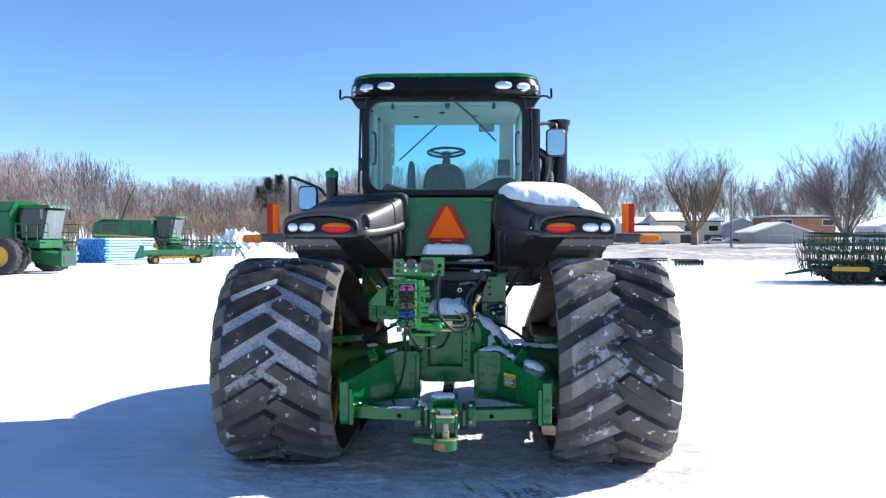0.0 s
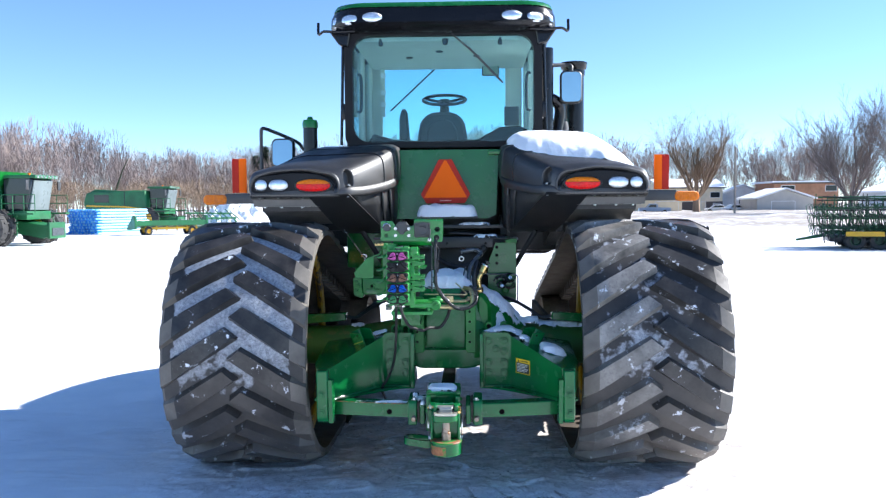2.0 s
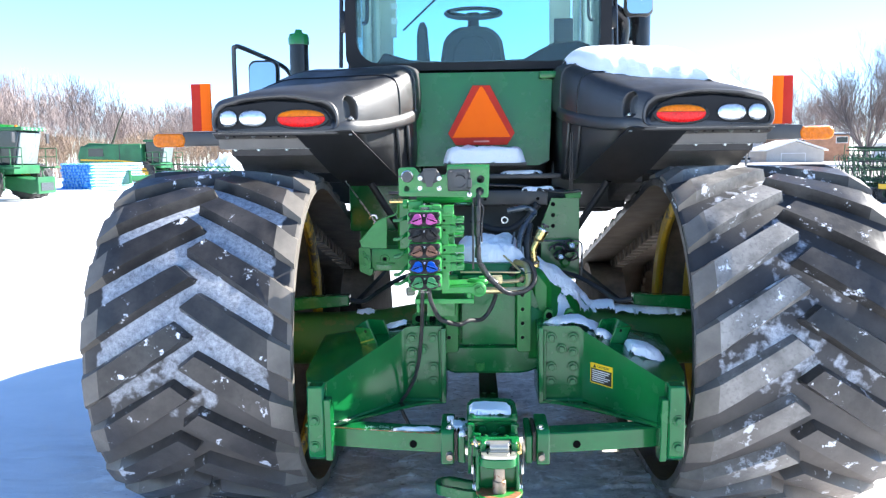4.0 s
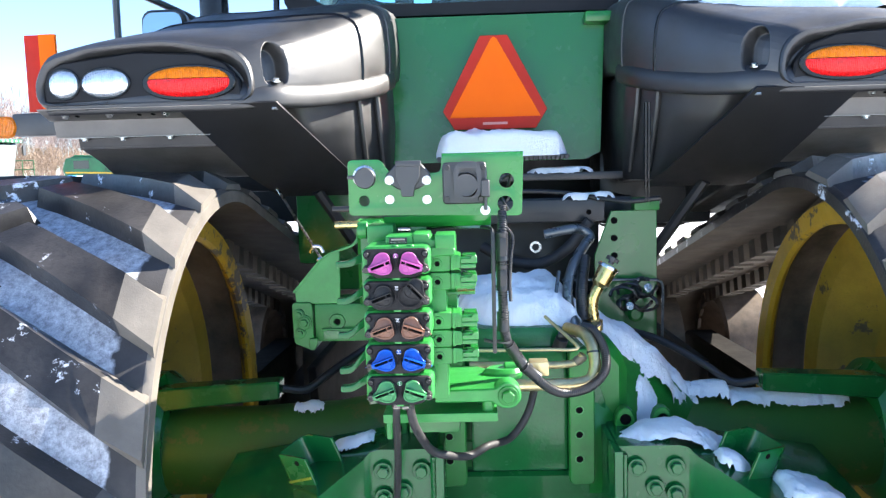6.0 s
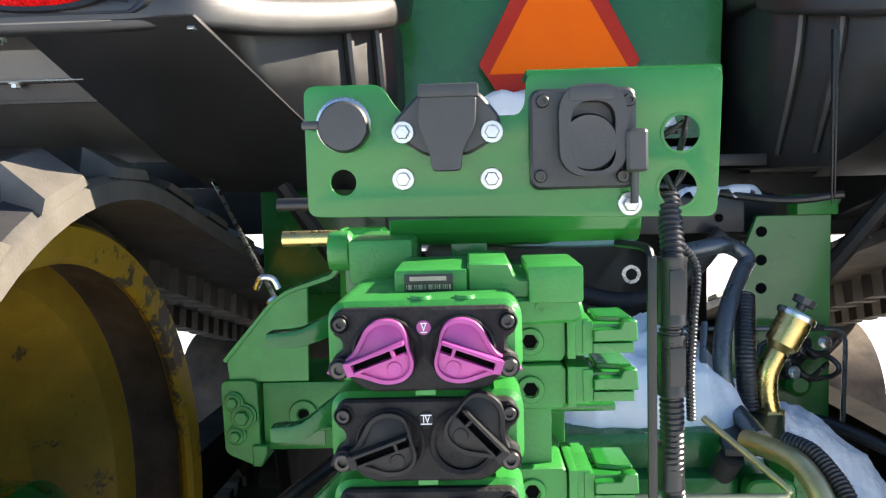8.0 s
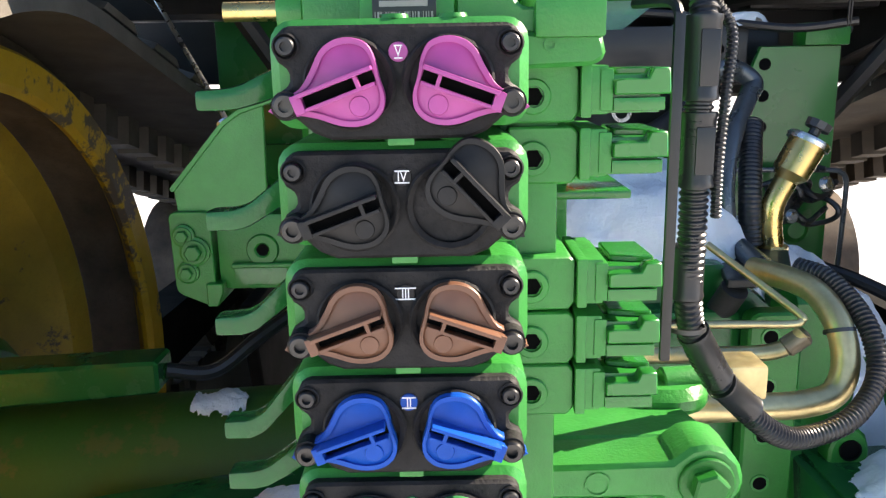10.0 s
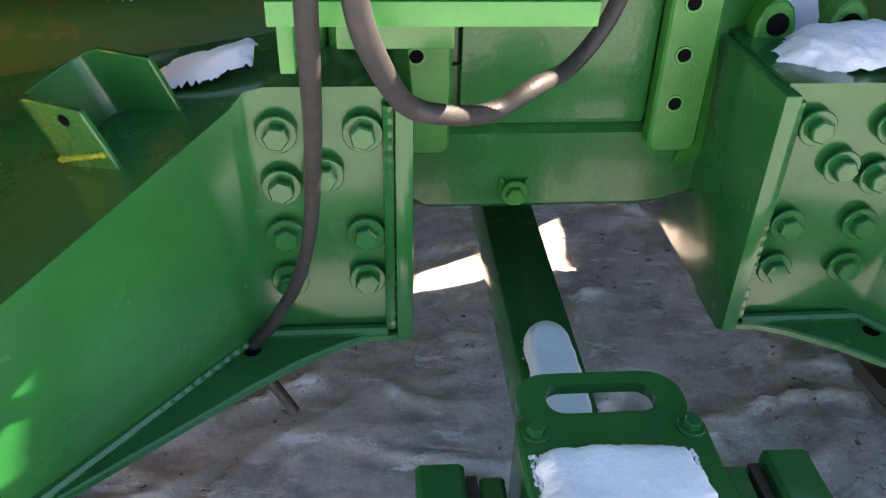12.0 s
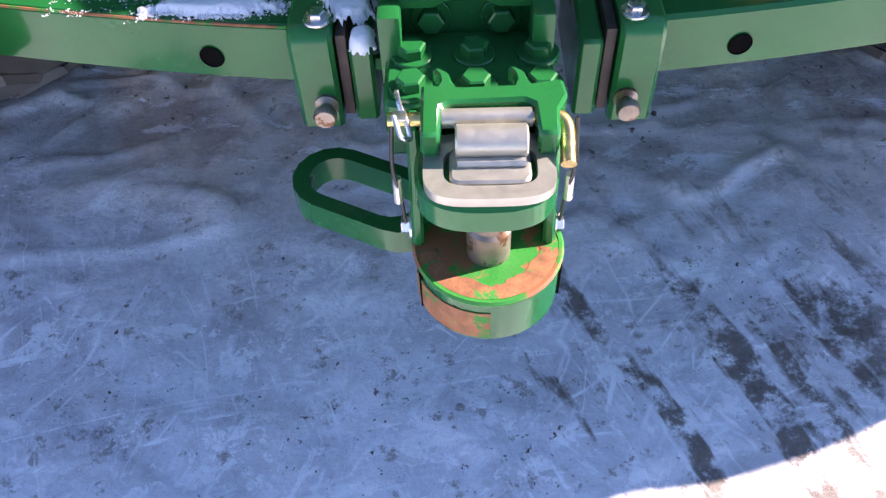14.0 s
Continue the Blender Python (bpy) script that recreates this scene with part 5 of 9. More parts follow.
def coupler(i, numeral, mat, word):
    z1 = TOP - PITCH * i
    z0 = z1 - 0.0645
    x0, x1 = STACK_X - 0.0765, STACK_X + 0.0765
    body_bm = P(round_rect(x0, x1, z0 + 0.004, z1 + 0.003, 0.014), "y", FACE_Y + 0.002, 6.70, 0.006)
    body = part("coupler_body", body_bm, STACK, TRACTOR, "green hydraulic coupler housing")
    face = [(x0 + 0.006, z1 - 0.006), (x0 + 0.012, z1 - 0.001), (x1 - 0.012, z1 - 0.001), (x1 - 0.006, z1 - 0.006), (x1 - 0.005, z1 - 0.02), (x1 - 0.013, z1 - 0.026),
            (x1 - 0.013, z1 - 0.034), (x1 - 0.004, z1 - 0.04), (x1 - 0.004, z1 - 0.05), (x1 - 0.016, z1 - 0.054), (x1 - 0.026, z0 + 0.002), (x1 - 0.036, z0 - 0.002),
            (x0 + 0.036, z0 - 0.002), (x0 + 0.026, z0 + 0.002), (x0 + 0.016, z1 - 0.054), (x0 + 0.004, z1 - 0.05), (x0 + 0.004, z1 - 0.04), (x0 + 0.013, z1 - 0.034), (x0 + 0.013, z1 - 0.026), (x0 + 0.005, z1 - 0.02)]
    cover = part("coupler_cover", P(face, "y", FACE_Y - 0.006, FACE_Y + 0.004, 0.002), MOULD, body, "black moulded coupler cover")
    for s in (-1, 1):
        bolt(cover, (STACK_X + s * 0.0645, FACE_Y - 0.006, z1 - 0.0125), (0, -1, 0), 0.0055, SCREW_DARK, "screw")
        part("screw_boss", L([(0.0055, 0), (0.0075, 0), (0.008, 0.0022), (0.007, 0.003), (0.0058, 0.0015)], (STACK_X + s * 0.0645, FACE_Y - 0.0055, z1 - 0.0125), (0, -1, 0), 20), MOULD, cover)
        hinge = bolt(cover, (STACK_X + s * 0.0645, FACE_Y - 0.0155, z1 - 0.0455), (0, -1, 0), 0.0072, SCREW_ZINC, "hinge_screw", label="bright hinge screw")
        part("hinge_boss", L([(0.0, 0), (0.0085, 0), (0.0085, 0.0115), (0.0, 0.0115)], (STACK_X + s * 0.0645, FACE_Y - 0.006, z1 - 0.0455), (0, -1, 0), 20), MOULD, cover)
        part("coupler_ring", L([(0.0225, 0), (0.0255, 0), (0.027, 0.004), (0.0255, 0.0055), (0.0225, 0.0035)], (STACK_X + s * 0.0285, FACE_Y - 0.006, z1 - 0.034), (0, -1, 0), 32), MOULD, cover)
        lift = 27 if (numeral == "IV" and s > 0) else 0
        dust_cap(cover, STACK_X + s * 0.0285, z1 - 0.034, s, mat, word, lift)
    disc_mat = {"V": CAP_PINK, "III": CAP_BLACK, "IV": CAP_BLACK, "II": CAP_BLUE, "I": CAP_GREEN}[numeral]
    disc = part("number_disc", L([(0, 0), (0.0058, 0), (0.0055, 0.0012), (0, 0.0012)], (STACK_X, FACE_Y - 0.006, z1 - 0.0165), (0, -1, 0), 24), disc_mat, cover)
    word_m = Matrix.Rotation(radians(90), 4, "X") @ Matrix.Diagonal((0.8, 1, 1, 1))
    lettering(numeral, (STACK_X, FACE_Y - 0.0078, z1 - 0.0165), 0.0088, WHITE, cover, word_m, "numeral", 0.0003)
    sb = bmesh.new()
    for zz in (0.0035, -0.0035):
        w = 0.0028 * len(numeral) + 0.0006
        box(sb, STACK_X - w * 0.72, STACK_X + w * 0.72, FACE_Y - 0.0080, FACE_Y - 0.0074, z1 - 0.0165 + zz - 0.0004, z1 - 0.0165 + zz + 0.0004)
    part("numeral_serif", sb, WHITE, cover)
    for q in (-0.003, 0.032):
        part("casting_boss", L([(0, 0), (0.009, 0), (0.008, 0.0025), (0.0, 0.003)], (STACK_X + q, FACE_Y + 0.016, z1 + 0.003), (0, 0, 1), 16), STACK, body)
    part("hinge_lug", B(STACK_X - 0.008, STACK_X + 0.008, FACE_Y - 0.004, FACE_Y + 0.004, z0 - 0.006, z0 - 0.001, 0.001), STACK, body)
    # release lever at the left
    zl = z1 - 0.052
    lev = bmesh.new()
    fall = {"V": 0.0, "IV": 0.016, "III": 0.026, "II": 0.040, "I": 0.012}[numeral]
    pts = [(-0.385, 6.672, zl + 0.024 - 0.1 * fall, 0.012), (-0.402, 6.668, zl + 0.020 - 0.3 * fall, 0.0115), (-0.420, 6.660, zl + 0.013 - 0.6 * fall, 0.010), (-0.436, 6.658, zl + 0.007 - 0.9 * fall, 0.0085), (-0.447, 6.658, zl + 0.0055 - fall, 0.008), (-0.468, 6.658, zl + 0.005 - fall, 0.0075)]
    secs = []
    for x, y, z, hh in pts:
        secs.append([(x, y - 0.011, z - hh), (x, y + 0.011, z - hh), (x, y + 0.011, z + hh), (x, y - 0.011, z + hh)])
    loft(lev, secs)
    bevelled(lev, lev.edges[:], 0.004, 2)
    # darker green than the coupler bodies, to put the stack's shade on the levers
    part("release_lever", lev, HOUSING, TRACTOR, "bent green release lever")
    return body


for i, (numeral, mat, word) in enumerate(CAPS):
    coupler(i, numeral, mat, word)
part("stack_neck", B(-0.335, -0.295, 6.60, 6.72, 1.30, 1.66, 0.004), GREEN, valve)
# top block, maker's plate
part("top_block", B(-0.343, -0.281, 6.602, 6.72, 1.655, 1.682, 0.003), STACK, valve)
part("middle_block", P([(-0.281, 1.655), (-0.281, 1.687), (-0.245, 1.686), (-0.241, 1.676), (-0.236, 1.672), (-0.228, 1.672), (-0.228, 1.655)], "y", 6.606, 6.72, 0.002), STACK, valve)
cube = part("top_cube", B(-0.230, -0.184, 6.596, 6.70, 1.652, 1.6835, 0.003), STACK, valve)
part("cube_foot", P([(-0.25, 1.632), (-0.25, 1.656), (-0.186, 1.656), (-0.182, 1.640), (-0.19, 1.634)], "y", 6.602, 6.72, 0.003), STACK, cube)
part("cube_screw", L([(0.003, 0), (0.0045, 0), (0.0045, 0.001), (0.003, 0.001)], (-0.2195, 6.6015, 1.648), (0, -1, 0), 16), STACK, cube)
plate_ob = part("maker_plate", B(-0.334, -0.293, 6.5985, 6.602, 1.6645, 1.6785, 0.0006), STEEL_BLACK, valve, "small black plate with unreadable bars")
for i in range(22):
    x = -0.3325 + 0.00172 * i
    part("print_bar", B(x, x + (0.0006, 0.0011, 0.0008, 0.0013, 0.0005)[i * 3 % 5], 6.5978, 6.5986, 1.6658, 1.6700), CAB_DARK if i % 7 == 3 else FLANGE, plate_ob)
part("print_bar", B(-0.3295, -0.2985, 6.5978, 6.5986, 1.6732, 1.6768), FLANGE, plate_ob)
part("pipe_stub", S([(-0.507, 6.90, 1.690), (-0.44, 6.90, 1.690)], 0.010, 12, curve=0), BRASS, valve, "yellow-plated stub")
part("pipe_stub", S([(-0.512, 6.90, 1.732), (-0.44, 6.90, 1.732)], 0.008, 12, curve=0), STEEL_BLACK, valve)
side = part("side_block", B(-0.40, -0.335, 6.72, 6.86, 1.655, 1.70, 0.006), STACK, valve)
part("side_cartridge", L([(0, 0), (0.020, 0), (0.022, 0.004), (0.022, 0.022), (0.017, 0.026), (0.017, 0.06), (0, 0.06)], (-0.432, 6.80, 1.683), (1, 0, 0), 20), STACK, side)
# solenoid blocks and connectors at the right
for k, zc in enumerate((1.6155, 1.5725, 1.4790, 1.4365, 1.3955)):
    blk = part("solenoid_block", P([(-0.245, zc - 0.0202), (-0.2, zc - 0.0202), (-0.1955, zc - 0.014), (-0.1955, zc + 0.0155), (-0.2, zc + 0.0202), (-0.245, zc + 0.0202)], "y", 6.628, 6.72, 0.0015), STACK, valve, "green solenoid valve block")
    part("plug_ring", L([(0.006, -0.002), (0.0125, 0), (0.0125, 0.002), (0.0115, 0.003), (0.0075, 0.003), (0.007, -0.002)], (-0.2275, 6.628, zc - 0.002), (0, -1, 0), 24), STACK, blk)
    part("hex_socket", L([(0, 0.0004), (0.0068, 0.0004), (0.0068, 0.0008), (0, 0.0008)], (-0.2275, 6.6285, zc - 0.002), (0, -1, 0), 6), HOLE, blk)
    con = bmesh.new()
    box(con, -0.1955, -0.176, 6.624, 6.70, zc - 0.0150, zc + 0.0185, 0.002)
    box(con, -0.1955, -0.188, 6.621, 6.70, zc - 0.0170, zc + 0.0195, 0.0015)
    box(con, -0.182, -0.173, 6.6225, 6.70, zc - 0.0125, zc + 0.0160, 0.0012)
    connector = part("connector", con, STACK, valve, "green-painted plug connector")
    # the plug: a core, a front bar stepped up towards its outer end, a lower bar
    part("plug_core", B(-0.176, -0.139, 6.630, 6.69, zc - 0.0145, zc + 0.0120, 0.0012), SHEET, connector)
    part("plug_bar", P([(-0.173, zc - 0.0015), (-0.173, zc + 0.0085), (-0.166, zc + 0.0095), (-0.150, zc + 0.0095), (-0.147, zc + 0.0165), (-0.1355, zc + 0.0165), (-0.1345, zc - 0.0015)], "y", 6.618, 6.632, 0.001), SHEET, connector)
    part("plug_bar", B(-0.173, -0.1375, 6.6215, 6.632, zc - 0.0125, zc - 0.0035, 0.001), SHEET, connector)
    part("plug_top", P([(-0.168, 6.646), (-0.168, 6.69), (-0.138, 6.69), (-0.136, 6.64), (-0.147, 6.64)], "z", zc + 0.0115, zc + 0.0165, 0.001), SHEET, connector)
part("valve_web", B(-0.25, -0.208, 6.64, 6.74, 1.29, 1.60, 0.003), STACK, valve)
part("valve_back", B(-0.25, -0.185, 6.74, 6.90, 1.38, 1.66, 0.004), STACK, valve)
part("shelf", B(-0.26, -0.14, 6.70, 7.0, 1.528, 1.535, 0.002), GREEN, valve)

# -- link arm and plates under the stack --
LZ = 0.017
lk = bmesh.new()
prism(lk, [(x - 0.006, z + LZ) for x, z in [(-0.24, 1.243), (-0.10, 1.243), (-0.09, 1.236), (-0.076, 1.228), (-0.058, 1.225), (-0.042, 1.231), (-0.03, 1.243), (-0.026, 1.258), (-0.031, 1.276), (-0.043, 1.288), (-0.058, 1.293), (-0.074, 1.290), (-0.09, 1.277), (-0.24, 1.274)]], "y", 6.70, 6.755, 0.004)
link = part("link_arm", lk, STACK, TRACTOR, "forged green link arm with a bolted eye")
bolt(link, (-0.066, 6.70, 1.258 + LZ), (0, -1, 0), 0.0165, turn=0.3)
part("forging_mark", L([(0.010, 0), (0.0115, 0.001), (0.0115, 0.0015), (0.0095, 0.0015)], (-0.161, 6.7, 1.258 + LZ), (0, -1, 0), 24), STACK, link)
part("link_top", P([(-0.24, 6.755), (-0.04, 6.755), (-0.06, 6.84), (-0.14, 6.93), (-0.24, 6.93)], "z", 1.262 + LZ, 1.276 + LZ, 0.003), STACK, link)
eye = part("far_eye", P([(-0.13, 6.835), (-0.112, 6.87), (-0.08, 6.888), (-0.04, 6.885), (-0.018, 6.87), (-0.02, 6.83), (-0.05, 6.812), (-0.09, 6.815)], "z", 1.262 + LZ, 1.292 + LZ, 0.010), STACK, link, "rounded second eye of the link")
part("eye_barrel", L([(0, 0), (0.015, 0), (0.017, 0.002), (0.017, 0.042), (0.015, 0.044), (0, 0.044)], (-0.068, 6.85, 1.288 + LZ), (1, 0.1, 0), 22), STACK, link)
part("pin_nut", L([(0, 0), (0.0155, 0), (0.0155, 0.016), (0.012, 0.018), (0.012, 0.03), (0, 0.03)], (-0.024, 6.853, 1.287 + LZ), (1, 0.1, 0), 6), SILVER, link, "bright zinc nut")
part("pivot_block", B(0.0, 0.05, 6.86, 6.91, 1.262 + LZ, 1.30 + LZ, 0.004), TUBE, link, "pale chromate fitting")
part("base_plate", B(-0.374, -0.092, 6.70, 6.95, 1.211, 1.233, 0.002), STACK, TRACTOR, "green shelf plate under the couplers")
part("base_post", L([(0, 0), (0.015, 0), (0.015, 0.03), (0, 0.03)], (-0.115, 6.73, 1.23), (0, 0, 1), 14), STACK, link)
part("plate_leg", B(-0.366, -0.352, 6.70, 6.74, 1.17, 1.213, 0.002), STACK, link)
part("plate_web", B(-0.33, -0.19, 6.95, 7.18, 1.1, 1.2, 0.004), GREEN, TRACTOR)
for x in (-0.34, -0.12):
    part("stack_post", B(x - 0.02, x + 0.02, 6.77, 6.83, 1.225, 1.285, 0.003), GREEN, valve)

# -- connector panel --
def rounded(pts, r, k=4):
    """The polygon with its corners rounded to the radius r."""
    out = []
    for i, p in enumerate(pts):
        p, a, b = Vector(p), Vector(pts[i - 1]), Vector(pts[(i + 1) % len(pts)])
        u, w = (a - p), (b - p)
        d = min(r, u.length * 0.45, w.length * 0.45)
        u, w = p + u.normalized() * d, p + w.normalized() * d
        out += [tuple((1 - t) ** 2 * u + 2 * t * (1 - t) * p + t * t * w) for t in np.linspace(0, 1, k)]
    return out


PANEL_Y = 6.778
outline = rounded([(-0.449, 1.858), (-0.368, 1.858), (-0.355, 1.836), (-0.342, 1.822), (-0.224, 1.822), (-0.217, 1.833), (-0.215, 1.866), (-0.014, 1.866), (-0.020, 1.712), (-0.449, 1.722)], 0.011)
panel = part("connector_panel", holed(outline, [(-0.411, 1.757, 0.0145), (-0.056, 1.799, 0.0205), (-0.060, 1.742, 0.0215)], "y", PANEL_Y, PANEL_Y + 0.005), SHEET, TRACTOR, "green sheet-metal panel with electrical sockets and open holes")
part("panel_lip", P([(6.783, 1.716), (6.778, 1.716), (6.784, 1.700), (6.80, 1.687), (6.95, 1.667), (6.95, 1.673), (6.80, 1.693), (6.788, 1.703)], "x", -0.364, -0.096, 0.0012), SHEET, panel)
part("panel_top", P([(6.778, 1.862), (6.782, 1.868), (6.788, 1.870), (6.86, 1.870), (6.86, 1.865), (6.79, 1.865), (6.783, 1.862)], "x", -0.215, -0.014), SHEET, panel)
knob = part("power_socket", L([(0.026, -0.004), (0.0285, -0.002), (0.0285, 0.012), (0.026, 0.013), (0.0, 0.013)], (-0.407, PANEL_Y, 1.817), (0, -1, 0), 32), ZINC, panel, "bright ring of the power socket")
part("socket_cap", L([(0, 0), (0.025, 0), (0.0265, 0.003), (0.026, 0.016), (0.024, 0.019), (0, 0.019)], (-0.405, PANEL_Y - 0.011, 1.814), (0, -1, 0), 32), BLACK, knob, "round black rubber cap")
part("cap_tab", B(-0.449, -0.428, PANEL_Y - 0.024, PANEL_Y - 0.017, 1.812, 1.821, 0.003), BLACK, knob)
for x, z, r in ((-0.056, 1.799, 0.0205), (-0.060, 1.742, 0.0215)):
    part("hole_grommet", L([(r - 0.002, 0), (r + 0.0012, 0), (r + 0.0012, 0.0012), (r - 0.002, 0.0012)], (x, PANEL_Y, z), (0, -1, 0), 28), SHEET, panel)
for x, z, a in ((-0.066, 1.80, 0.4), (-0.05, 1.79, 1.2), (-0.062, 1.745, 2.2), (-0.052, 1.752, 0.9)):
    part("wire", S([(x - 0.02 * math.cos(a), PANEL_Y + 0.03, z - 0.03 * math.sin(a)), (x, PANEL_Y + 0.022, z), (x + 0.022 * math.cos(a), PANEL_Y + 0.03, z + 0.03 * math.sin(a))], 0.0035, 8, curve=4), CONDUIT, panel, "black wire behind the hole")
tri = part("round_socket", P(rounded([(-0.356, 1.818), (-0.327, 1.848), (-0.266, 1.848), (-0.243, 1.820), (-0.246, 1.800), (-0.278, 1.782), (-0.322, 1.782), (-0.352, 1.802)], 0.008), "y", 6.764, PANEL_Y, 0.003), BLACK, panel, "black socket with a hinged flap lid")
part("flap", P(rounded([(-0.327, 1.842), (-0.268, 1.842), (-0.270, 1.812), (-0.284, 1.784), (-0.285, 1.766), (-0.315, 1.766), (-0.317, 1.784), (-0.328, 1.812)], 0.005), "y", 6.748, 6.766, 0.004), BLACK, tri)
part("flap_hinge", B(-0.328, -0.266, 6.744, 6.772, 1.840, 1.854, 0.004), CAB_DARK, tri)
for x, z in ((-0.345, 1.807), (-0.253, 1.805), (-0.347, 1.759), (-0.254, 1.757)):
    bolt(panel, (x, 6.777 if z < 1.8 else 6.763, z), (0, -1, 0), 0.0078, BOLT_ZINC, label="zinc bolt")
sq = part("square_socket", P(round_rect(-0.214, -0.105, 1.744, 1.847, 0.010), "y", 6.764, PANEL_Y, 0.003), BLACK, panel, "black square trailer socket with a round lid")
arch_out = round_rect(-0.186, -0.118, 1.757, 1.849, 0.026, 5)
arch_in = round_rect(-0.174, -0.130, 1.762, 1.832, 0.017, 5)
part("flap_frame", ring_prism(bmesh.new(), arch_out, arch_in, "y", 6.744, 6.766), BLACK, sq)
part("flap_hinge", B(-0.176, -0.130, 6.742, 6.764, 1.832, 1.847, 0.004), CAB_DARK, sq)
part("socket_lid", L([(0, 0), (0.029, 0), (0.030, 0.004), (0.029, 0.017), (0.027, 0.020), (0.021, 0.0195), (0.0, 0.020)], (-0.156, 6.764, 1.791), (0, -1, 0), 32), BLACK, sq)
part("lid_latch", P(round_rect(-0.120, -0.0985, 1.760, 1.803, 0.004), "y", 6.738, 6.764, 0.003), BLACK, sq)
for x, z in ((-0.201, 1.834), (-0.113, 1.833), (-0.204, 1.758), (-0.120, 1.756)):
    bolt(sq, (x, 6.763, z), (0, -1, 0), 0.0066, SCREW_ZINC, "screw", label="bright socket screw")
bolt(panel, (-0.110, 6.777, 1.727), (0, -1, 0), 0.0085, BOLT_ZINC, label="zinc bolt")
part("hanging_peg", L([(0, 0), (0.0042, 0), (0.0042, 0.036), (0, 0.036)], (-0.109, 6.757, 1.728), (0, 0, 1), 10), BLACK, panel)
part("panel_post", B(-0.30, -0.26, 6.80, 6.86, 1.6, 1.72, 0.003), GREEN, panel)

# -- gear pump housing and gate bracket at the left --
PY = 7.31
pump = part("pump_housing", B(-0.655, -0.45, PY, 7.5, 1.285, 1.408, 0.006), CAST, TRACTOR, "green cast hydraulic pump with plugs")
end = part("pump_end", P(rounded([(-0.725, 1.415), (-0.66, 1.415), (-0.658, 1.262), (-0.672, 1.262), (-0.722, 1.284)], 0.012), "y", PY - 0.012, 7.48, 0.005), CAST, pump)
part("pump_foot", P([(-0.672, 1.30), (-0.672, 1.262), (-0.655, 1.262), (-0.645, 1.285), (-0.645, 1.30)], "y", PY - 0.02, 7.4, 0.002), CAST, pump)
part("pump_recess", B(-0.63, -0.545, PY - 0.003, PY + 0.004, 1.292, 1.322, 0.002), GREEN, pump)
part("pump_rib", P([(-0.632, 1.322), (-0.632, 1.330), (-0.53, 1.330), (-0.53, 1.322)], "y", PY - 0.012, PY, 0.002), CAST, pump)
for x, z, r in ((-0.686, 1.352, 0.024), (-0.702, 1.378, 0.018), (-0.700, 1.318, 0.018)):
    lug = part("plug", L([(0, 0), (r, 0), (r, 0.006), (r * 0.7, 0.008), (0, 0.008)], (x, PY - 0.012, z), (0, -1, 0), 18), CAST, end)
    bolt(lug, (x, PY - 0.019, z), (0, -1, 0), r * 0.55)
part("hex_plug", L([(0.009, 0.002), (0.0125, 0.006), (0.024, 0.006), (0.026, 0.003), (0.026, 0)], (-0.582, PY, 1.350), (0, -1, 0), 28), CAST, pump)
part("hex_socket", L([(0, 0), (0.011, 0), (0.011, 0.001), (0, 0.001)], (-0.582, PY - 0.002, 1.350), (0, -1, 0), 6), HOLE, pump)
gate = part("gate_bracket", P([(-0.712, 1.409), (-0.716, 1.451), (-0.628, 1.549), (-0.602, 1.566), (-0.566, 1.577), (-0.570, 1.409)], "y", PY, PY + 0.008, 0.0015), STACK, TRACTOR, "green angled gate bracket")
part("gate_flange", P(rounded([(-0.722, 1.450), (-0.632, 1.553), (-0.604, 1.572), (-0.525, 1.598), (-0.510, 1.618), (-0.508, 1.676), (-0.500, 1.676), (-0.502, 1.612), (-0.522, 1.590), (-0.602, 1.565), (-0.628, 1.547), (-0.716, 1.444)], 0.004), "y", PY - 0.004, PY + 0.075, 0.0012), STACK, gate)
part("gate_post", P([(-0.505, 1.40), (-0.505, 1.676), (-0.42, 1.676), (-0.42, 1.40)], "y", PY - 0.03, PY + 0.06, 0.012), GREEN, gate)
part("support_rod", S([(-0.866, 7.72, 1.79), (-0.634, PY + 0.04, 1.552)], 0.0045, 10, curve=0), ZINC, gate, "thin pale gate rod")
part("rod_end", L([(0, 0), (0.010, 0), (0.010, 0.022), (0, 0.022)], (-0.640, PY + 0.03, 1.552), (0.7, -0.2, -0.8), 8), ZINC, gate)
part("rod_clip", S([(-0.665, PY + 0.03, 1.572), (-0.652, PY + 0.02, 1.592), (-0.632, PY + 0.02, 1.590), (-0.622, PY + 0.02, 1.572)], 0.006, 8, curve=5), ZINC, gate)

# -- right bracket plate --
rbr = part("right_bracket", P([(0.38, 1.654), (0.55, 1.654), (0.55, 1.159), (0.318, 1.159), (0.318, 1.489)], "y", 7.80, 7.815, 0.002), GREEN, TRACTOR, "flat green bracket plate with three holes")
for z in (1.617, 1.551, 1.485):
    part("bolt_hole", L([(0, 0), (0.0128, 0), (0.0128, 0.001), (0, 0.001)], (0.391, 7.80, z), (0, -1, 0), 20), HOLE, rbr)
part("bracket_block", B(0.462, 0.555, 7.775, 7.84, 1.654, 1.70, 0.004), CAST, rbr)
bolt(rbr, (0.555, 7.80, 1.686), (1, 0, 0), 0.01, BOLT_ZINC)

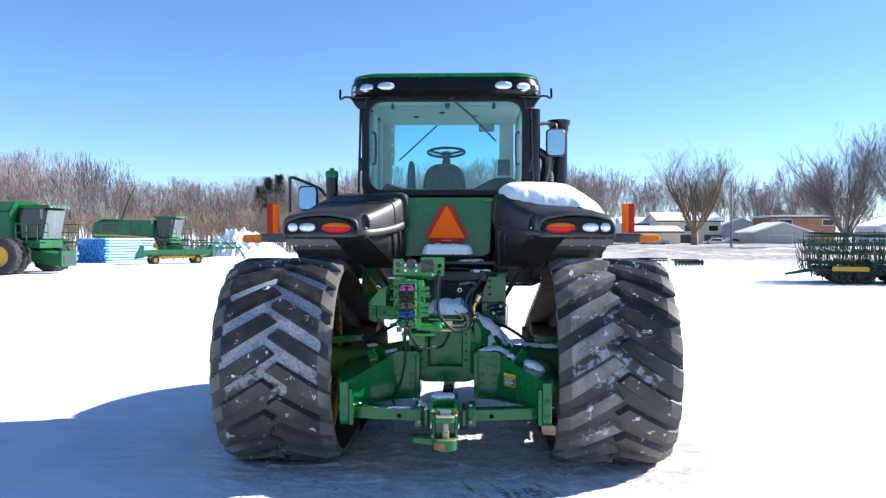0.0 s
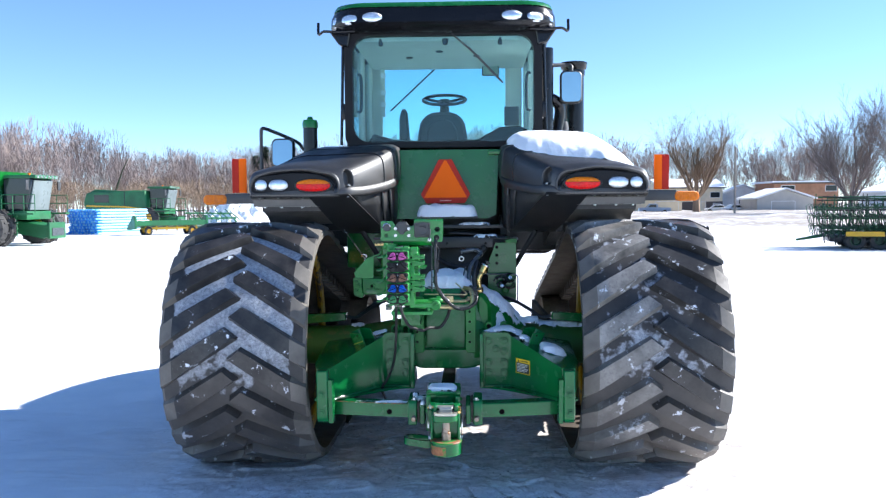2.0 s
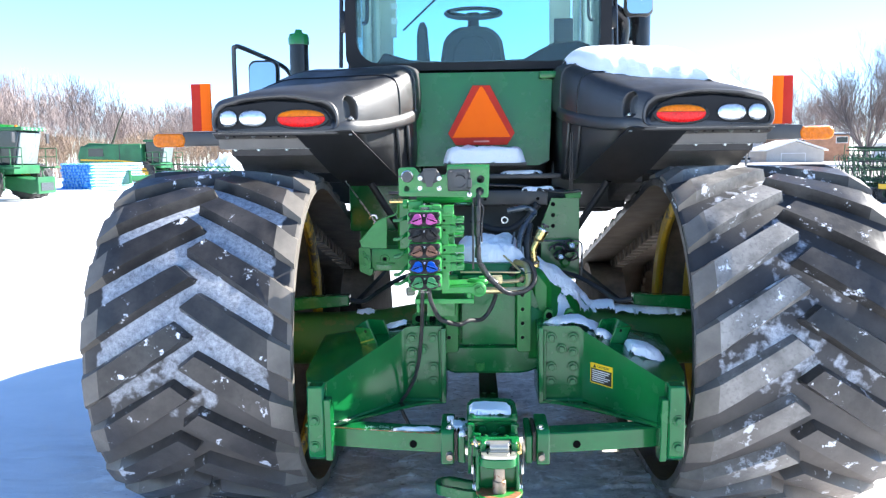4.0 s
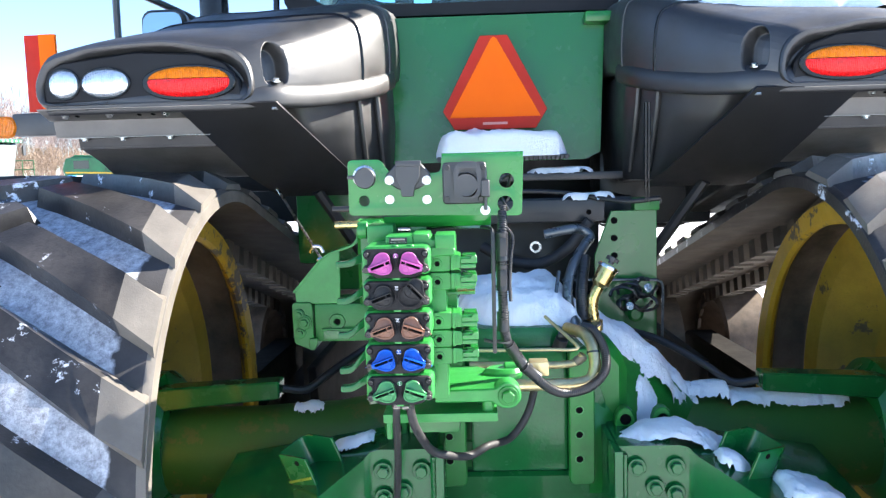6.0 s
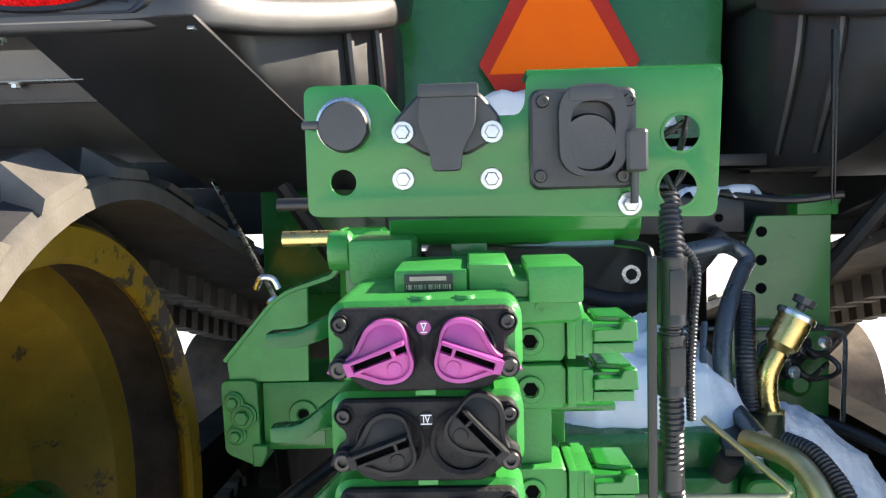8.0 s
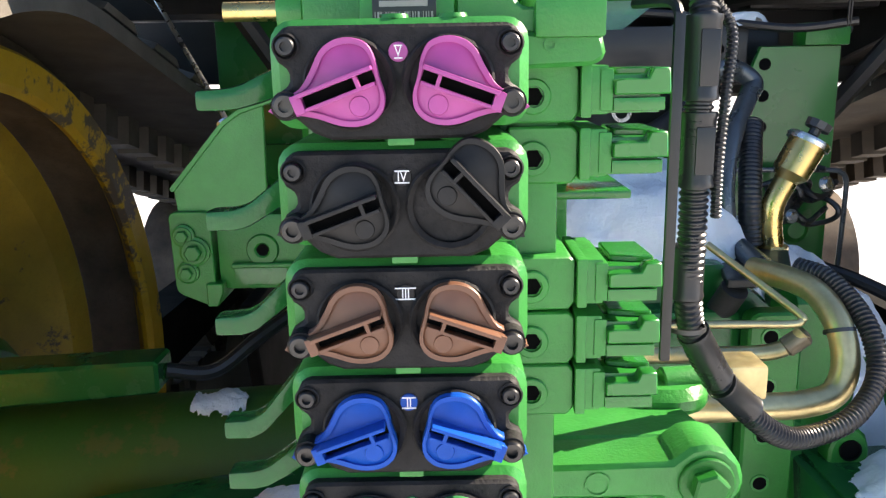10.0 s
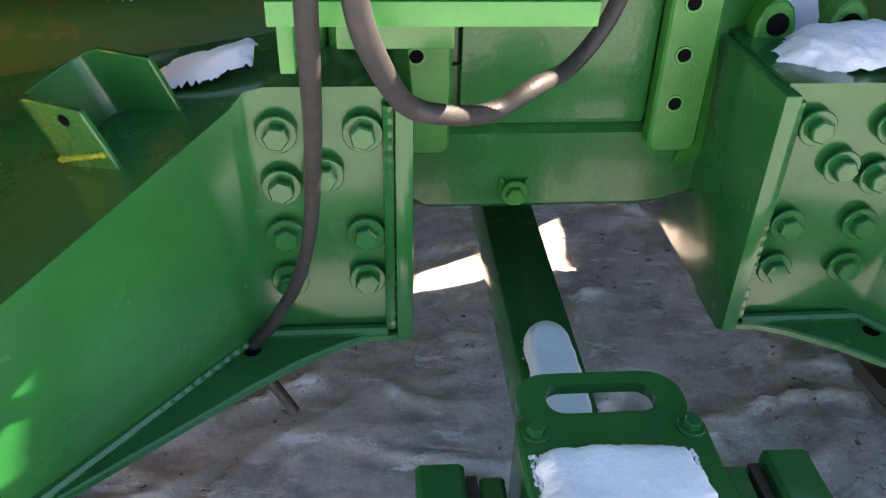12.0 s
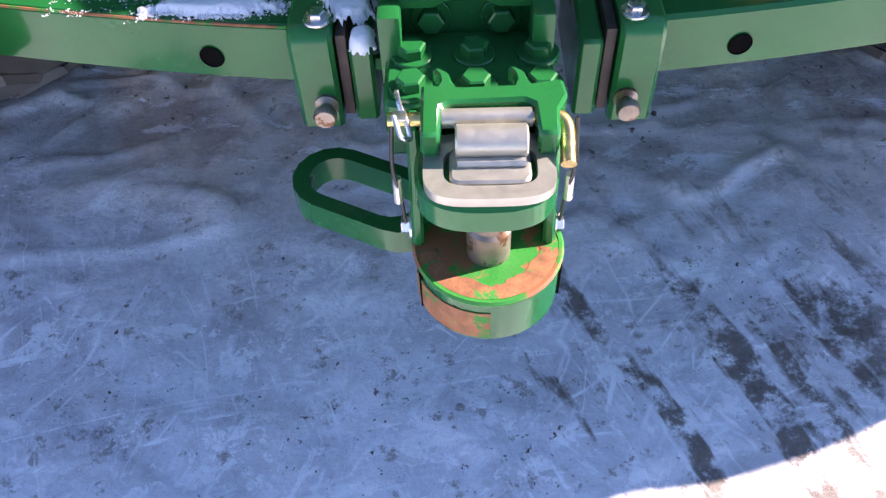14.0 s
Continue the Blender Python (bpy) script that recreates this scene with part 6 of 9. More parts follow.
# -- conduit, tubes, brass filler --
con_pts = [(-0.068, 6.79, 1.735), (-0.068, 6.775, 1.70), (-0.07, 6.76, 1.66), (-0.073, 6.755, 1.58), (-0.071, 6.76, 1.49), (-0.068, 6.77, 1.42), (-0.05, 6.79, 1.365), (-0.01, 6.81, 1.31), (0.05, 6.84, 1.252), (0.10, 6.87, 1.230), (0.165, 6.90, 1.238), (0.211, 6.94, 1.272), (0.216, 6.985, 1.320), (0.198, 7.045, 1.358), (0.172, 7.085, 1.366)]
part("wiring_conduit", S(con_pts, 0.0128, 14, ribs=0.0062, depth=0.0018, curve=10), CONDUIT, TRACTOR, "black corrugated wiring conduit")
thin = [(-0.066, 6.765, 1.69), (-0.045, 6.765, 1.66), (-0.05, 6.755, 1.61), (-0.054, 6.752, 1.55), (-0.052, 6.757, 1.5)]
part("thin_conduit", S(thin, 0.005, 10, ribs=0.004, depth=0.001, curve=8), CONDUIT, TRACTOR)
for a, b in ((1.672, 1.602), (1.592, 1.528), (1.472, 1.424)):
    sl = bmesh.new()
    x = -0.0715
    lathe(sl, [(0, 0), (0.0158, 0), (0.0162, 0.003), (0.0152, 0.006), (0.0152, a - b - 0.006), (0.0162, a - b - 0.003), (0.0158, a - b), (0, a - b)], (x, 6.7575 if b > 1.5 else 6.768, b), (0, 0, 1), 20)
    box(sl, x - 0.006, x + 0.010, 6.7575 - 0.017, 6.7575 - 0.014, b + 0.012, a - 0.012, 0.001) if b > 1.5 else None
    part("splice_sleeve", sl, CONDUIT, TRACTOR, "smooth black snap sleeve")
for a, b in (((-0.058, 6.783, 1.385), (-0.024, 6.803, 1.328)), ((-0.02, 6.805, 1.322), (0.018, 6.824, 1.285))):
    d = Vector(b) - Vector(a)
    part("splice_sleeve", L([(0, 0), (0.0158, 0), (0.0162, 0.003), (0.0152, 0.006), (0.0152, d.length - 0.006), (0.0162, d.length - 0.003), (0, d.length)], a, d, 20), CONDUIT, TRACTOR)
part("flat_strip", B(-0.099, -0.089, 6.745, 6.752, 1.37, 1.675, 0.003), STEEL_BLACK, TRACTOR, "thin black steel strap")
part("strip_top", S([(-0.094, 6.748, 1.67), (-0.098, 6.76, 1.682), (-0.12, 6.80, 1.684)], 0.0045, 8), STEEL_BLACK, TRACTOR)
for z in (1.535, 1.395):
    part("cable_tie", L([(0.0165, 0), (0.018, 0), (0.018, 0.004), (0.0165, 0.004)], (-0.0715, 6.762, z), (0, 0, 1), 18), BLACK, TRACTOR)
part("strap_screw", S([(-0.12, 6.77, 1.4), (-0.095, 6.765, 1.395)], 0.005, 8, ribs=0.003, depth=0.001, curve=0), BLACK, TRACTOR)
part("pressure_tube", S([(-0.16, 6.985, 1.322), (0.05, 6.99, 1.320), (0.128, 6.995, 1.317), (0.143, 6.998, 1.321), (0.138, 7.01, 1.331), (0.066, 7.125, 1.388)], 0.0050, 12, curve=6), TUBE, TRACTOR, "thin plated hydraulic tube")
part("return_tube", S([(-0.16, 7.03, 1.268), (0.06, 7.032, 1.265), (0.118, 7.034, 1.266), (0.148, 7.036, 1.274), (0.163, 7.03, 1.295)], 0.0108, 14, curve=8), TUBE, TRACTOR, "plated hydraulic return tube")
part("tube_joint", L([(0.010, 0), (0.0135, 0.003), (0.0135, 0.03), (0.010, 0.034)], (0.142, 7.036, 1.270), (0.75, -0.1, 0.6), 18), TUBE_DULL, TRACTOR, "dull weld joint of two tubes")
part("suction_tube", S([(0.13, 7.13, 1.352), (0.162, 7.07, 1.351), (0.178, 7.03, 1.342), (0.186, 6.99, 1.315), (0.188, 6.97, 1.275), (0.174, 6.96, 1.243), (0.140, 6.95, 1.234), (0.075, 6.94, 1.234), (-0.14, 6.93, 1.236)], 0.0165, 16, curve=8), TUBE, TRACTOR, "thick plated suction tube")
part("tube_tie", L([(0.017, 0), (0.0188, 0), (0.0188, 0.005), (0.017, 0.005)], (0.186, 6.989, 1.312), (0.05, -0.5, -1), 18), BLACK, TRACTOR)
part("steel_pipe", S([(0.172, 7.33, 1.325), (0.160, 7.34, 1.42), (0.180, 7.38, 1.50), (0.232, 7.465, 1.56), (0.256, 7.50, 1.588), (0.225, 7.50, 1.612), (0.185, 7.48, 1.615), (0.10, 7.48, 1.60)], 0.0165, 16, curve=8), STEEL_GREY, TRACTOR, "grey steel pipe")
part("return_hose", S([(0.208, 7.34, 1.335), (0.205, 7.35, 1.42), (0.220, 7.40, 1.50), (0.226, 7.42, 1.527)], 0.019, 16, ribs=0.007, depth=0.0012, curve=8), CONDUIT, TRACTOR, "thick black corrugated hose")
part("side_pipe", S([(0.118, 7.30, 1.33), (0.120, 7.32, 1.42), (0.135, 7.36, 1.49)], 0.006, 10), STEEL_GREY, TRACTOR)
part("tube_elbow", S([(0.172, 7.33, 1.345), (0.175, 7.27, 1.338), (0.17, 7.17, 1.336)], 0.0165, 14), STEEL_GREY, TRACTOR, "grey pipe elbow above the clamp")
part("tube_clamp", P(rounded([(0.105, 7.15), (0.198, 7.15), (0.262, 7.32), (0.262, 7.37), (0.15, 7.37)], 0.008), "z", 1.318, 1.331, 0.002), STEEL_BLACK, TRACTOR, "black tube clamp")
part("lower_hoses", S([(0.12, 7.16, 1.315), (0.105, 7.2, 1.25), (0.10, 7.24, 1.18)], 0.02, 12), HOSE, TRACTOR, "black hose below the clamp")
bolt(TRACTOR, (0.163, 7.165, 1.331), (0, 0, 1), 0.0085, BOLT_ZINC)
filler = part("filler_tube", S([(0.244, 7.34, 1.325), (0.238, 7.34, 1.37), (0.241, 7.34, 1.405), (0.262, 7.342, 1.447)], 0.0185, 18, curve=8), BRASS, TRACTOR, "yellow-plated oil filler tube")
part("filler_neck", L([(0.0185, -0.014), (0.029, 0.0), (0.030, 0.052), (0.0, 0.052)], (0.264, 7.342, 1.452), (0.5, 0.05, 0.9), 24), BRASS, filler)
part("filler_collar", L([(0, 0), (0.035, 0), (0.0355, 0.007), (0.033, 0.011), (0, 0.011)], (0.288, 7.344, 1.497), (0.5, 0.05, 0.9), 28), ZINC, filler)
part("filler_plug", L([(0, 0), (0.009, 0), (0.009, 0.010), (0.02, 0.010), (0.021, 0.022), (0, 0.024)], (0.297, 7.345, 1.512), (0.5, 0.05, 0.9), 10), BLACK, filler)
part("filler_nut", L([(0, 0), (0.026, 0), (0.026, 0.034), (0.022, 0.037), (0, 0.037)], (0.245, 7.34, 1.298), (0, 0, 1), 6), BRASS, filler)
part("sense_line", S([(0.19, 7.76, 1.402), (0.50, 7.745, 1.398), (0.545, 7.745, 1.392), (0.558, 7.745, 1.375), (0.56, 7.745, 1.33), (0.557, 7.745, 1.17)], 0.0055, 10, curve=5), STEEL_GREY, TRACTOR, "thin steel sense line")
rng = random.Random(4)
for i in range(9):
    c = Vector((0.455 + rng.uniform(-0.05, 0.05), 7.73, 1.345 + rng.uniform(-0.04, 0.04)))
    r = rng.uniform(0.022, 0.05)
    a0 = rng.uniform(0, 6)
    part("cable", S([c + Vector((r * math.cos(a0 + 0.5 * k), 0.02 * math.sin(k), r * 0.8 * math.sin(a0 + 0.5 * k))) for k in range(10)], 0.006, 6), BLACK, TRACTOR)
part("valve_knuckle", L([(0, 0), (0.03, 0), (0.03, 0.04), (0.018, 0.05), (0, 0.05)], (0.46, 7.79, 1.27), (0, -1, 0), 18), CAST, TRACTOR)
for x, z, r in ((0.495, 1.375, 0.011), (0.429, 1.309, 0.010)):
    bolt(TRACTOR, (x, 7.70, z), (0.2, -1, 0.2), r, BOLT_ZINC)
# hoses that hang from the couplers
part("drain_hose", S([(-0.325, 6.585, 1.31), (-0.331, 6.60, 1.265), (-0.337, 6.66, 1.186), (-0.348, 6.76, 1.068), (-0.368, 6.86, 0.908), (-0.397, 6.915, 0.79), (-0.440, 6.94, 0.70), (-0.472, 6.952, 0.65), (-0.468, 6.96, 0.60), (-0.425, 6.955, 0.51)], 0.009, 12, curve=8), HOSE, TRACTOR, "thin black drain hose")
part("hose_clamp", L([(0.0112, 0), (0.0135, 0), (0.0135, 0.012), (0.0112, 0.012)], (-0.327, 6.590, 1.285), (0, 0, 1), 20), FLANGE, TRACTOR, "slotted zinc hose clamp")
part("clamp_screw", L([(0, 0), (0.006, 0), (0.006, 0.016), (0, 0.016)], (-0.313, 6.578, 1.288), (1, -0.2, 0.2), 12), FLANGE, TRACTOR)
for k in range(9):
    a = math.pi * (1.12 + 0.095 * k)
    part("clamp_slot", B(-0.0006, 0.0006, -0.0004, 0.0004, 0.003, 0.009, 0.0, Matrix.Translation((-0.327 + 0.0136 * math.cos(a), 6.590 + 0.0136 * math.sin(a), 1.285)) @ Matrix.Rotation(a + math.pi / 2, 4, "Z")), HOLE, TRACTOR)
part("coupler_hose", S([(-0.30, 6.60, 1.31), (-0.297, 6.61, 1.262), (-0.286, 6.63, 1.215), (-0.258, 6.71, 1.138), (-0.22, 6.735, 1.115), (-0.165, 6.80, 1.088), (-0.117, 6.83, 1.102), (-0.050, 6.93, 1.09), (0.0, 6.96, 1.15), (0.03, 7.0, 1.24)], 0.0105, 12, curve=8), HOSE, TRACTOR, "black hose looping under the link arm")
for i, (x, y, z) in enumerate(((-0.385, 6.80, 1.255), (-0.39, 6.86, 1.31))):
    part("white_fitting", L([(0, 0), (0.022, 0), (0.022, 0.035), (0, 0.035)], (x, y, z), (-1, -0.4, 0), 8), SILVER, TRACTOR)

# -- moulded black rear fenders with lamp clusters --
FENDER = [  # y, inner a, outer a, bottom inner, bottom outer, top at inner shoulder, top middle, top outer
    (7.362, 0.825, 1.53, 2.062, 2.062, 2.236, 2.252, 2.205),
    (7.40, 0.755, 1.545, 2.058, 2.055, 2.262, 2.276, 2.225),
    (7.50, 0.675, 1.55, 2.062, 2.055, 2.300, 2.308, 2.24),
    (7.64, 0.575, 1.555, 2.085, 2.06, 2.355, 2.345, 2.24),
    (7.80, 0.478, 1.555, 2.12, 2.07, 2.425, 2.40, 2.26),
    (7.95, 0.432, 1.55, 2.16, 2.08, 2.47, 2.445, 2.28),
    (8.30, 0.42, 1.50, 2.19, 2.10, 2.505, 2.485, 2.31),
    (8.80, 0.46, 1.42, 2.19, 2.12, 2.50, 2.49, 2.33),
]


def oval(cx, cz, rx, rz, k=28, power=2.0):
    out = []
    for i in range(k):
        t = 2 * math.pi * i / k
        c, s_ = math.cos(t), math.sin(t)
        out.append((cx + rx * math.copysign(abs(c) ** (2 / power), c), cz + rz * math.copysign(abs(s_) ** (2 / power), s_)))
    return out


def dome(name, cx, y, cz, rx, rz, depth, mat, parent, label, half=0):
    """A lens bulging backwards (towards -y); half: 1 the upper half alone, -1 the lower."""
    bm = bmesh.new()
    secs = []
    for q in range(5):
        t = q / 4 * math.pi / 2
        k = math.cos(t) if q < 4 else 0.02
        pts = oval(cx, cz, rx * k, rz * k, 32, 2.3)
        if half:
            cut = cz + 0.2 * rz
            pts = [(x, max(z, cut + 0.001) if half > 0 else min(z, cut - 0.001)) for x, z in pts]
        secs.append([(x, y - depth * math.sin(t), z) for x, z in pts])
    loft(bm, secs)
    bmesh.ops.remove_doubles(bm, verts=bm.verts, dist=0.0002)
    return part(name, bm, mat, parent, label, angle=50)


def glide(rows, ys):
    """Rows of numbers keyed by their first, carried smoothly (Catmull-Rom) to the given keys."""
    out = []
    for y in ys:
        k = max(0, min(len(rows) - 2, sum(r[0] <= y for r in rows) - 1))
        p1, p2 = rows[k], rows[k + 1]
        p0, p3 = rows[max(0, k - 1)], rows[min(len(rows) - 1, k + 2)]
        t = (y - p1[0]) / (p2[0] - p1[0])
        vals = [y]
        for c in range(1, len(p1)):
            d1 = (p2[c] - p0[c]) / max(1e-6, p2[0] - p0[0]) * (p2[0] - p1[0])
            d2 = (p3[c] - p1[c]) / max(1e-6, p3[0] - p1[0]) * (p2[0] - p1[0])
            vals.append((2 * t ** 3 - 3 * t * t + 1) * p1[c] + (t ** 3 - 2 * t * t + t) * d1 + (3 * t * t - 2 * t ** 3) * p2[c] + (t ** 3 - t * t) * d2)
        out.append(tuple(vals))
    return out


FENDER = glide(FENDER, [7.362, 7.372, 7.385, 7.40, 7.425, 7.46, 7.50, 7.545, 7.59, 7.64, 7.69, 7.745, 7.80, 7.85, 7.90, 7.95, 8.05, 8.18, 8.30, 8.46, 8.63, 8.80])


for s in (-1, 1):
    bm = bmesh.new()
    secs = []
    # the rear edge: a rolled brow round a recess that holds the lamps
    y, ai, ao, zi, zo, ti, tm, to = FENDER[0]
    rim = [(0.036, y + 0.02), (0.020, y - 0.010), (0.014, y - 0.018), (0.005, y - 0.019), (0.0, y - 0.011)]
    rows = [(yy, ai + d, ao - d, zi + d * 0.4, zo + d * 0.4, ti - d, tm - d, to - d) for d, yy in rim] + FENDER
    for y, ai, ao, zi, zo, ti, tm, to in rows:
        am = ai + (ao - ai) * 0.55
        ring = [(ai + 0.03, zi), (ai + 0.005, zi + 0.02), (ai, (zi + ti) / 2 - 0.02), (ai + 0.015, ti - 0.05), (ai + 0.06, ti - 0.012), (ai + 0.14, ti), (am - 0.1, tm + 0.006), (am + 0.12, tm - 0.006),
                (ao - 0.12, to + 0.025), (ao - 0.04, to), (ao - 0.008, to - 0.05), (ao, (zo + to) / 2 - 0.02), (ao - 0.01, zo + 0.01), (ao - 0.05, zo)]
        secs.append([(s * a, y, z) for a, z in [(p.x, p.z) for p in smooth_path([(a, 0, z) for a, z in ring], 3)]])
    loft(bm, secs)
    # hand scoop: an arched hollow pressed into the shoulder
    axis, mid = Vector((-s * 0.78, -0.62, 0.08)).normalized(), Vector((s * 0.752, 7.392, 2.185))
    side_dir = axis.cross(Vector((0, 0, 1))).normalized()
    up_dir = side_dir.cross(axis).normalized()
    for cuts, reach in ((3, 0.13), (3, 0.105)):
        near = [e for e in bm.edges if all((v.co - mid).length < reach for v in e.verts)]
        bmesh.ops.subdivide_edges(bm, edges=near, cuts=cuts, use_grid_fill=True)
    for v in bm.verts:
        d = v.co - mid
        if d.length < 0.12 and abs(d.dot(axis)) < 0.06:
            a, w = d.dot(side_dir) / 0.040, d.dot(up_dir)
            e = math.hypot(a, w / 0.068) if w > 0 else (a ** 4 + (w / 0.066) ** 4) ** 0.25
            f = max(0.0, min(1.0, (1.1 - e) / 0.35))
            v.co -= axis * 0.055 * f * f * (3 - 2 * f)
    fender = part("rear_fender", bm, BLACK, TRACTOR, "moulded black plastic rear fender", angle=50)
    # seam lines and the rounded lip along the lower edge of the lid
    for yy in (7.72, 7.9):
        k = next(i for i in range(len(FENDER) - 1) if FENDER[i + 1][0] > yy)
        f = (yy - FENDER[k][0]) / (FENDER[k + 1][0] - FENDER[k][0])
        k += len(rim)
        line = [Vector(secs[k][j]).lerp(Vector(secs[k + 1][j]), f) for j in range(3, len(secs[0]) // 2 + 4)]
        part("panel_seam", sweep(bmesh.new(), line, 0.0045 if yy > 7.8 else 0.006, 6), GLOSS if yy < 7.8 else BLACK, fender)
    lip = [(s * 1.5, 7.36, 2.055), (s * 1.2, 7.352, 2.055), (s * 0.9, 7.352, 2.055), (s * 0.82, 7.362, 2.058), (s * 0.745, 7.40, 2.062), (s * 0.665, 7.50, 2.068), (s * 0.565, 7.64, 2.09), (s * 0.468, 7.80, 2.126), (s * 0.430, 7.94, 2.162)]
    lip_path = smooth_path(lip, 6)
    lip_secs = []
    for q, p in enumerate(lip_path):
        d = (lip_path[min(q + 1, len(lip_path) - 1)] - lip_path[max(q - 1, 0)]).normalized()
        out = Vector((-s * d.y, s * d.x, 0)).normalized() * (-1 if s > 0 else -1)
        out = out if out.y <= 0.2 else -out
        lip_secs.append([p + out * o + Vector((0, 0, h)) for o, h in ((-0.03, -0.020), (-0.004, -0.021), (0.003, -0.016), (0.006, -0.006), (0.006, 0.02), (0.003, 0.036), (-0.006, 0.05), (-0.03, 0.07))])
    part("fender_lip", loft(bmesh.new(), lip_secs), BLACK, fender, angle=70)
    # brow and glossy lamp panel
    panel_pts = [(s * a, z) for a, z in ((1.50, 2.07), (1.505, 2.13), (1.49, 2.175), (1.44, 2.198), (1.2, 2.226), (1.0, 2.215), (0.915, 2.185), (0.87, 2.13), (0.862, 2.07))]
    lamp_panel = part("lamp_panel", P(panel_pts, "y", 7.348, 7.39, 0.006), FRAME_BLACK, fender, "black lamp panel")
    cx = s * 1.03
    part("lens_bezel", P(oval(cx, 2.124, 0.150, 0.056, 32, 2.3), "y", 7.338, 7.35, 0.003), GLOSS, lamp_panel)
    dome("tail_lens", cx, 7.338, 2.126, 0.132, 0.047, 0.02, RED_LENS, lamp_panel, "red tail lamp lens", -1)
    dome("turn_lens", cx, 7.338, 2.126, 0.132, 0.047, 0.02, AMBER_LENS, lamp_panel, "amber turn lamp lens", 1)
    for a, rx, rz in ((1.30, 0.074, 0.043), (1.435, 0.046, 0.043)):
        part("lamp_bezel", P(oval(s * a, 2.13, rx + 0.008, rz + 0.008, 28), "y", 7.342, 7.35, 0.002), GLOSS, lamp_panel)
        dome("work_lamp", s * a, 7.342, 2.13, rx, rz, 0.014, LAMP, lamp_panel, "clear work lamp")
        bolt(lamp_panel, (s * a, 7.346, 2.068), (0, -1, 0), 0.005, SCREW_DARK, "screw")
    # scoop with a bolt in the shoulder
    bolt(fender, (s * 0.765, 7.40, 2.125), (-s * 0.2, -0.3, 1), 0.010, BOLT_ZINC)
    # steel shelf under the lamps, lower shield, diagonal support plate
    shelf = part("lamp_shelf", P([(7.344, 2.054), (7.344, 2.050), (7.420, 2.020), (7.428, 2.020), (7.428, 2.054)], "x", s * 0.9, s * 1.53, 0.0015), FLANGE, fender, "satin steel shelf with screws")
    for a in (1.455, 1.31, 1.125):
        bolt(shelf, (s * a, 7.382, 2.034), (0, -0.37, -0.93), 0.009, BOLT_ZINC)
    for a in (1.42, 1.215, 1.17):
        part("slot_hole", L([(0, 0), (0.008, 0), (0.008, 0.0006), (0, 0.0006)], (s * a, 7.390, 2.0316), (0, -0.37, -0.93), 14), HOLE, shelf)
    part("shelf_skirt", P([(7.424, 2.03), (7.440, 1.966), (7.446, 1.966), (7.432, 2.03)], "x", s * 0.92, s * 1.52, 0.001), SHELF, fender, "dark grey skirt under the lamp shelf")
    part("skirt_edge", P([(7.434, 1.966), (7.434, 1.9625), (7.475, 1.9625), (7.475, 1.966)], "x", s * 1.0, s * 1.49, 0.0006), FLANGE, fender)
    part("shield_web", P([(7.466, 1.975), (7.476, 1.925), (7.484, 1.925), (7.474, 1.975)], "x", s * 0.945, s * 1.46, 0.001), STEEL_BLACK, fender)
    for a in (1.43, 1.30, 1.14):
        bolt(shelf, (s * a, 7.452, 1.9625), (0, 0, -1), 0.009, BOLT_ZINC)
    shield = bmesh.new()
    loft(shield, [[(s * 1.46, 7.474, 1.932), (s * 0.92, 7.474, 1.932), (s * 0.92, 7.482, 1.938), (s * 1.46, 7.482, 1.938)], [(s * 1.45, 7.60, 1.885), (s * 0.86, 7.60, 1.885), (s * 0.86, 7.60, 1.892), (s * 1.45, 7.60, 1.892)],
                  [(s * 1.47, 7.74, 1.842), (s * 0.78, 7.74, 1.838), (s * 0.78, 7.74, 1.845), (s * 1.47, 7.74, 1.849)], [(s * 1.46, 7.86, 1.822), (s * 0.70, 7.86, 1.815), (s * 0.70, 7.86, 1.822), (s * 1.46, 7.86, 1.829)]])
    part("lower_shield", shield, SHELF, fender, "smooth grey under-fender shield")
    diag = bmesh.new()
    loft(diag, [[(s * 1.08, 7.345, 2.05), (s * 0.755, 7.345, 2.055), (s * 0.755, 7.357, 2.06), (s * 1.08, 7.357, 2.06)],
                [(s * 0.915, 7.59, 1.815), (s * 0.545, 7.60, 1.81), (s * 0.545, 7.614, 1.81), (s * 0.915, 7.604, 1.815)],
                [(s * 0.86, 7.76, 1.745), (s * 0.50, 7.78, 1.745), (s * 0.50, 7.795, 1.74), (s * 0.86, 7.775, 1.74)]])
    part("support_plate", diag, STEEL_BLACK, fender, "flat black diagonal support plate")
    bolt(fender, (s * 0.765, 7.372, 2.045), (0, -0.3, -1), 0.012, BOLT_ZINC)
    part("support_strut", S([(s * 0.71, 7.74, 1.76), (s * 0.46, 8.0, 1.30)], 0.022, 8, curve=0), STEEL_BLACK, fender)
    # tool box under the lid, inner side
    boxbm = bmesh.new()
    loft(boxbm, [[(s * 0.455, 7.90, 2.18), (s * 0.60, 7.66, 2.15), (s * 0.72, 7.50, 2.10), (s * 0.95, 7.48, 2.10), (s * 1.0, 8.7, 2.15), (s * 0.455, 8.75, 2.18)],
                 [(s * 0.45, 7.92, 2.0), (s * 0.58, 7.70, 1.99), (s * 0.70, 7.56, 1.97), (s * 0.95, 7.56, 1.97), (s * 1.0, 8.7, 2.0), (s * 0.45, 8.75, 2.0)],
                 [(s * 0.465, 8.0, 1.76), (s * 0.55, 7.86, 1.76), (s * 0.66, 7.80, 1.76), (s * 0.9, 7.80, 1.76), (s * 0.95, 8.7, 1.78), (s * 0.465, 8.75, 1.76)]])
    bevelled(boxbm, boxbm.edges[:], 0.025, 2)
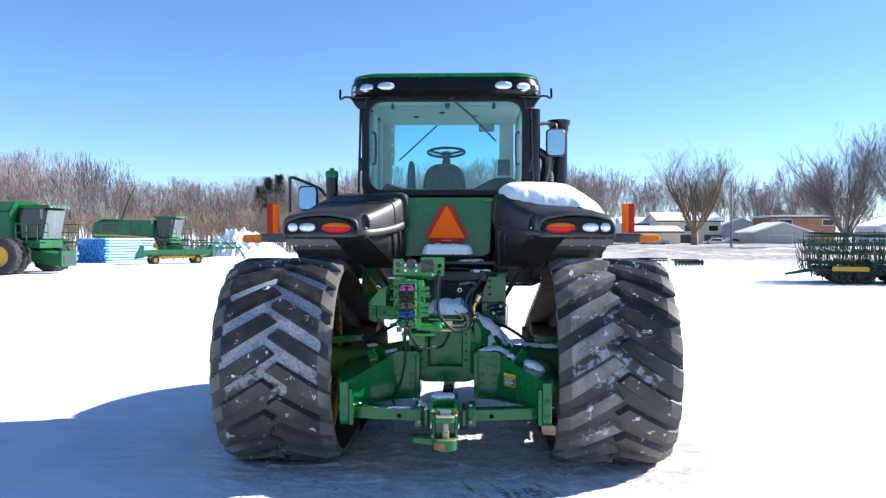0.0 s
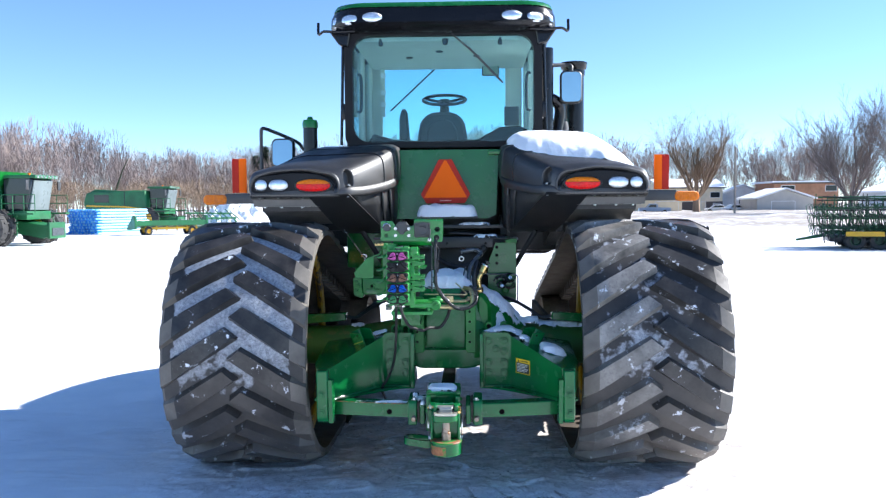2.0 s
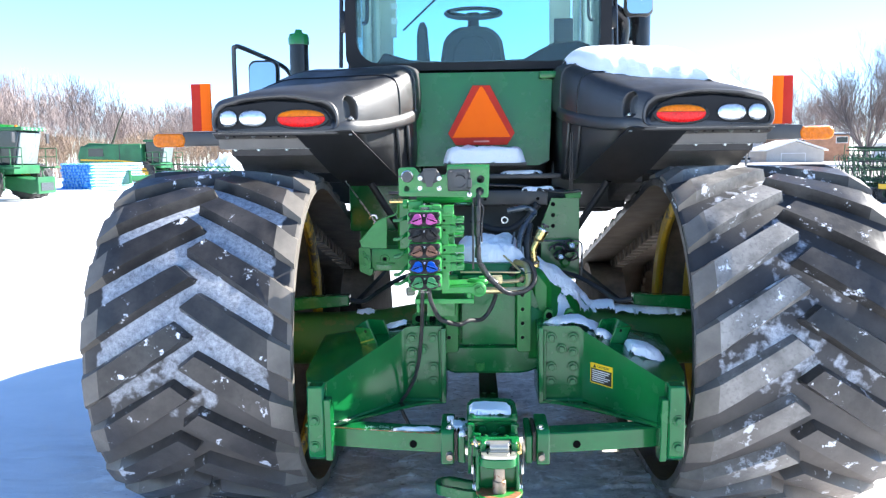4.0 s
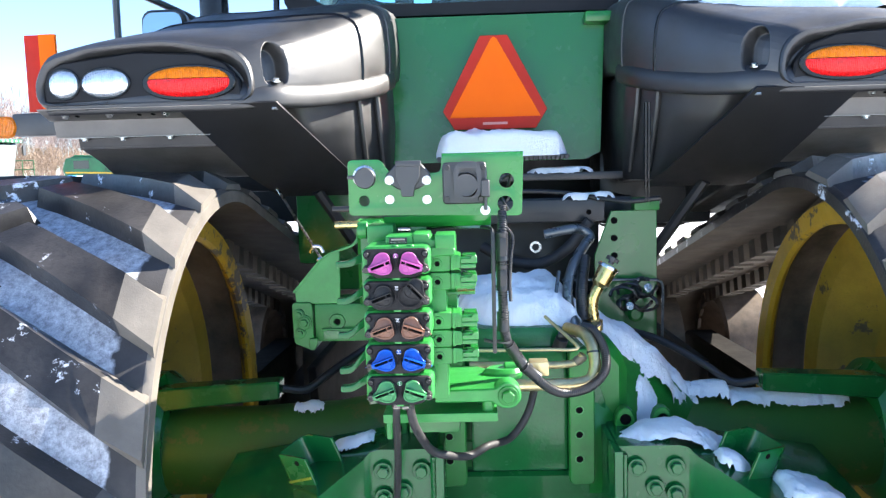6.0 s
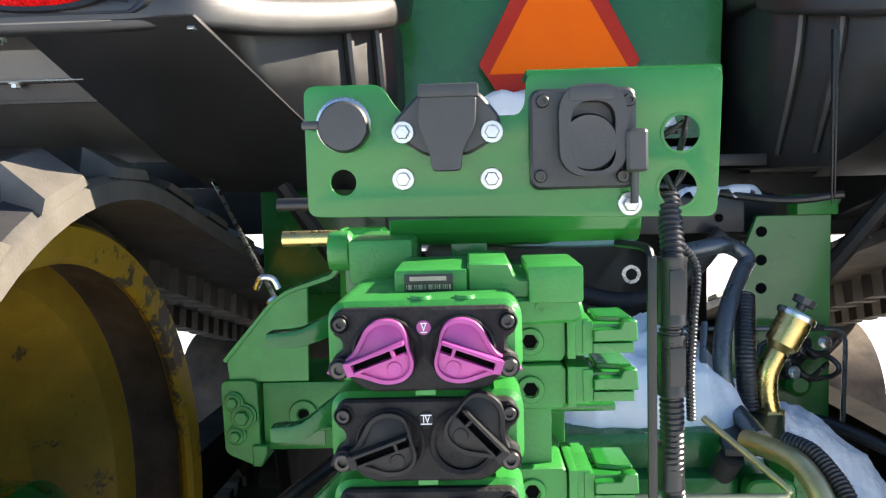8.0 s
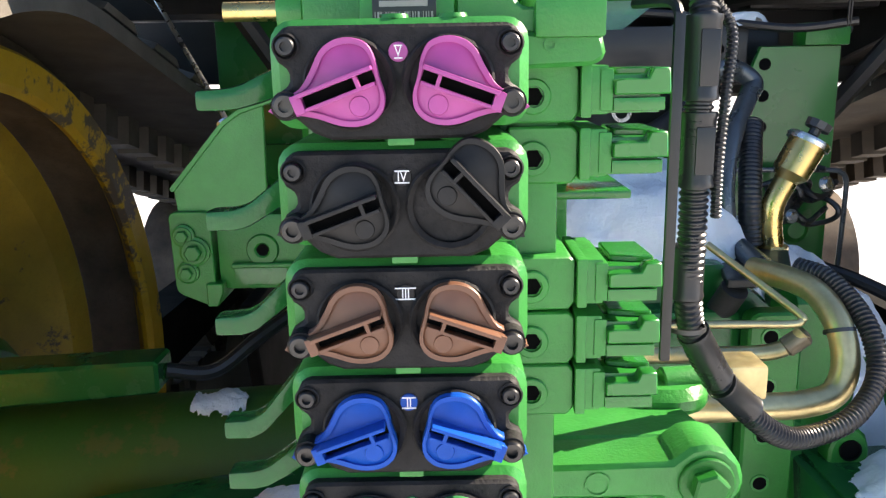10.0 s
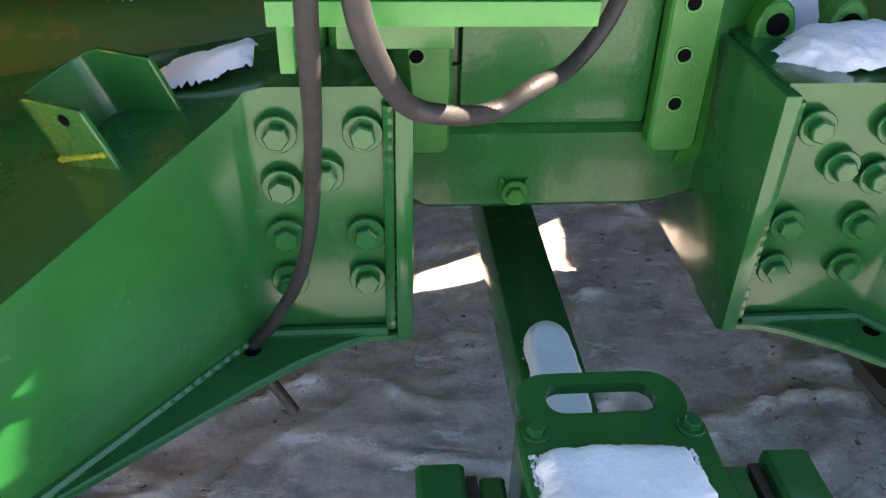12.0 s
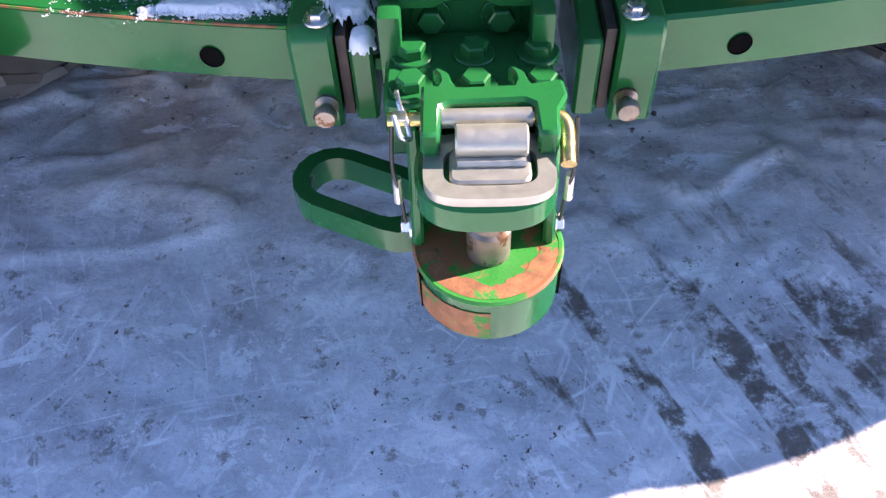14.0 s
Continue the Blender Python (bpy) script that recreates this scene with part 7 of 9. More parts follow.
    part("fender_box", boxbm, BLACK, fender, "moulded black storage box under the fender lid", angle=40)
    for a, y in ((0.545, 7.74), (0.49, 7.83)):
        part("moulded_rib", S([(s * a, y, 2.13), (s * (a - 0.008), y + 0.02, 1.99), (s * (a - 0.01), y + 0.12, 1.8)], 0.012, 8, curve=4), BLACK, fender)
    if s > 0:
        tray = part("battery_box", P([(7.84, 1.82), (7.84, 1.745), (8.22, 1.655), (8.75, 1.525), (9.1, 1.5), (9.1, 1.82)], "x", 0.83, 0.935, 0.006), BLACK, fender, "black battery box above the track")
        part("box_lid", P([(7.92, 1.83), (7.92, 1.795), (8.75, 1.57), (8.95, 1.57), (8.95, 1.83)], "x", 0.936, 1.42, 0.004), BLACK, tray)
        part("box_flange", P([(7.83, 1.742), (7.83, 1.748), (7.90, 1.748), (7.90, 1.742)], "x", 0.84, 0.93, 0.001), STEEL_BLACK, tray)
        bolt(tray, (0.87, 7.838, 1.765), (0, -1, 0), 0.009, BOLT_ZINC)
    # edge lamp on its arm
    marker = part("marker_arm", B(min(s * 1.53, s * 1.84), max(s * 1.53, s * 1.84), 7.74, 7.80, 1.99, 2.075, 0.012), BLACK, TRACTOR, "black marker lamp arm")
    ab = P(round_rect(min(s * 1.82, s * 2.02), max(s * 1.82, s * 2.02), 1.985, 2.065, 0.037, 5), "y", 7.735, 7.80, 0.008)
    part("marker_lens", ab, AMBER_LENS, marker, "amber marker lens")
    rb = bmesh.new()
    box(rb, min(s * 1.66, s * 1.722), max(s * 1.66, s * 1.722), 7.75, 7.765, 2.08, 2.36, 0.002)
    part("reflector_panel", rb, ORANGE, marker, "fluorescent orange reflector panel")
    rb2 = bmesh.new()
    box(rb2, min(s * 1.724, s * 1.782), max(s * 1.724, s * 1.782), 7.762, 7.777, 2.08, 2.36, 0.002)
    part("reflector_panel", rb2, RED_BORDER, marker, "red reflective panel")

# -- fuel tank, emblem, ledge, frame between the fenders --
tank_bm = bmesh.new()
loft(tank_bm, [[(-0.47, y, 1.85), (0.33, y, 1.85), (0.40, y + c, 1.88), (0.42, y + c, 2.40), (0.38, y + c * 0.3, 2.44), (-0.46, y + c * 0.3, 2.44), (-0.50, y + c, 2.40), (-0.50, y + c, 1.88)] for y, c in ((8.10, 0.06), (8.16, 0.0), (8.75, 0.0))])
tank = part("fuel_tank", tank_bm, TANK_GREEN, TRACTOR, "dark green rear fuel tank panel", angle=40)
part("tank_cap", B(0.33, 0.47, 8.08, 8.4, 2.395, 2.44, 0.015), GREEN, tank)
SX, SY, SZ, SW = -0.036, 8.088, 1.982, 0.212
outer = [(-0.165, 0.0), (0.165, 0.0), (SW, 0.075), (0.055, 0.374), (-0.055, 0.374), (-SW, 0.075)]
emblem = part("slow_vehicle_emblem", P([(SX + x, SZ + z) for x, z in outer], "y", SY, SY + 0.004, 0.001), RED_BORDER, TRACTOR, "orange slow-moving-vehicle triangle with a red border")
part("emblem_triangle", P([(SX - 0.185, SZ + 0.048), (SX + 0.185, SZ + 0.048), (SX + 0.012, SZ + 0.36), (SX, SZ + 0.368), (SX - 0.012, SZ + 0.36)], "y", SY - 0.003, SY, 0.0), ORANGE, emblem, "fluorescent orange triangle")
part("print_bar", B(SX - 0.05, SX + 0.05, SY - 0.0008, SY, SZ + 0.018, SZ + 0.028), FADED, emblem)
ledge = part("rear_step", B(-0.27, 0.24, 7.90, 8.12, 1.855, 1.872, 0.004), STEEL_BLACK, TRACTOR, "black toothed step under the tank")
tb = bmesh.new()
for i in range(30):
    box(tb, -0.265 + 0.0168 * i, -0.255 + 0.0168 * i, 7.888, 7.905, 1.852, 1.866)
part("step_teeth", tb, STEEL_BLACK, ledge)
fr = part("rear_frame", B(-0.5, 0.5, 8.0, 8.5, 1.60, 1.70, 0.01), STEEL_BLACK, TRACTOR, "black chassis cross frame")
part("frame_bar", B(-0.2, 0.45, 7.93, 7.97, 1.77, 1.80, 0.004), STEEL_BLACK, fr)
part("frame_bar", B(-0.1, 0.36, 7.82, 7.86, 1.615, 1.70, 0.004), STEEL_BLACK, fr)
for x in (-0.02, 0.3):
    part("bolt_hole", L([(0, 0), (0.01, 0), (0.01, 0.001), (0, 0.001)], (x, 7.819, 1.65), (0, -1, 0), 16), HOLE, fr)
part("chassis", B(-0.42, 0.42, 8.3, 12.4, 0.62, 1.62, 0.03), STEEL_BLACK, TRACTOR, "black articulated chassis")
part("side_tank", B(-0.93, -0.5, 8.75, 10.0, 1.22, 2.15, 0.06), GREEN, TRACTOR, "green side panel")
part("side_box", B(0.5, 0.93, 8.75, 10.0, 1.50, 2.15, 0.06), STEEL_BLACK, TRACTOR, "black side box")
part("frame_hose", S([(-0.1, 7.9, 1.52), (0.0, 7.85, 1.47), (0.12, 7.82, 1.46), (0.22, 7.8, 1.52), (0.3, 7.78, 1.62)], 0.022, 12), HOSE, TRACTOR)
part("eye_bolt", L([(0.014, -0.004), (0.022, -0.004), (0.022, 0.004), (0.014, 0.004), (0.014, -0.004)], (0.10, 7.84, 1.52), (0, -1, 0), 20), ZINC, TRACTOR)
part("cross_tube", S([(0.0, 7.86, 1.735), (0.2, 7.85, 1.725), (0.42, 7.78, 1.69), (0.55, 7.74, 1.70)], 0.009, 8), STEEL_BLACK, TRACTOR)
for s in (-1, 1):
    part("side_frame", B(min(s * 0.44, s * 0.95), max(s * 0.44, s * 0.95), 8.45, 8.75, 1.40 if s < 0 else 1.55, 1.88, 0.03), TANK_GREEN if s < 0 else STEEL_BLACK, TRACTOR, "dark side frame box")
    part("fender_rail", B(min(s * 0.5, s * 1.3), max(s * 0.5, s * 1.5), 8.2, 8.3, 1.75, 1.92, 0.01), STEEL_BLACK, TRACTOR)
for s in (-1,):
    part("fender_skirt", B(min(s * 0.96, s * 1.5), max(s * 0.96, s * 1.5), 8.9, 8.94, 1.57, 2.15, 0.01), STEEL_BLACK, TRACTOR, "black skirt under the fender")
hood = part("engine_hood", P(rounded([(9.95, 1.3), (9.95, 2.64), (10.9, 2.58), (11.55, 2.42), (11.95, 2.05), (12.02, 1.6), (12.0, 1.3)], 0.3, 6), "x", -0.62, 0.5, 0.12), GREEN, TRACTOR, "green engine hood with a rounded nose")
hangers = bmesh.new()
for x, y in ((0.47, 7.62), (0.485, 7.64)):
    lathe(hangers, [(0.006, 0), (0.004, -0.2), (0.002, -0.34), (0, -0.36)], (x, y, 2.04), (0, 0, 1), 6)
part("drip_ice", hangers, GLOSS, TRACTOR, "thin icicles")

# -- cab --
CX = -0.055
roof_bm = bmesh.new()
secs = []
for z, dx, y0, y1, r in ((3.455, 0.86, 8.12, 9.9, 0.2), (3.475, 0.955, 7.99, 10.02, 0.26), (3.52, 0.99, 7.95, 10.06, 0.3), (3.60, 0.985, 7.965, 10.05, 0.3), (3.66, 0.955, 7.995, 10.02, 0.28)):
    secs.append([(x, y, z) for x, y in round_rect(CX - dx, CX + dx, y0, y1, r, 6)])
loft(roof_bm, secs)
cab = part("cab_frame", B(CX - 0.86, CX + 0.84, 8.2, 9.8, 2.3, 2.46, 0.05), STEEL_BLACK, TRACTOR, "black cab body")
cab.location.y += 0.12   # the whole cab sits this far ahead of the tank panel
# unseen filler: closes a gap that let sun through the tractor's shadow
part("cab_light_block", B(CX - 0.7, CX + 0.7, 8.8, 9.97, 1.6, 2.33, 0.03), STEEL_BLACK, cab, "unseen black block under the cab that keeps sun out")
roof = part("cab_roof", roof_bm, GLOSS, cab, "black cab roof visor band", angle=50)
top_bm = bmesh.new()
secs = []
for z, dx, y0, y1, r in ((3.655, 0.965, 7.985, 10.03, 0.28), (3.69, 0.95, 8.0, 10.01, 0.27), (3.715, 0.88, 8.08, 9.95, 0.22), (3.725, 0.6, 8.3, 9.7, 0.2)):
    secs.append([(x, y, z) for x, y in round_rect(CX - dx, CX + dx, y0, y1, r, 6)])
loft(top_bm, secs)
part("roof_cap", top_bm, TANK_GREEN, cab, "green cab roof cap", angle=50)
for a, y, dy, rx, rz in ((0.59, 7.955, 0, 0.085, 0.042), (0.79, 7.99, 0.35, 0.075, 0.045), (0.925, 8.10, 1.3, 0.045, 0.05)):
    for s in (-1, 1):
        nrm = Vector((s * dy, -1, 0.12)).normalized()
        bm = bmesh.new()
        side = Vector((0, 0, 1)).cross(nrm).normalized()
        upv = nrm.cross(side)
        c = Vector((CX + s * a, y - 0.004, 3.562 - 0.012 * (a > 0.7)))
        secs = []
        for q in range(5):
            t = q / 4 * math.pi / 2
            k = math.cos(t) if q < 4 else 0.02
            secs.append([c + nrm * 0.016 * math.sin(t) + side * x * k + upv * z * k for x, z in oval(0, 0, rx, rz, 24, 2.2)])
        loft(bm, secs)
        part("roof_lamp", bm, LAMP, roof, "clear oval roof work lamp", angle=50)
for s in (-1, 1):
    part("roof_rail", S([(CX + s * 0.75, 8.02, 3.46), (CX + s * 0.9, 8.02, 3.455), (CX + s * 1.02, 8.06, 3.47), (CX + s * 1.08, 8.12, 3.46), (CX + s * 1.085, 8.14, 3.56)], 0.012, 8, curve=5), GLOSS, roof, "thin black hand rail")
    part("roof_bracket", P([(CX + s * 0.80, 3.47), (CX + s * 0.98, 3.47), (CX + s * 0.9, 3.36), (CX + s * 0.82, 3.34)], "y", 8.08, 8.2, 0.01), GLOSS, roof)
# rear window frame, pane, posts
WIN_OUT = round_rect(CX - 0.86, CX + 0.86, 2.47, 3.47, 0.10, 5)
WIN_IN = round_rect(CX - 0.79, CX + 0.79, 2.52, 3.44, 0.15, 5)
part("rear_window_frame", ring_prism(bmesh.new(), WIN_OUT, WIN_IN, "y", 8.12, 8.20), FRAME_BLACK, cab, "black rear window frame")
pane = part("rear_pane", P(WIN_IN, "y", 8.15, 8.156), GLASS, cab, "tinted rear window pane")
pane.visible_shadow = False
FW_OUT = round_rect(CX - 0.82, CX + 0.78, 2.4, 3.47, 0.10, 5)
FW_IN = round_rect(CX - 0.70, CX + 0.61, 2.5, 3.46, 0.06, 5)
part("front_window_frame", ring_prism(bmesh.new(), FW_OUT, FW_IN, "y", 9.66, 9.72), CAB_TRIM, cab, "pale grey front posts")
fpane = part("front_pane", P(FW_IN, "y", 9.685, 9.691), GLASS, cab, "tinted windscreen pane")
fpane.visible_shadow = False
for s in (-1, 1):
    x = CX + s * 0.83
    for y0, y1, mat in ((8.2, 8.26, GLOSS), (8.95, 9.05, CAB_TRIM), (9.6, 9.72, CAB_TRIM)):
        part("cab_post", B(x - 0.03, x + 0.03, y0, y1, 2.4, 3.48, 0.012), mat, cab)
    sp = part("side_pane", B(x - 0.004, x + 0.004, 8.26, 9.6, 2.46, 3.46), GLASS, cab, "tinted side window pane")
    sp.visible_shadow = False
    part("grab_handle", S([(x - s * 0.06, 8.3, 2.8), (x - s * 0.09, 8.3, 2.84), (x - s * 0.09, 8.3, 3.1), (x - s * 0.06, 8.3, 3.14)], 0.014, 8), CAB_DARK, cab)
    part("window_hinge", B(x + s * 0.03, x + s * 0.06, 8.12, 8.18, 2.72, 2.86, 0.008), GLOSS, cab)
    # door edge seal
    part("door_edge", S([(CX + s * 0.875, 8.16, 3.4), (CX + s * 0.885, 8.16, 3.0), (CX + s * 0.90, 8.16, 2.5)], 0.014, 8), GLOSS, cab)
part("headliner", B(CX - 0.8, CX + 0.8, 8.2, 9.68, 3.40, 3.456, 0.03), CAB_TRIM, cab, "pale grey headliner")
for x in (-0.35, -0.05, 0.3):
    part("air_vent", L([(0, 0), (0.035, 0), (0.03, 0.012), (0, 0.012)], (CX + x, 8.6 + abs(x), 3.40), (0, 0, -1), 16), CAB_DARK, cab)
part("window_latch", L([(0, 0), (0.03, 0), (0.02, 0.05), (0, 0.05)], (CX - 0.53 + 0.55, 8.2, 3.42), (0, 0, -1), 12), CAB_DARK, cab)
for x in (-0.55, 0.5):
    part("window_latch", L([(0, 0), (0.022, 0), (0.018, 0.06), (0, 0.06)], (CX + x, 8.22, 3.43), (0, 0, -1), 12), CAB_DARK, cab)
# interior
seat = part("operator_seat", P([(CX + x, z) for x, z in ((-0.27, 2.40), (-0.265, 2.62), (-0.245, 2.74), (-0.205, 2.81), (-0.13, 2.845), (-0.03, 2.855), (0.07, 2.845), (0.145, 2.81), (0.185, 2.74), (0.205, 2.62), (0.21, 2.40))], "y", 8.76, 8.9, 0.03), SEAT, cab, "grey fabric operator seat back")
part("seat_pad", P([(CX + x, z) for x, z in ((-0.19, 2.50), (-0.17, 2.68), (-0.12, 2.76), (-0.03, 2.79), (0.06, 2.76), (0.11, 2.68), (0.13, 2.50))], "y", 8.735, 8.77, 0.012), SEAT, seat)
part("arm_console", P([(CX - 0.44, 2.4), (CX - 0.435, 2.78), (CX - 0.42, 2.86), (CX - 0.395, 2.885), (CX - 0.365, 2.86), (CX - 0.345, 2.6), (CX - 0.335, 2.4)], "y", 8.7, 8.85, 0.015), CAB_DARK, cab, "dark grey control arm")
part("rear_sill", P([(CX - 0.72, 2.46), (CX + 0.74, 2.46), (CX + 0.74, 2.63), (CX + 0.66, 2.66), (CX + 0.5, 2.65), (CX + 0.40, 2.60), (CX + 0.3, 2.545), (CX - 0.2, 2.535), (CX - 0.45, 2.55), (CX - 0.62, 2.60)], "y", 8.21, 8.35, 0.01), FRAME_BLACK, cab)
part("mud_on_sill", B(CX - 0.24, CX + 0.18, 8.7, 8.75, 2.5, 2.56, 0.02), CAB_DARK, cab)
wheel_bm = bmesh.new()
wc, wr = Vector((-0.08, 9.28, 3.03)), 0.215
wa, wb2 = Vector((1, 0, 0)), Vector((0, 0.82, 0.30)).normalized()
rim_pts = [wc + wr * (math.cos(2 * math.pi * i / 40) * wa + math.sin(2 * math.pi * i / 40) * wb2) for i in range(41)]
sweep(wheel_bm, rim_pts, 0.016, 8)
for a in (0.3, 2.84, 4.71):
    sweep(wheel_bm, [wc + Vector((0, 0, -0.03)), wc + wr * (math.cos(a) * wa + math.sin(a) * wb2)], 0.014, 8)
lathe(wheel_bm, [(0, -0.03), (0.07, -0.03), (0.05, 0.0), (0, 0.0)], wc, (0, -0.3, 0.82), 16)
lathe(wheel_bm, [(0.04, 0), (0.05, -0.15), (0.09, -0.45)], wc, (0, -0.2, 1), 12)
part("steering_wheel", wheel_bm, CAB_DARK, cab, "dark grey steering wheel on its column")
part("dashboard", B(CX - 0.12, CX + 0.1, 9.3, 9.45, 2.4, 2.72, 0.04), CAB_DARK, cab)
part("rear_wiper", S([(CX + 0.08, 8.11, 3.445), (CX + 0.30, 8.10, 3.25), (CX + 0.52, 8.105, 3.02)], 0.008, 6, curve=4), BLACK, cab, "black rear wiper arm")
part("wiper_blade", B(-0.2, 0.2, -0.006, 0.006, -0.008, 0.008, 0.0, Matrix.Translation((CX + 0.36, 8.135, 3.19)) @ Matrix.Rotation(radians(46), 4, "Y")), BLACK, cab)
part("front_wiper", S([(CX - 0.62, 9.76, 2.98), (CX - 0.14, 9.76, 3.42)], 0.009, 6, curve=0), BLACK, cab, "black windscreen wiper")
part("side_monitor", B(CX + 0.56, CX + 0.70, 8.8, 8.83, 2.72, 2.9, 0.01), CAB_DARK, cab)
part("switch_strip", B(CX - 0.70, CX - 0.66, 9.55, 9.6, 2.9, 3.4, 0.005), CAB_TRIM, cab)
for z in (3.0, 3.12, 3.3):
    part("sticker", B(CX - 0.70, CX - 0.65, 9.543, 9.549, z, z + 0.05), WHITE, cab)
in_mirror = part("inner_mirror", B(CX + 0.36, CX + 0.54, 9.5, 9.53, 3.30, 3.41, 0.012), BLACK, cab)
part("mirror_face", B(CX + 0.37, CX + 0.53, 9.496, 9.5, 3.31, 3.40), MIRROR, in_mirror)
# exhaust, air duct, mirrors, precleaner
def tipped(bm, c, deg):
    """Leans a mirror back about its middle."""
    bmesh.ops.rotate(bm, cent=c, matrix=Matrix.Rotation(-radians(deg), 3, "X"), verts=bm.verts)
    return bm


part("exhaust_pipe", L([(0.0, 2.2), (0.105, 2.2), (0.105, 3.3), (0.115, 3.31), (0.115, 3.36), (0.13, 3.38), (0.14, 3.42), (0.14, 3.44), (0.12, 3.445), (0.105, 3.40), (0, 3.4)], (1.27, 9.75, 0), (0, 0, 1), 32), GLOSS, TRACTOR, "black exhaust stack with a flared cap")
part("air_duct", L([(0, 2.3), (0.075, 2.3), (0.075, 3.5), (0, 3.5)], (0.93, 9.25, 0), (0, 0, 1), 24), GLOSS, TRACTOR, "black air intake duct")
part("elbow_duct", S([(1.0, 9.3, 2.55), (1.06, 9.35, 2.75), (1.08, 9.35, 2.92), (1.02, 9.3, 3.0), (0.94, 9.25, 3.02)], 0.055, 14), GLOSS, TRACTOR)
part("canister", L([(0, 2.45), (0.06, 2.45), (0.06, 2.75), (0.05, 2.8), (0, 2.8)], (1.12, 9.45, 0), (0, 0, 1), 20), CAB_DARK, TRACTOR)
rm = part("side_mirror", P(round_rect(1.07, 1.29, 2.96, 3.28, 0.05), "y", 9.24, 9.30, 0.012), BLACK, TRACTOR, "black side mirror on a bent arm")
part("mirror_face", tipped(P(round_rect(1.085, 1.275, 2.975, 3.265, 0.045), "y", 9.222, 9.226), (1.18, 9.23, 3.12), 1.2), MIRROR, rm, "mirror glass")
part("mirror_arm", S([(0.84, 9.2, 3.30), (1.0, 9.25, 3.335), (1.12, 9.3, 3.345), (1.18, 9.28, 3.33), (1.18, 9.27, 3.27)], 0.02, 8, curve=5), BLACK, rm)
lm = part("side_mirror", P(round_rect(-1.635, -1.425, 2.32, 2.585, 0.05), "y", 8.5, 8.56, 0.012), BLACK, TRACTOR, "black side mirror on a tube arm")
part("mirror_face", tipped(P(round_rect(-1.62, -1.44, 2.335, 2.57, 0.045), "y", 8.480, 8.484), (-1.53, 8.484, 2.45), 5), MIRROR, lm, "mirror glass")
part("mirror_arm", S([(-1.70, 8.4, 2.3), (-1.70, 8.4, 2.62), (-1.69, 8.4, 2.66), (-1.65, 8.45, 2.66), (-1.45, 8.7, 2.57), (-1.4, 8.8, 2.5)], 0.016, 8, curve=5), BLACK, lm)
pre = part("precleaner", L([(0, 2.3), (0.062, 2.3), (0.062, 2.66), (0, 2.66)], (-1.245, 8.35, 0), (0, 0, 1), 24), GLOSS, TRACTOR, "black filler neck with a green cap")
part("neck_cap", L([(0, 2.66), (0.068, 2.66), (0.07, 2.70), (0.06, 2.73), (0.03, 2.735), (0.02, 2.76), (0, 2.76)], (-1.245, 8.35, 0), (0, 0, 1), 24), GREEN, pre)

# ---- snow lying on the tractor ----
def fender_top(x, y):
    rows = FENDER
    k = max(0, min(len(rows) - 2, next((i for i in range(len(rows) - 1) if rows[i + 1][0] > y), len(rows) - 2)))
    f = (y - rows[k][0]) / (rows[k + 1][0] - rows[k][0])
    v = [a + (b - a) * f for a, b in zip(rows[k], rows[k + 1])]
    ai, ao, ti, tm, to = v[1], v[2], v[5], v[6], v[7]
    am = ai + (ao - ai) * 0.55
    a = abs(x)
    pts = [(ai, ti - 0.06), (ai + 0.06, ti - 0.012), (ai + 0.14, ti), (am - 0.1, tm + 0.006), (am + 0.12, tm - 0.006), (ao - 0.12, to + 0.025), (ao - 0.04, to), (ao, to - 0.08)]
    return float(np.interp(a, [p[0] for p in pts], [p[1] for p in pts]))


snow_sheet("snow_blanket", 0.49, 1.50, 7.74, 8.95, fender_top, 0.115, "thick white snow blanket on the black fender", 1, 0.07, 0.013, 4.5, 4.0, 7.0, 0.012, 0, 0.07, -0.30)
snow_sheet("snow_ridge", -0.275, 0.235, 7.89, 8.09, lambda x, y: 1.872, 0.095, "white snow lying on the black rear step", 2, 0.06, 0.01, 7.0, 5.0, 14.0, 0.06)
snow_sheet("snow_patch", 0.08, 0.36, 7.92, 8.0, lambda x, y: 1.80, 0.02, "thin snow on the chassis bar", 3, 0.2, 0.01)
snow_sheet("snow_patch", 0.2, 0.4, 7.80, 7.87, lambda x, y: 1.70, 0.025, "small heap of snow on the frame bar", 4, 0.2, 0.01)


def housing_top(x, y):
    z = 1.34 if y > 7.25 else 1.34 - (7.25 - y) * 1.2
    if x > 0.12:
        z -= (x - 0.12) * (0.86 if x < 0.42 else 0.86)
    return z


snow_sheet("snow_mound", -0.20, 0.27, 7.225, 7.82, lambda x, y: max(housing_top(x, y), 0.99), 0.11, "lumpy white snow heap on the green drive housing", 5, 0.15, 0.009, 5.0, 3.0, 6.0, 0.08)
def trumpet_top(x, y):
    r = float(np.interp(x, [0.12, 0.23, 0.345, 0.455, 0.54, 0.60], [0.48, 0.44, 0.37, 0.30, 0.22, 0.166]))
    return WZ - 0.03 + r * math.sqrt(max(0.0, 1 - ((y - WY + 0.04) / (0.72 * r)) ** 2))


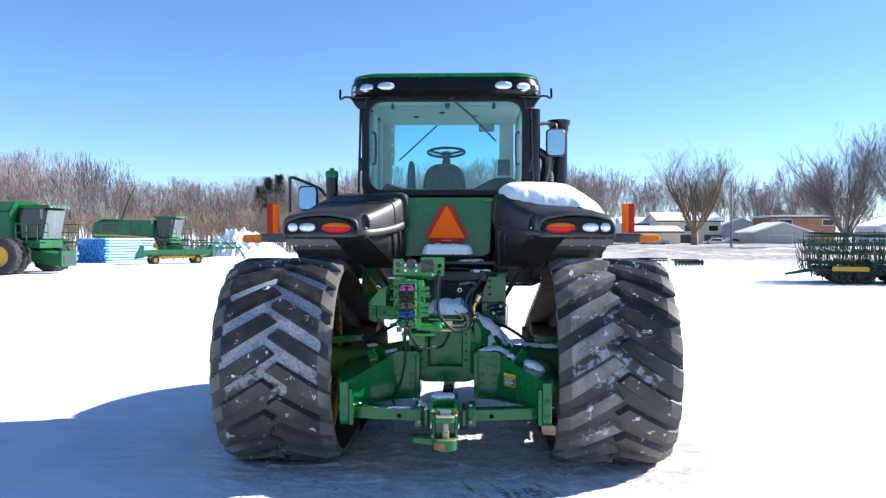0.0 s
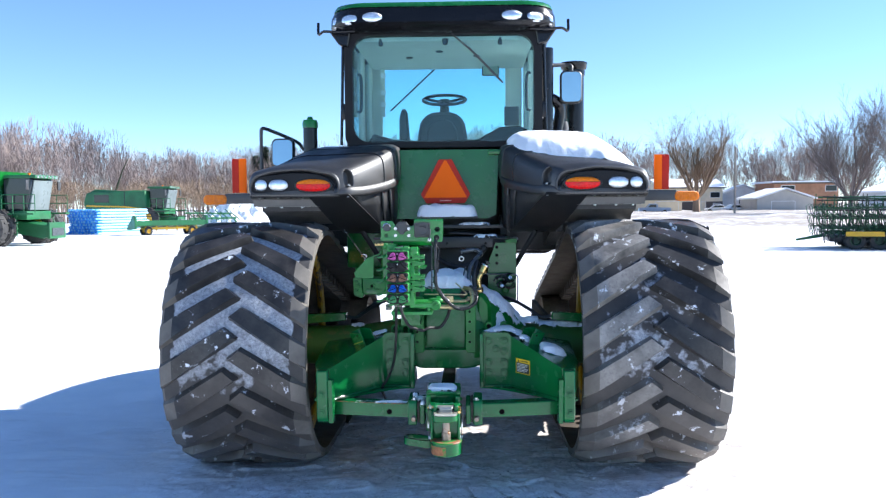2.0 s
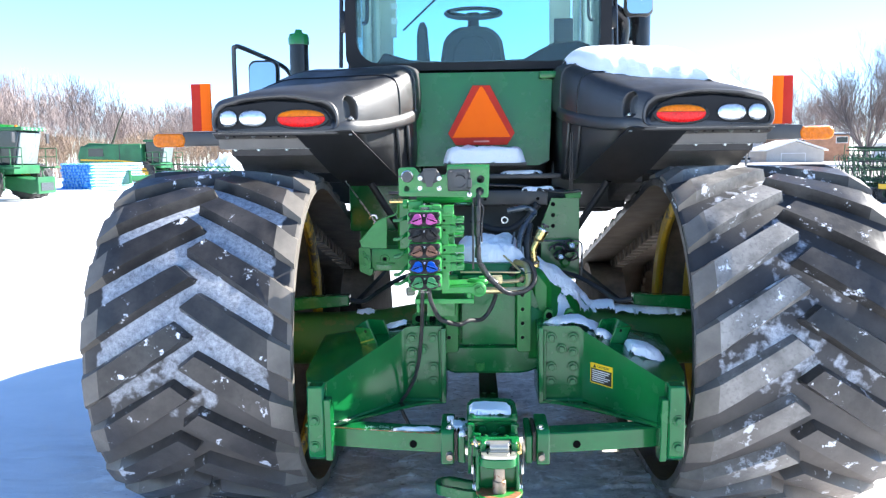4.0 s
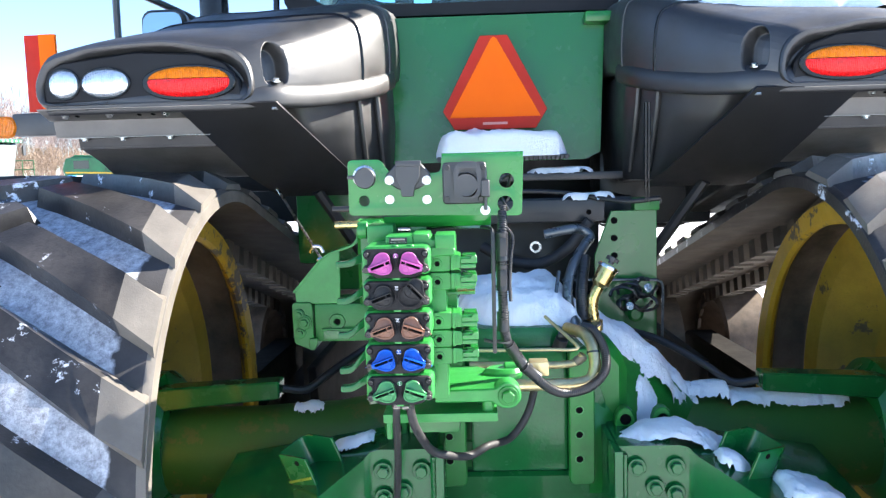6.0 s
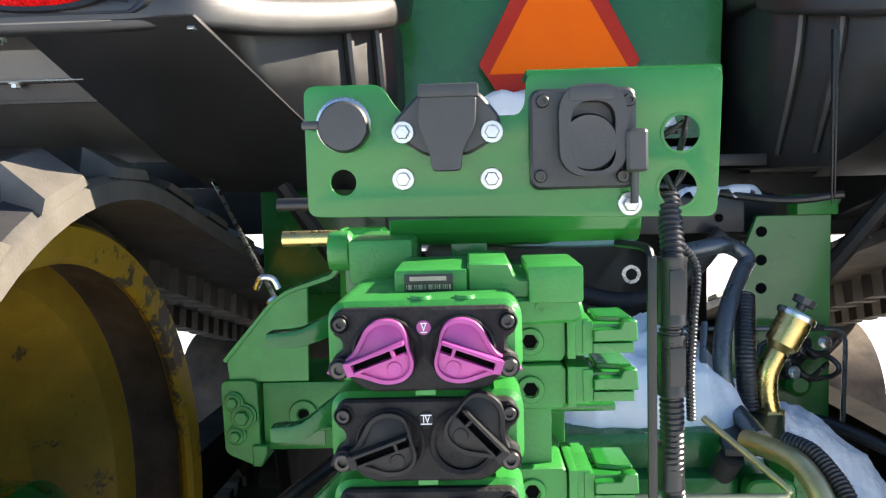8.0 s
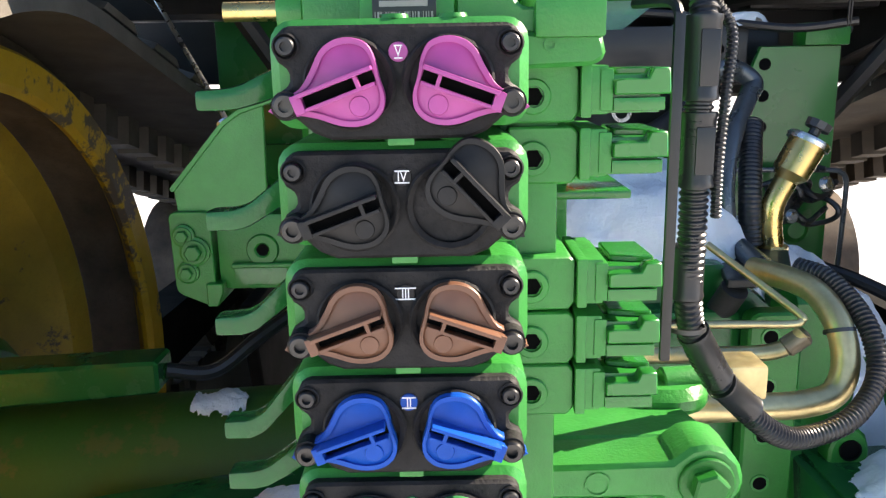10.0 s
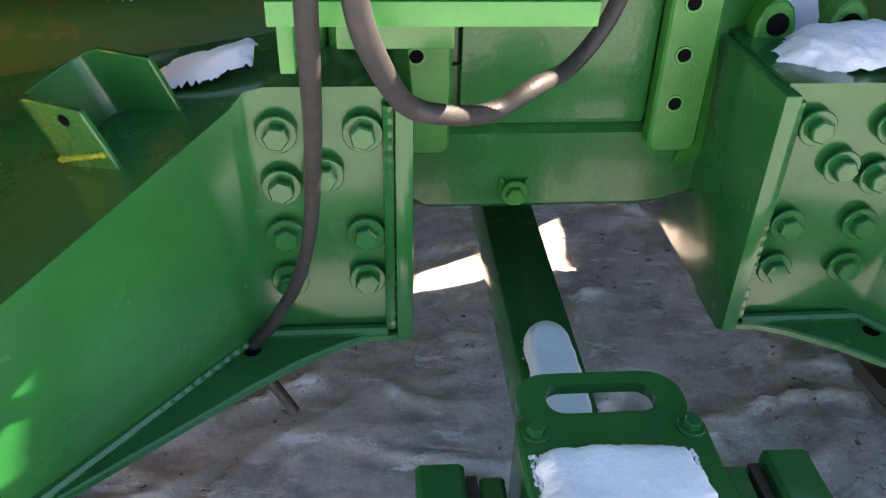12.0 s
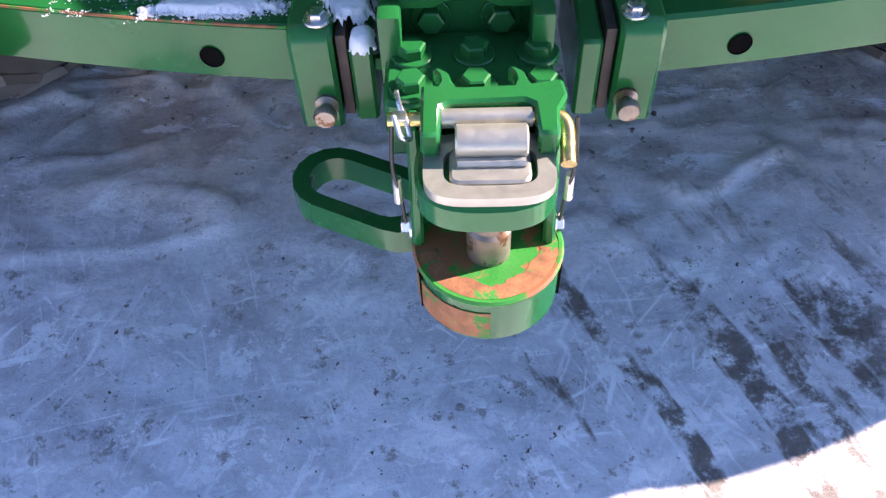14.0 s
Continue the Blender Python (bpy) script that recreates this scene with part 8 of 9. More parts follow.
snow_sheet("snow_bank", 0.17, 0.60, 7.345, 7.64, trumpet_top, 0.055, "lumpy white snow sliding down the axle trumpet", 25, 0.5, 0.005, 10.0, 2.2, 3.5, 0.12, 0, 0.5)
snow_sheet("snow_patch", 0.36, 0.46, 7.18, 7.34, lambda x, y: max(0.985, trumpet_top(x, y)) if y > 7.21 else 0.985, 0.03, "ragged tongue of snow below the trumpet", 31, 0.6, 0.005, 14.0, 2.0, 4.0, 0.12, 0, 0.5)
snow_sheet("snow_patch", 0.27, 0.60, 7.02, 7.2, lambda x, y: 1.03 - max(0, x - 0.468) * 0.3, 0.045, "ragged snow on the hitch arm", 6, 0.32, 0.005, 9.0, 2.4, 3.0, 0.05)
snow_sheet("snow_patch", 0.66, 0.85, 6.78, 7.0, lambda x, y: 1.0 - (x - 0.468) * 0.28, 0.05, "round lump of snow on the sloping hitch arm", 7, 0.3, 0.006, 12.0, 2.2, 5.0, 0.12)
snow_sheet("snow_patch", 0.52, 0.62, 6.93, 7.03, lambda x, y: 1.03 - (x - 0.468) * 0.45, 0.04, "small lump of snow in the strap bracket", 8, 0.3, 0.005, 14.0, 2.2, 5.0, 0.12)
snow_sheet("snow_patch", 0.56, 1.10, 7.40, 7.5, lambda x, y: WZ - 0.03 + math.sqrt(max(0.0, 0.165 ** 2 - (y - WY + 0.04) ** 2)) + (0.03 if x < 0.7 else 0.0), 0.03, "long strip of snow along the axle tube", 9, 0.35, 0.006, 9.0, 3.0, 6.0, 0.1)
snow_sheet("snow_patch", -0.76, -0.66, 7.40, 7.47, lambda x, y: WZ - 0.03 + math.sqrt(max(0.0, 0.17 ** 2 - (y - WY + 0.04) ** 2)), 0.014, "small splash of snow on the axle tube", 11, 0.6, 0.003, 20.0, 2.2, 3.0, 0.05)
snow_sheet("snow_patch", -0.61, -0.45, 7.065, 7.17, lambda x, y: 1.03 - max(0, -x - 0.468) * 0.3, 0.022, "thin streak of snow on the hitch arm", 12, 0.5, 0.004, 14.0, 2.0, 3.0, 0.08)
snow_sheet("snow_slab", -0.118, 0.076, 6.515, 6.654, lambda x, y: 0.724, 0.026, "square slab of snow on the cap plate", 13, 0.10, 0.0022, 22.0, 6.0, 12.0, 0.035, 420, 0.3)
snow_sheet("snow_strip", -0.055, 0.03, 6.80, 7.09, lambda x, y: 0.55, 0.04, "rounded strip of snow on the drawbar beam", 14, 0.08, 0.004, 10.0, 3.0, 12.0, 0.03, 30)
snow_sheet("snow_patch", -0.475, -0.256, 6.548, 6.602, lambda x, y: 0.633, 0.013, "ragged snow on the support bar", 15, 0.5, 0.0022, 26.0, 1.25, 5.0, 0.14, 500)
snow_grains("snow_grains", -0.615, -0.47, 6.565, 6.635, 0.633, 300, "dusting of loose snow on the green support bar", 16)
snow_grains("snow_grains", -0.49, -0.26, 6.545, 6.612, 0.633, 420, "loose snow strewn round the ragged streak on the bar", 26)
snow_sheet("snow_lump", -0.222, -0.128, 6.495, 6.615, lambda x, y: 0.652 if x > -0.19 else 0.672, 0.025, "broken lumps of snow between the clamp plates", 17, 0.8, 0.003, 26.0, 2.0, 5.0, 0.08, 50)
snow_sheet("snow_lump", -0.166, -0.130, 6.448, 6.50, lambda x, y: 0.645, 0.02, "crumb of snow on the clamp", 18, 0.3, 0.003, 20.0, 2.0, 5.0, 0.08, 10)

# ---- background ----
def spot(u, d):
    """A place in the yard, d metres ahead and u metres aside per metre ahead, from where the walk begins."""
    return 0.21 + d * (u * 0.99939 - 0.0349), d * (0.0349 * u + 0.99939)


def bare_tree(rng, height, spread_, levels=5, trunk=0.03, up=0.25, kids=(3, 4), bole=0.24):
    """Segments (start, end, radius, radius) of a leafless tree that stands at the origin."""
    segs = []

    def grow(p, d, length, r, lev):
        n = 3 if lev < 2 else 2
        for i in range(n):
            d = (d + Vector((rng.uniform(-1, 1), rng.uniform(-1, 1), rng.uniform(-0.3, 0.8) * up * 2)) * 0.16).normalized()
            q = p + d * length / n
            r2 = r * (0.86 if lev < levels else 0.6)
            segs.append((p, q, r, r2))
            p, r = q, r2
            if lev > 0 and i < n - 1 and lev < levels and rng.random() < 0.7:
                side = Vector((rng.uniform(-1, 1), rng.uniform(-1, 1), rng.uniform(0, 0.7))).normalized()
                grow(p, (d * 0.55 + side * spread_).normalized(), length * rng.uniform(0.45, 0.65), r * 0.55, lev + 1)
        if lev < levels:
            for _ in range(rng.randint(*kids)):
                side = Vector((rng.uniform(-1, 1), rng.uniform(-1, 1), rng.uniform(-0.1, 0.6))).normalized()
                grow(p, (d * 0.75 + side * spread_ + Vector((0, 0, up))).normalized(), length * rng.uniform(0.6, 0.82), r * 0.68, lev + 1)
    grow(Vector((0, 0, -0.2)), Vector((0, 0, 1)), height * bole, height * trunk, 0)
    return segs


def segs_mesh(segs, sides=3):
    """Vertices and faces of tapered sticks, as arrays; with two sides a far twig keeps one face alone."""
    a = np.array([s[0] for s in segs])
    b = np.array([s[1] for s in segs])
    ra, rb = np.array([s[2] for s in segs]), np.array([s[3] for s in segs])
    d = b - a
    d /= np.linalg.norm(d, axis=1)[:, None] + 1e-9
    ref = np.where(np.abs(d[:, 2:3]) > 0.9, np.array([[1.0, 0, 0]]), np.array([[0, 0, 1.0]]))
    s1 = np.cross(d, ref)
    s1 /= np.linalg.norm(s1, axis=1)[:, None]
    s2 = np.cross(d, s1)
    vs = []
    for p, r in ((a, ra), (b, rb)):
        for k in range(sides):
            t = 2 * math.pi * k / sides
            vs.append(p + r[:, None] * (math.cos(t) * s1 + math.sin(t) * s2))
    v = np.stack(vs, 1).reshape(-1, 3)
    base = np.arange(len(segs))[:, None] * (2 * sides)
    f = np.concatenate([base + np.array([[k, (k + 1) % sides, sides + (k + 1) % sides, sides + k]]) for k in range(sides if sides > 2 else 1)], 0)
    return v, f


def raw_mesh(name, v, f, mat):
    me = bpy.data.meshes.new(name)
    me.from_pydata(v.tolist(), [], f.tolist())
    me.materials.append(mat)
    return me


# the far woods: leafless trees and brush, one mass
rng = random.Random(11)


def proto(height, spread_, levels, trunk, up, kids, thin):
    segs = bare_tree(rng, height, spread_, levels, trunk, up, kids)
    k = height / max(s[1].z for s in segs)
    segs = [(a * k, b * k, max(r, thin), max(q, thin * 0.7)) for a, b, r, q in segs]
    v1, f1 = segs_mesh([q for q in segs if q[2] > thin * 1.6], 4)
    v2, f2 = segs_mesh([q for q in segs if q[2] <= thin * 1.6], 2)
    return np.concatenate([v1, v2]), np.concatenate([f1, f2 + len(v1)])


protos = [proto(10, 0.55, 5, 0.011, 0.22, (2, 3), 0.016) for _ in range(7)]
brush = [proto(6, 0.75, 4, 0.008, 0.25, (3, 3), 0.017) for _ in range(5)]


def wood(name, rows, mat, label):
    av, af, n = [], [], 0
    for x, y, k, proto, turn in rows:
        v, f = proto
        c, s_ = math.cos(turn), math.sin(turn)
        w = np.stack([v[:, 0] * c - v[:, 1] * s_, v[:, 0] * s_ + v[:, 1] * c, v[:, 2]], 1) * k + np.array([x, y, 0])
        av.append(w), af.append(f + n)
        n += len(v)
    ob = new(name, raw_mesh(name, np.concatenate(av), np.concatenate(af), mat))
    return tagged(ob, label, "woods", kind="stuff")


rows, rows2 = [], []
for i in range(480):
    u = -0.62 + 0.83 * rng.random()
    d = rng.uniform(98, 150)
    x, y = spot(u, d)
    tall = 1.18 + 0.14 * math.sin(u * 9 + 1.0) + (0.22 if u < -0.42 else 0)
    rows.append((x, y, d / 120 * tall * rng.uniform(0.7, 1.05), rng.choice(protos), rng.uniform(0, 6.3)))
for i in range(590):
    u = -0.64 + 0.80 * rng.random()
    d = rng.uniform(88, 120)
    x, y = spot(u, d)
    rows2.append((x, y, d / 110 * rng.uniform(0.6, 1.1), rng.choice(brush), rng.uniform(0, 6.3)))
for i in range(150):
    u = 0.14 + 0.52 * rng.random()
    d = rng.uniform(175, 215)
    x, y = spot(u, d)
    tall = 1.5 if u < 0.33 else 1.35
    rows.append((x, y, d / 160 * tall * rng.uniform(0.7, 1.0), rng.choice(protos), rng.uniform(0, 6.3)))
for i in range(90):
    u = 0.14 + 0.52 * rng.random()
    x, y = spot(u, rng.uniform(178, 200))
    rows2.append((x, y, 1.5 * rng.uniform(0.6, 1.1), rng.choice(brush), rng.uniform(0, 6.3)))
wood("woods", rows, BARK, "belt of bare grey-brown winter trees")
wood("brush", rows2, BARK_WARM, "dense brown leafless brush along the yard's edge")


def vase_tree(u, d, height, seed, mat, label, limbs=8, flare=0.42, droop=0.0, wide=1.0, thin=0.012, stout=1.0, fine=(2, 3), reach=1.0):
    """A leafless tree whose limbs leave a short trunk and sweep upwards, with ever finer shoots along them."""
    x, y = spot(u, d)
    r = random.Random(seed)
    segs = []

    def shoot(p, dr, length, rad, lev):
        n = 7 if lev == 0 else (5 if lev == 1 else 3)
        for i in range(n):
            bend = Vector((r.uniform(-1, 1), r.uniform(-1, 1), 0)) * 0.13 + Vector((0, 0, 0.07 - droop * lev * 0.16))
            dr = (dr + bend).normalized()
            q = p + dr * length / n
            r2 = rad * (1 - 0.75 / n)
            segs.append((p, q, rad, r2))
            p, rad = q, r2
            if lev < 3 and i >= (1 if lev == 0 else 0):
                for _ in range(2 if lev < 2 else r.randint(*fine)):
                    a = r.uniform(0, 6.3)
                    off = Vector((math.cos(a), math.sin(a), r.uniform(-0.1, 0.5)))
                    shoot(p, (dr + off * r.uniform(0.35, 0.75)).normalized(), length * r.uniform(0.28, 0.48) * reach * (1 - 0.3 * i / n), rad * 0.5, lev + 1)

    base = Vector((0, 0, height * 0.2))
    segs.append((Vector((0, 0, -0.3)), base, height * 0.02 * stout, height * 0.016 * stout))
    for k in range(limbs):
        a = 2 * math.pi * (k + r.uniform(-0.3, 0.3)) / limbs
        f = flare * r.uniform(0.35, 1.15)
        start = base * r.uniform(0.75, 1.0)
        shoot(start, Vector((f * math.cos(a), f * math.sin(a), 1)).normalized(), height * r.uniform(0.62, 0.8), height * r.uniform(0.0055, 0.009) * stout, 0)
    k = height / max(q[1].z for q in segs)
    grow_ = Vector((k * wide, k * wide, k))
    segs = [(a * grow_, b * grow_, max(ra, thin), max(rb, thin * 0.6)) for a, b, ra, rb in segs]
    t = thing("bare_tree", (x, y, 0), label, "tree")
    for nm, part_segs, sides in (("trunk", [q for q in segs if q[2] > height * 0.005], 7), ("crown", [q for q in segs if q[2] <= height * 0.005], 3 if d < 120 else 2)):
        v, f = segs_mesh(part_segs, sides)
        ob = new(nm, raw_mesh(nm, v, f, mat))
        ob.parent = t
    return len(segs)


vase_tree(0.314, 138, 18.0, 5, BARK_WARM, "bare willow with a thick trunk and yellow-brown twigs", 11, 0.75, 0.5, 1.1, 0.011, 2.0, (3, 4), 1.5)
vase_tree(0.503, 92, 16.0, 8, BARK_GREY, "tall bare grey tree with upswept branches", 12, 0.85, 0.0, 1.1, 0.0075, 1.2, (2, 2), 1.3)
vase_tree(0.585, 100, 18.0, 9, BARK_GREY, "tall bare grey tree with upswept branches", 9, 0.8, 0.0, 1.0, 0.0085, 1.0, (2, 2), 1.3)
vase_tree(0.44, 160, 17, 12, BARK, "bare grey tree behind the houses", 6, 0.6, 0.0, 1.0, 0.014, 1.0, (2, 3), 1.3)
vase_tree(0.395, 165, 17, 13, BARK, "bare grey tree behind the houses", 6, 0.6, 0.0, 1.0, 0.014, 1.0, (2, 3), 1.3)
vase_tree(0.47, 168, 18, 14, BARK, "bare grey tree behind the houses", 6, 0.6, 0.0, 1.0, 0.014, 1.0, (2, 3), 1.3)


def evergreen(u, d, height, seed):
    x, y = spot(u, d)
    r = random.Random(seed)
    t = thing("evergreen_tree", (x, y, 0), "dark green pine with an uneven crown", "tree")
    v, f = segs_mesh([(Vector((0, 0, -0.2)), Vector((0, 0, height * 0.95)), 0.22, 0.03)], 7)
    ob = new("trunk", raw_mesh("trunk", v, f, BARK))
    ob.parent = t
    segs = []
    for i in range(1900):
        z = height * (0.2 + 0.8 * r.random() ** 0.8)
        w = (height - z) * 0.21 + 0.12
        a = r.uniform(0, 6.3)
        k = w * r.uniform(0.2, 1.0)
        p = Vector((k * math.cos(a), k * math.sin(a), z + r.uniform(-0.3, 0.3)))
        dd = Vector((math.cos(a), math.sin(a), r.uniform(-0.3, 0.4)))
        segs.append((p, p + dd * r.uniform(0.3, 0.8), 0.06, 0.015))
    v, f = segs_mesh(segs, 3)
    ob = new("crown", raw_mesh("crown", v, f, NEEDLES))
    ob.parent = t


for u, d, h in ((-0.218, 118, 10.3), (-0.204, 120, 10.9), (-0.228, 121, 9.2)):
    evergreen(u, d, h, int(d))
lx, ly = spot(-0.415, 96)
lt = thing("leaning_trunk", (lx, ly, 0), "dark dead trunk leaning out of the brush", "tree")
v, f = segs_mesh([(Vector((0, 0, -0.2)), Vector((1.2, 0, 3.5)), 0.17, 0.13), (Vector((1.2, 0, 3.5)), Vector((2.2, 0, 6.2)), 0.13, 0.07), (Vector((2.2, 0, 6.2)), Vector((3.1, 0, 8.0)), 0.07, 0.03)], 6)
ob = new("trunk", raw_mesh("trunk", v, f, NEEDLES))
ob.parent = lt


# -- wheel, shared by the machines in the yard --
def wheel(parent, at, axis, r, w, base, rim_mat=None):
    m = base
    bm = L([(r * 0.55, -w / 2), (r * 0.9, -w / 2), (r, -w * 0.38), (r, w * 0.38), (r * 0.9, w / 2), (r * 0.55, w / 2), (r * 0.55, -w / 2)], at, axis, 28)
    for i in range(24):
        a = 2 * math.pi * i / 24
        q = tilt_to(at, axis) @ Matrix.Rotation(a, 4, "Z") @ Matrix.Translation((r, 0, w * 0.2 * (-1) ** i))
        box(bm, -0.02, 0.035, -0.035, 0.035, -w * 0.28, w * 0.28, 0.0, q)
    bmesh.ops.transform(bm, matrix=m, verts=bm.verts)
    ty = part("wheel", bm, TYRE, parent, "ribbed black tyre")
    rb = L([(0, -w * 0.1), (r * 0.3, -w * 0.1), (r * 0.4, w * 0.05), (r * 0.56, w * 0.25), (r * 0.56, w * 0.42), (r * 0.5, w * 0.42), (r * 0.42, w * 0.1), (r * 0.2, w * 0.12), (0, w * 0.12)], at, axis, 24)
    bmesh.ops.transform(rb, matrix=m, verts=rb.verts)
    part("rim", rb, rim_mat or YELLOW_CLEAN, ty, "dark wheel rim" if rim_mat else "yellow wheel rim")


def put(name, bm, mat, parent, m, label="", angle=35):
    bmesh.ops.transform(bm, matrix=m, verts=bm.verts)
    return part(name, bm, mat, parent, label, angle)


def combine(u, d, heading, label, dual, k=1.0):
    """A combine harvester; local x forward, wheels on the ground."""
    x, y = spot(u, d)
    t = thing("combine_harvester", (x, y, 0), label, "combine", "combines in the yard")
    m = Matrix.Translation((x, y, 0)) @ Matrix.Rotation(radians(heading), 4, "Z") @ Matrix.Scale(k, 4)
    body = P([(-4.6, 1.5), (-4.9, 2.3), (-4.6, 3.2), (-1.0, 3.35), (0.6, 3.35), (0.75, 1.5), (0.2, 1.0), (-3.6, 1.0)], "y", -1.45, 1.45, 0.08)
    b = put("body", body, FAR_GREEN, t, m, "green side panels with a yellow stripe")
    for s in (-1, 1):
        put("stripe", P([(-4.6, 2.02), (-1.2, 1.92), (0.5, 1.75), (0.5, 1.84), (-1.2, 2.04), (-4.6, 2.14)], "y", s * 1.46, s * 1.475), YELLOW_CLEAN, b, m)
        put("side_window", B(-3.9, -2.6, s * 1.455 - 0.01, s * 1.455 + 0.01, 2.35, 3.0, 0.0), DARK_GLASS, b, m)
        put("panel_gap", B(-1.25, -1.19, s * 1.452 - 0.012, s * 1.452 + 0.012, 1.3, 3.3, 0.0), STEEL_BLACK, b, m)
    if dual:
        put("grain_tank", P([(-2.6, 3.3), (-2.9, 3.85), (0.9, 3.85), (0.5, 3.3)], "y", -1.35, 1.35, 0.05), FAR_GREEN, t, m, "green grain tank extension")
        put("tank_flare", P([(0.45, 3.0), (0.9, 3.85), (0.95, 3.85), (0.65, 3.0)], "y", -1.4, 1.4), GREEN, t, m)
    cab_ = put("cab", P([(0.75, 1.75), (0.75, 3.55), (2.2, 3.55), (2.35, 3.45), (2.0, 1.8)], "y", -0.95, 0.95, 0.06), DARK_GLASS, t, m, "dark glass cab with a curved windscreen")
    put("windscreen", P([(2.0, 1.85), (2.36, 3.4), (2.42, 3.4), (2.12, 1.85)], "y", -0.85, 0.85, 0.02), PALE_GLASS, cab_, m, "bright curved windscreen")
    put("cab_roof", B(0.6, 2.6, -1.05, 1.05, 3.5, 3.68, 0.07), FAR_GREEN, cab_, m, "green cab roof with lamps")
    for i in range(6):
        put("lamp", L([(0, 0), (0.07, 0), (0.06, 0.03), (0, 0.03)], (2.6, -0.85 + 0.34 * i, 3.58), (1, 0, 0), 10), LAMP, cab_, m)
    put("cab_base", B(0.6, 2.1, -1.1, 1.1, 1.35, 1.8, 0.05), FAR_GREEN, t, m)
    put("feeder_house", P([(1.0, 1.35), (2.9, 1.05), (3.05, 0.45), (2.6, 0.35), (0.8, 0.7)], "y", -0.65, 0.65, 0.04), FAR_GREEN, t, m, "green feeder house")
    put("feeder_face", B(2.95, 3.1, -0.75, 0.75, 0.35, 1.2, 0.03), FAR_GREEN, t, m)
    put("feeder_mouth", B(3.09, 3.13, -0.55, 0.55, 0.5, 0.9), STEEL_GREY, t, m)
    for s in (-1, 1):
        rail = bmesh.new()
        for px_ in (1.0, 1.6, 2.2, 2.8):
            sweep(rail, [(px_, s * 1.5, 1.7), (px_, s * 1.5, 2.65)], 0.025, 6)
        for z in (2.2, 2.65):
            sweep(rail, [(1.0, s * 1.5, z), (2.8, s * 1.5, z)], 0.025, 6)
        box(rail, 0.9, 2.9, s * 1.5 - 0.35, s * 1.5 + 0.05, 1.62, 1.7)
        put("railing", rail, FAR_GREEN, t, m, "green platform railing")
        lad = bmesh.new()
        for q in (0.0, 0.35):
            sweep(lad, [(1.5 + q, s * 1.6, 1.65), (1.6 + q, s * 1.75, 0.5)], 0.025, 6)
        for z in (0.6, 0.9, 1.2, 1.5):
            box(lad, 1.5, 1.95, s * 1.68 - 0.06, s * 1.68 + 0.06, z, z + 0.03)
        put("ladder", lad, FAR_GREEN, t, m)
        for off in ((1.75, 2.5) if dual else (1.7,)):
            wheel(t, (0.9, s * off, 0.95), (0, s, 0), 0.95, 0.6, m)
        wheel(t, (-3.4, s * 1.35, 0.68), (0, s, 0), 0.68, 0.5, m)
        put("mirror", B(2.35, 2.42, s * 1.45 - 0.12, s * 1.45 + 0.12, 2.9, 3.4, 0.02), BLACK, t, m)
    au = bmesh.new()
    sweep(au, [(0.4, 1.6, 3.0), (-5.6, 1.75, 3.35)], 0.2, 12)
    sweep(au, [(-5.5, 1.75, 3.33), (-6.0, 1.78, 3.1)], 0.22, 12)
    put("unloading_auger", au, FAR_GREEN, t, m, "long green unloading auger")
    put("beacon", L([(0, 0), (0.08, 0), (0.07, 0.16), (0, 0.18)], (1.1, 0.8, 3.68), (0, 0, 1), 10), AMBER_LENS, t, m)
    return t


combine(-0.534, 44, -3, "green combine harvester with dual wheels, parked in snow", True)
combine(-0.362, 70, -4, "green combine harvester with a yellow stripe, parked behind pipes", False)

# -- header on a yellow cart --
hx, hy = spot(-0.335, 58)
hd = thing("combine_header", (hx, hy, 0), "green harvesting header on a yellow transport cart", "header")
hm = Matrix.Translation((hx, hy, 0)) @ Matrix.Rotation(radians(38), 4, "Z") @ Matrix.Diagonal((0.8, 0.9, 0.95, 1))
put("header_deck", P([(-0.9, 0.7), (0.3, 0.55), (0.4, 0.72), (-0.5, 1.02), (-0.9, 1.08)], "x", -3.0, 3.2, 0.03), FAR_GREEN, hd, hm, "green header deck")
reel = bmesh.new()
for a in range(6):
    t_ = math.pi * a / 3
    sweep(reel, [(-2.8, 0.1 + 0.5 * math.cos(t_), 1.35 + 0.45 * math.sin(t_)), (3.0, 0.1 + 0.5 * math.cos(t_), 1.35 + 0.45 * math.sin(t_))], 0.03, 5)
    for q in range(12):
        xx = -2.7 + 0.5 * q
        sweep(reel, [(xx, 0.1 + 0.5 * math.cos(t_), 1.35 + 0.45 * math.sin(t_)), (xx, 0.1 + 0.5 * math.cos(t_), 1.1 + 0.45 * math.sin(t_))], 0.015, 4)
put("reel", reel, STEEL_BLACK, hd, hm, "dark reel with tines")
for xx in (-3.05, 3.15):
    put("end_divider", P([(-1.0, 0.5), (1.4, 0.35), (1.1, 0.7), (0.2, 1.1), (-0.3, 1.45), (-0.9, 1.4)], "x", xx - 0.1, xx + 0.1, 0.03), FAR_GREEN, hd, hm)
cart = bmesh.new()
for yy in (-0.5, 0.6):
    box(cart, -2.2, 2.4, yy - 0.06, yy + 0.06, 0.42, 0.56)
for xx in (-2.1, -1.2, -0.3, 0.6, 1.5, 2.3):
    box(cart, xx - 0.05, xx + 0.05, -0.5, 0.6, 0.42, 0.54)
    box(cart, xx - 0.05, xx + 0.05, -0.55, -0.45, 0.3, 0.75)
put("cart_frame", cart, YELLOW_CLEAN, hd, hm, "yellow cart frame")
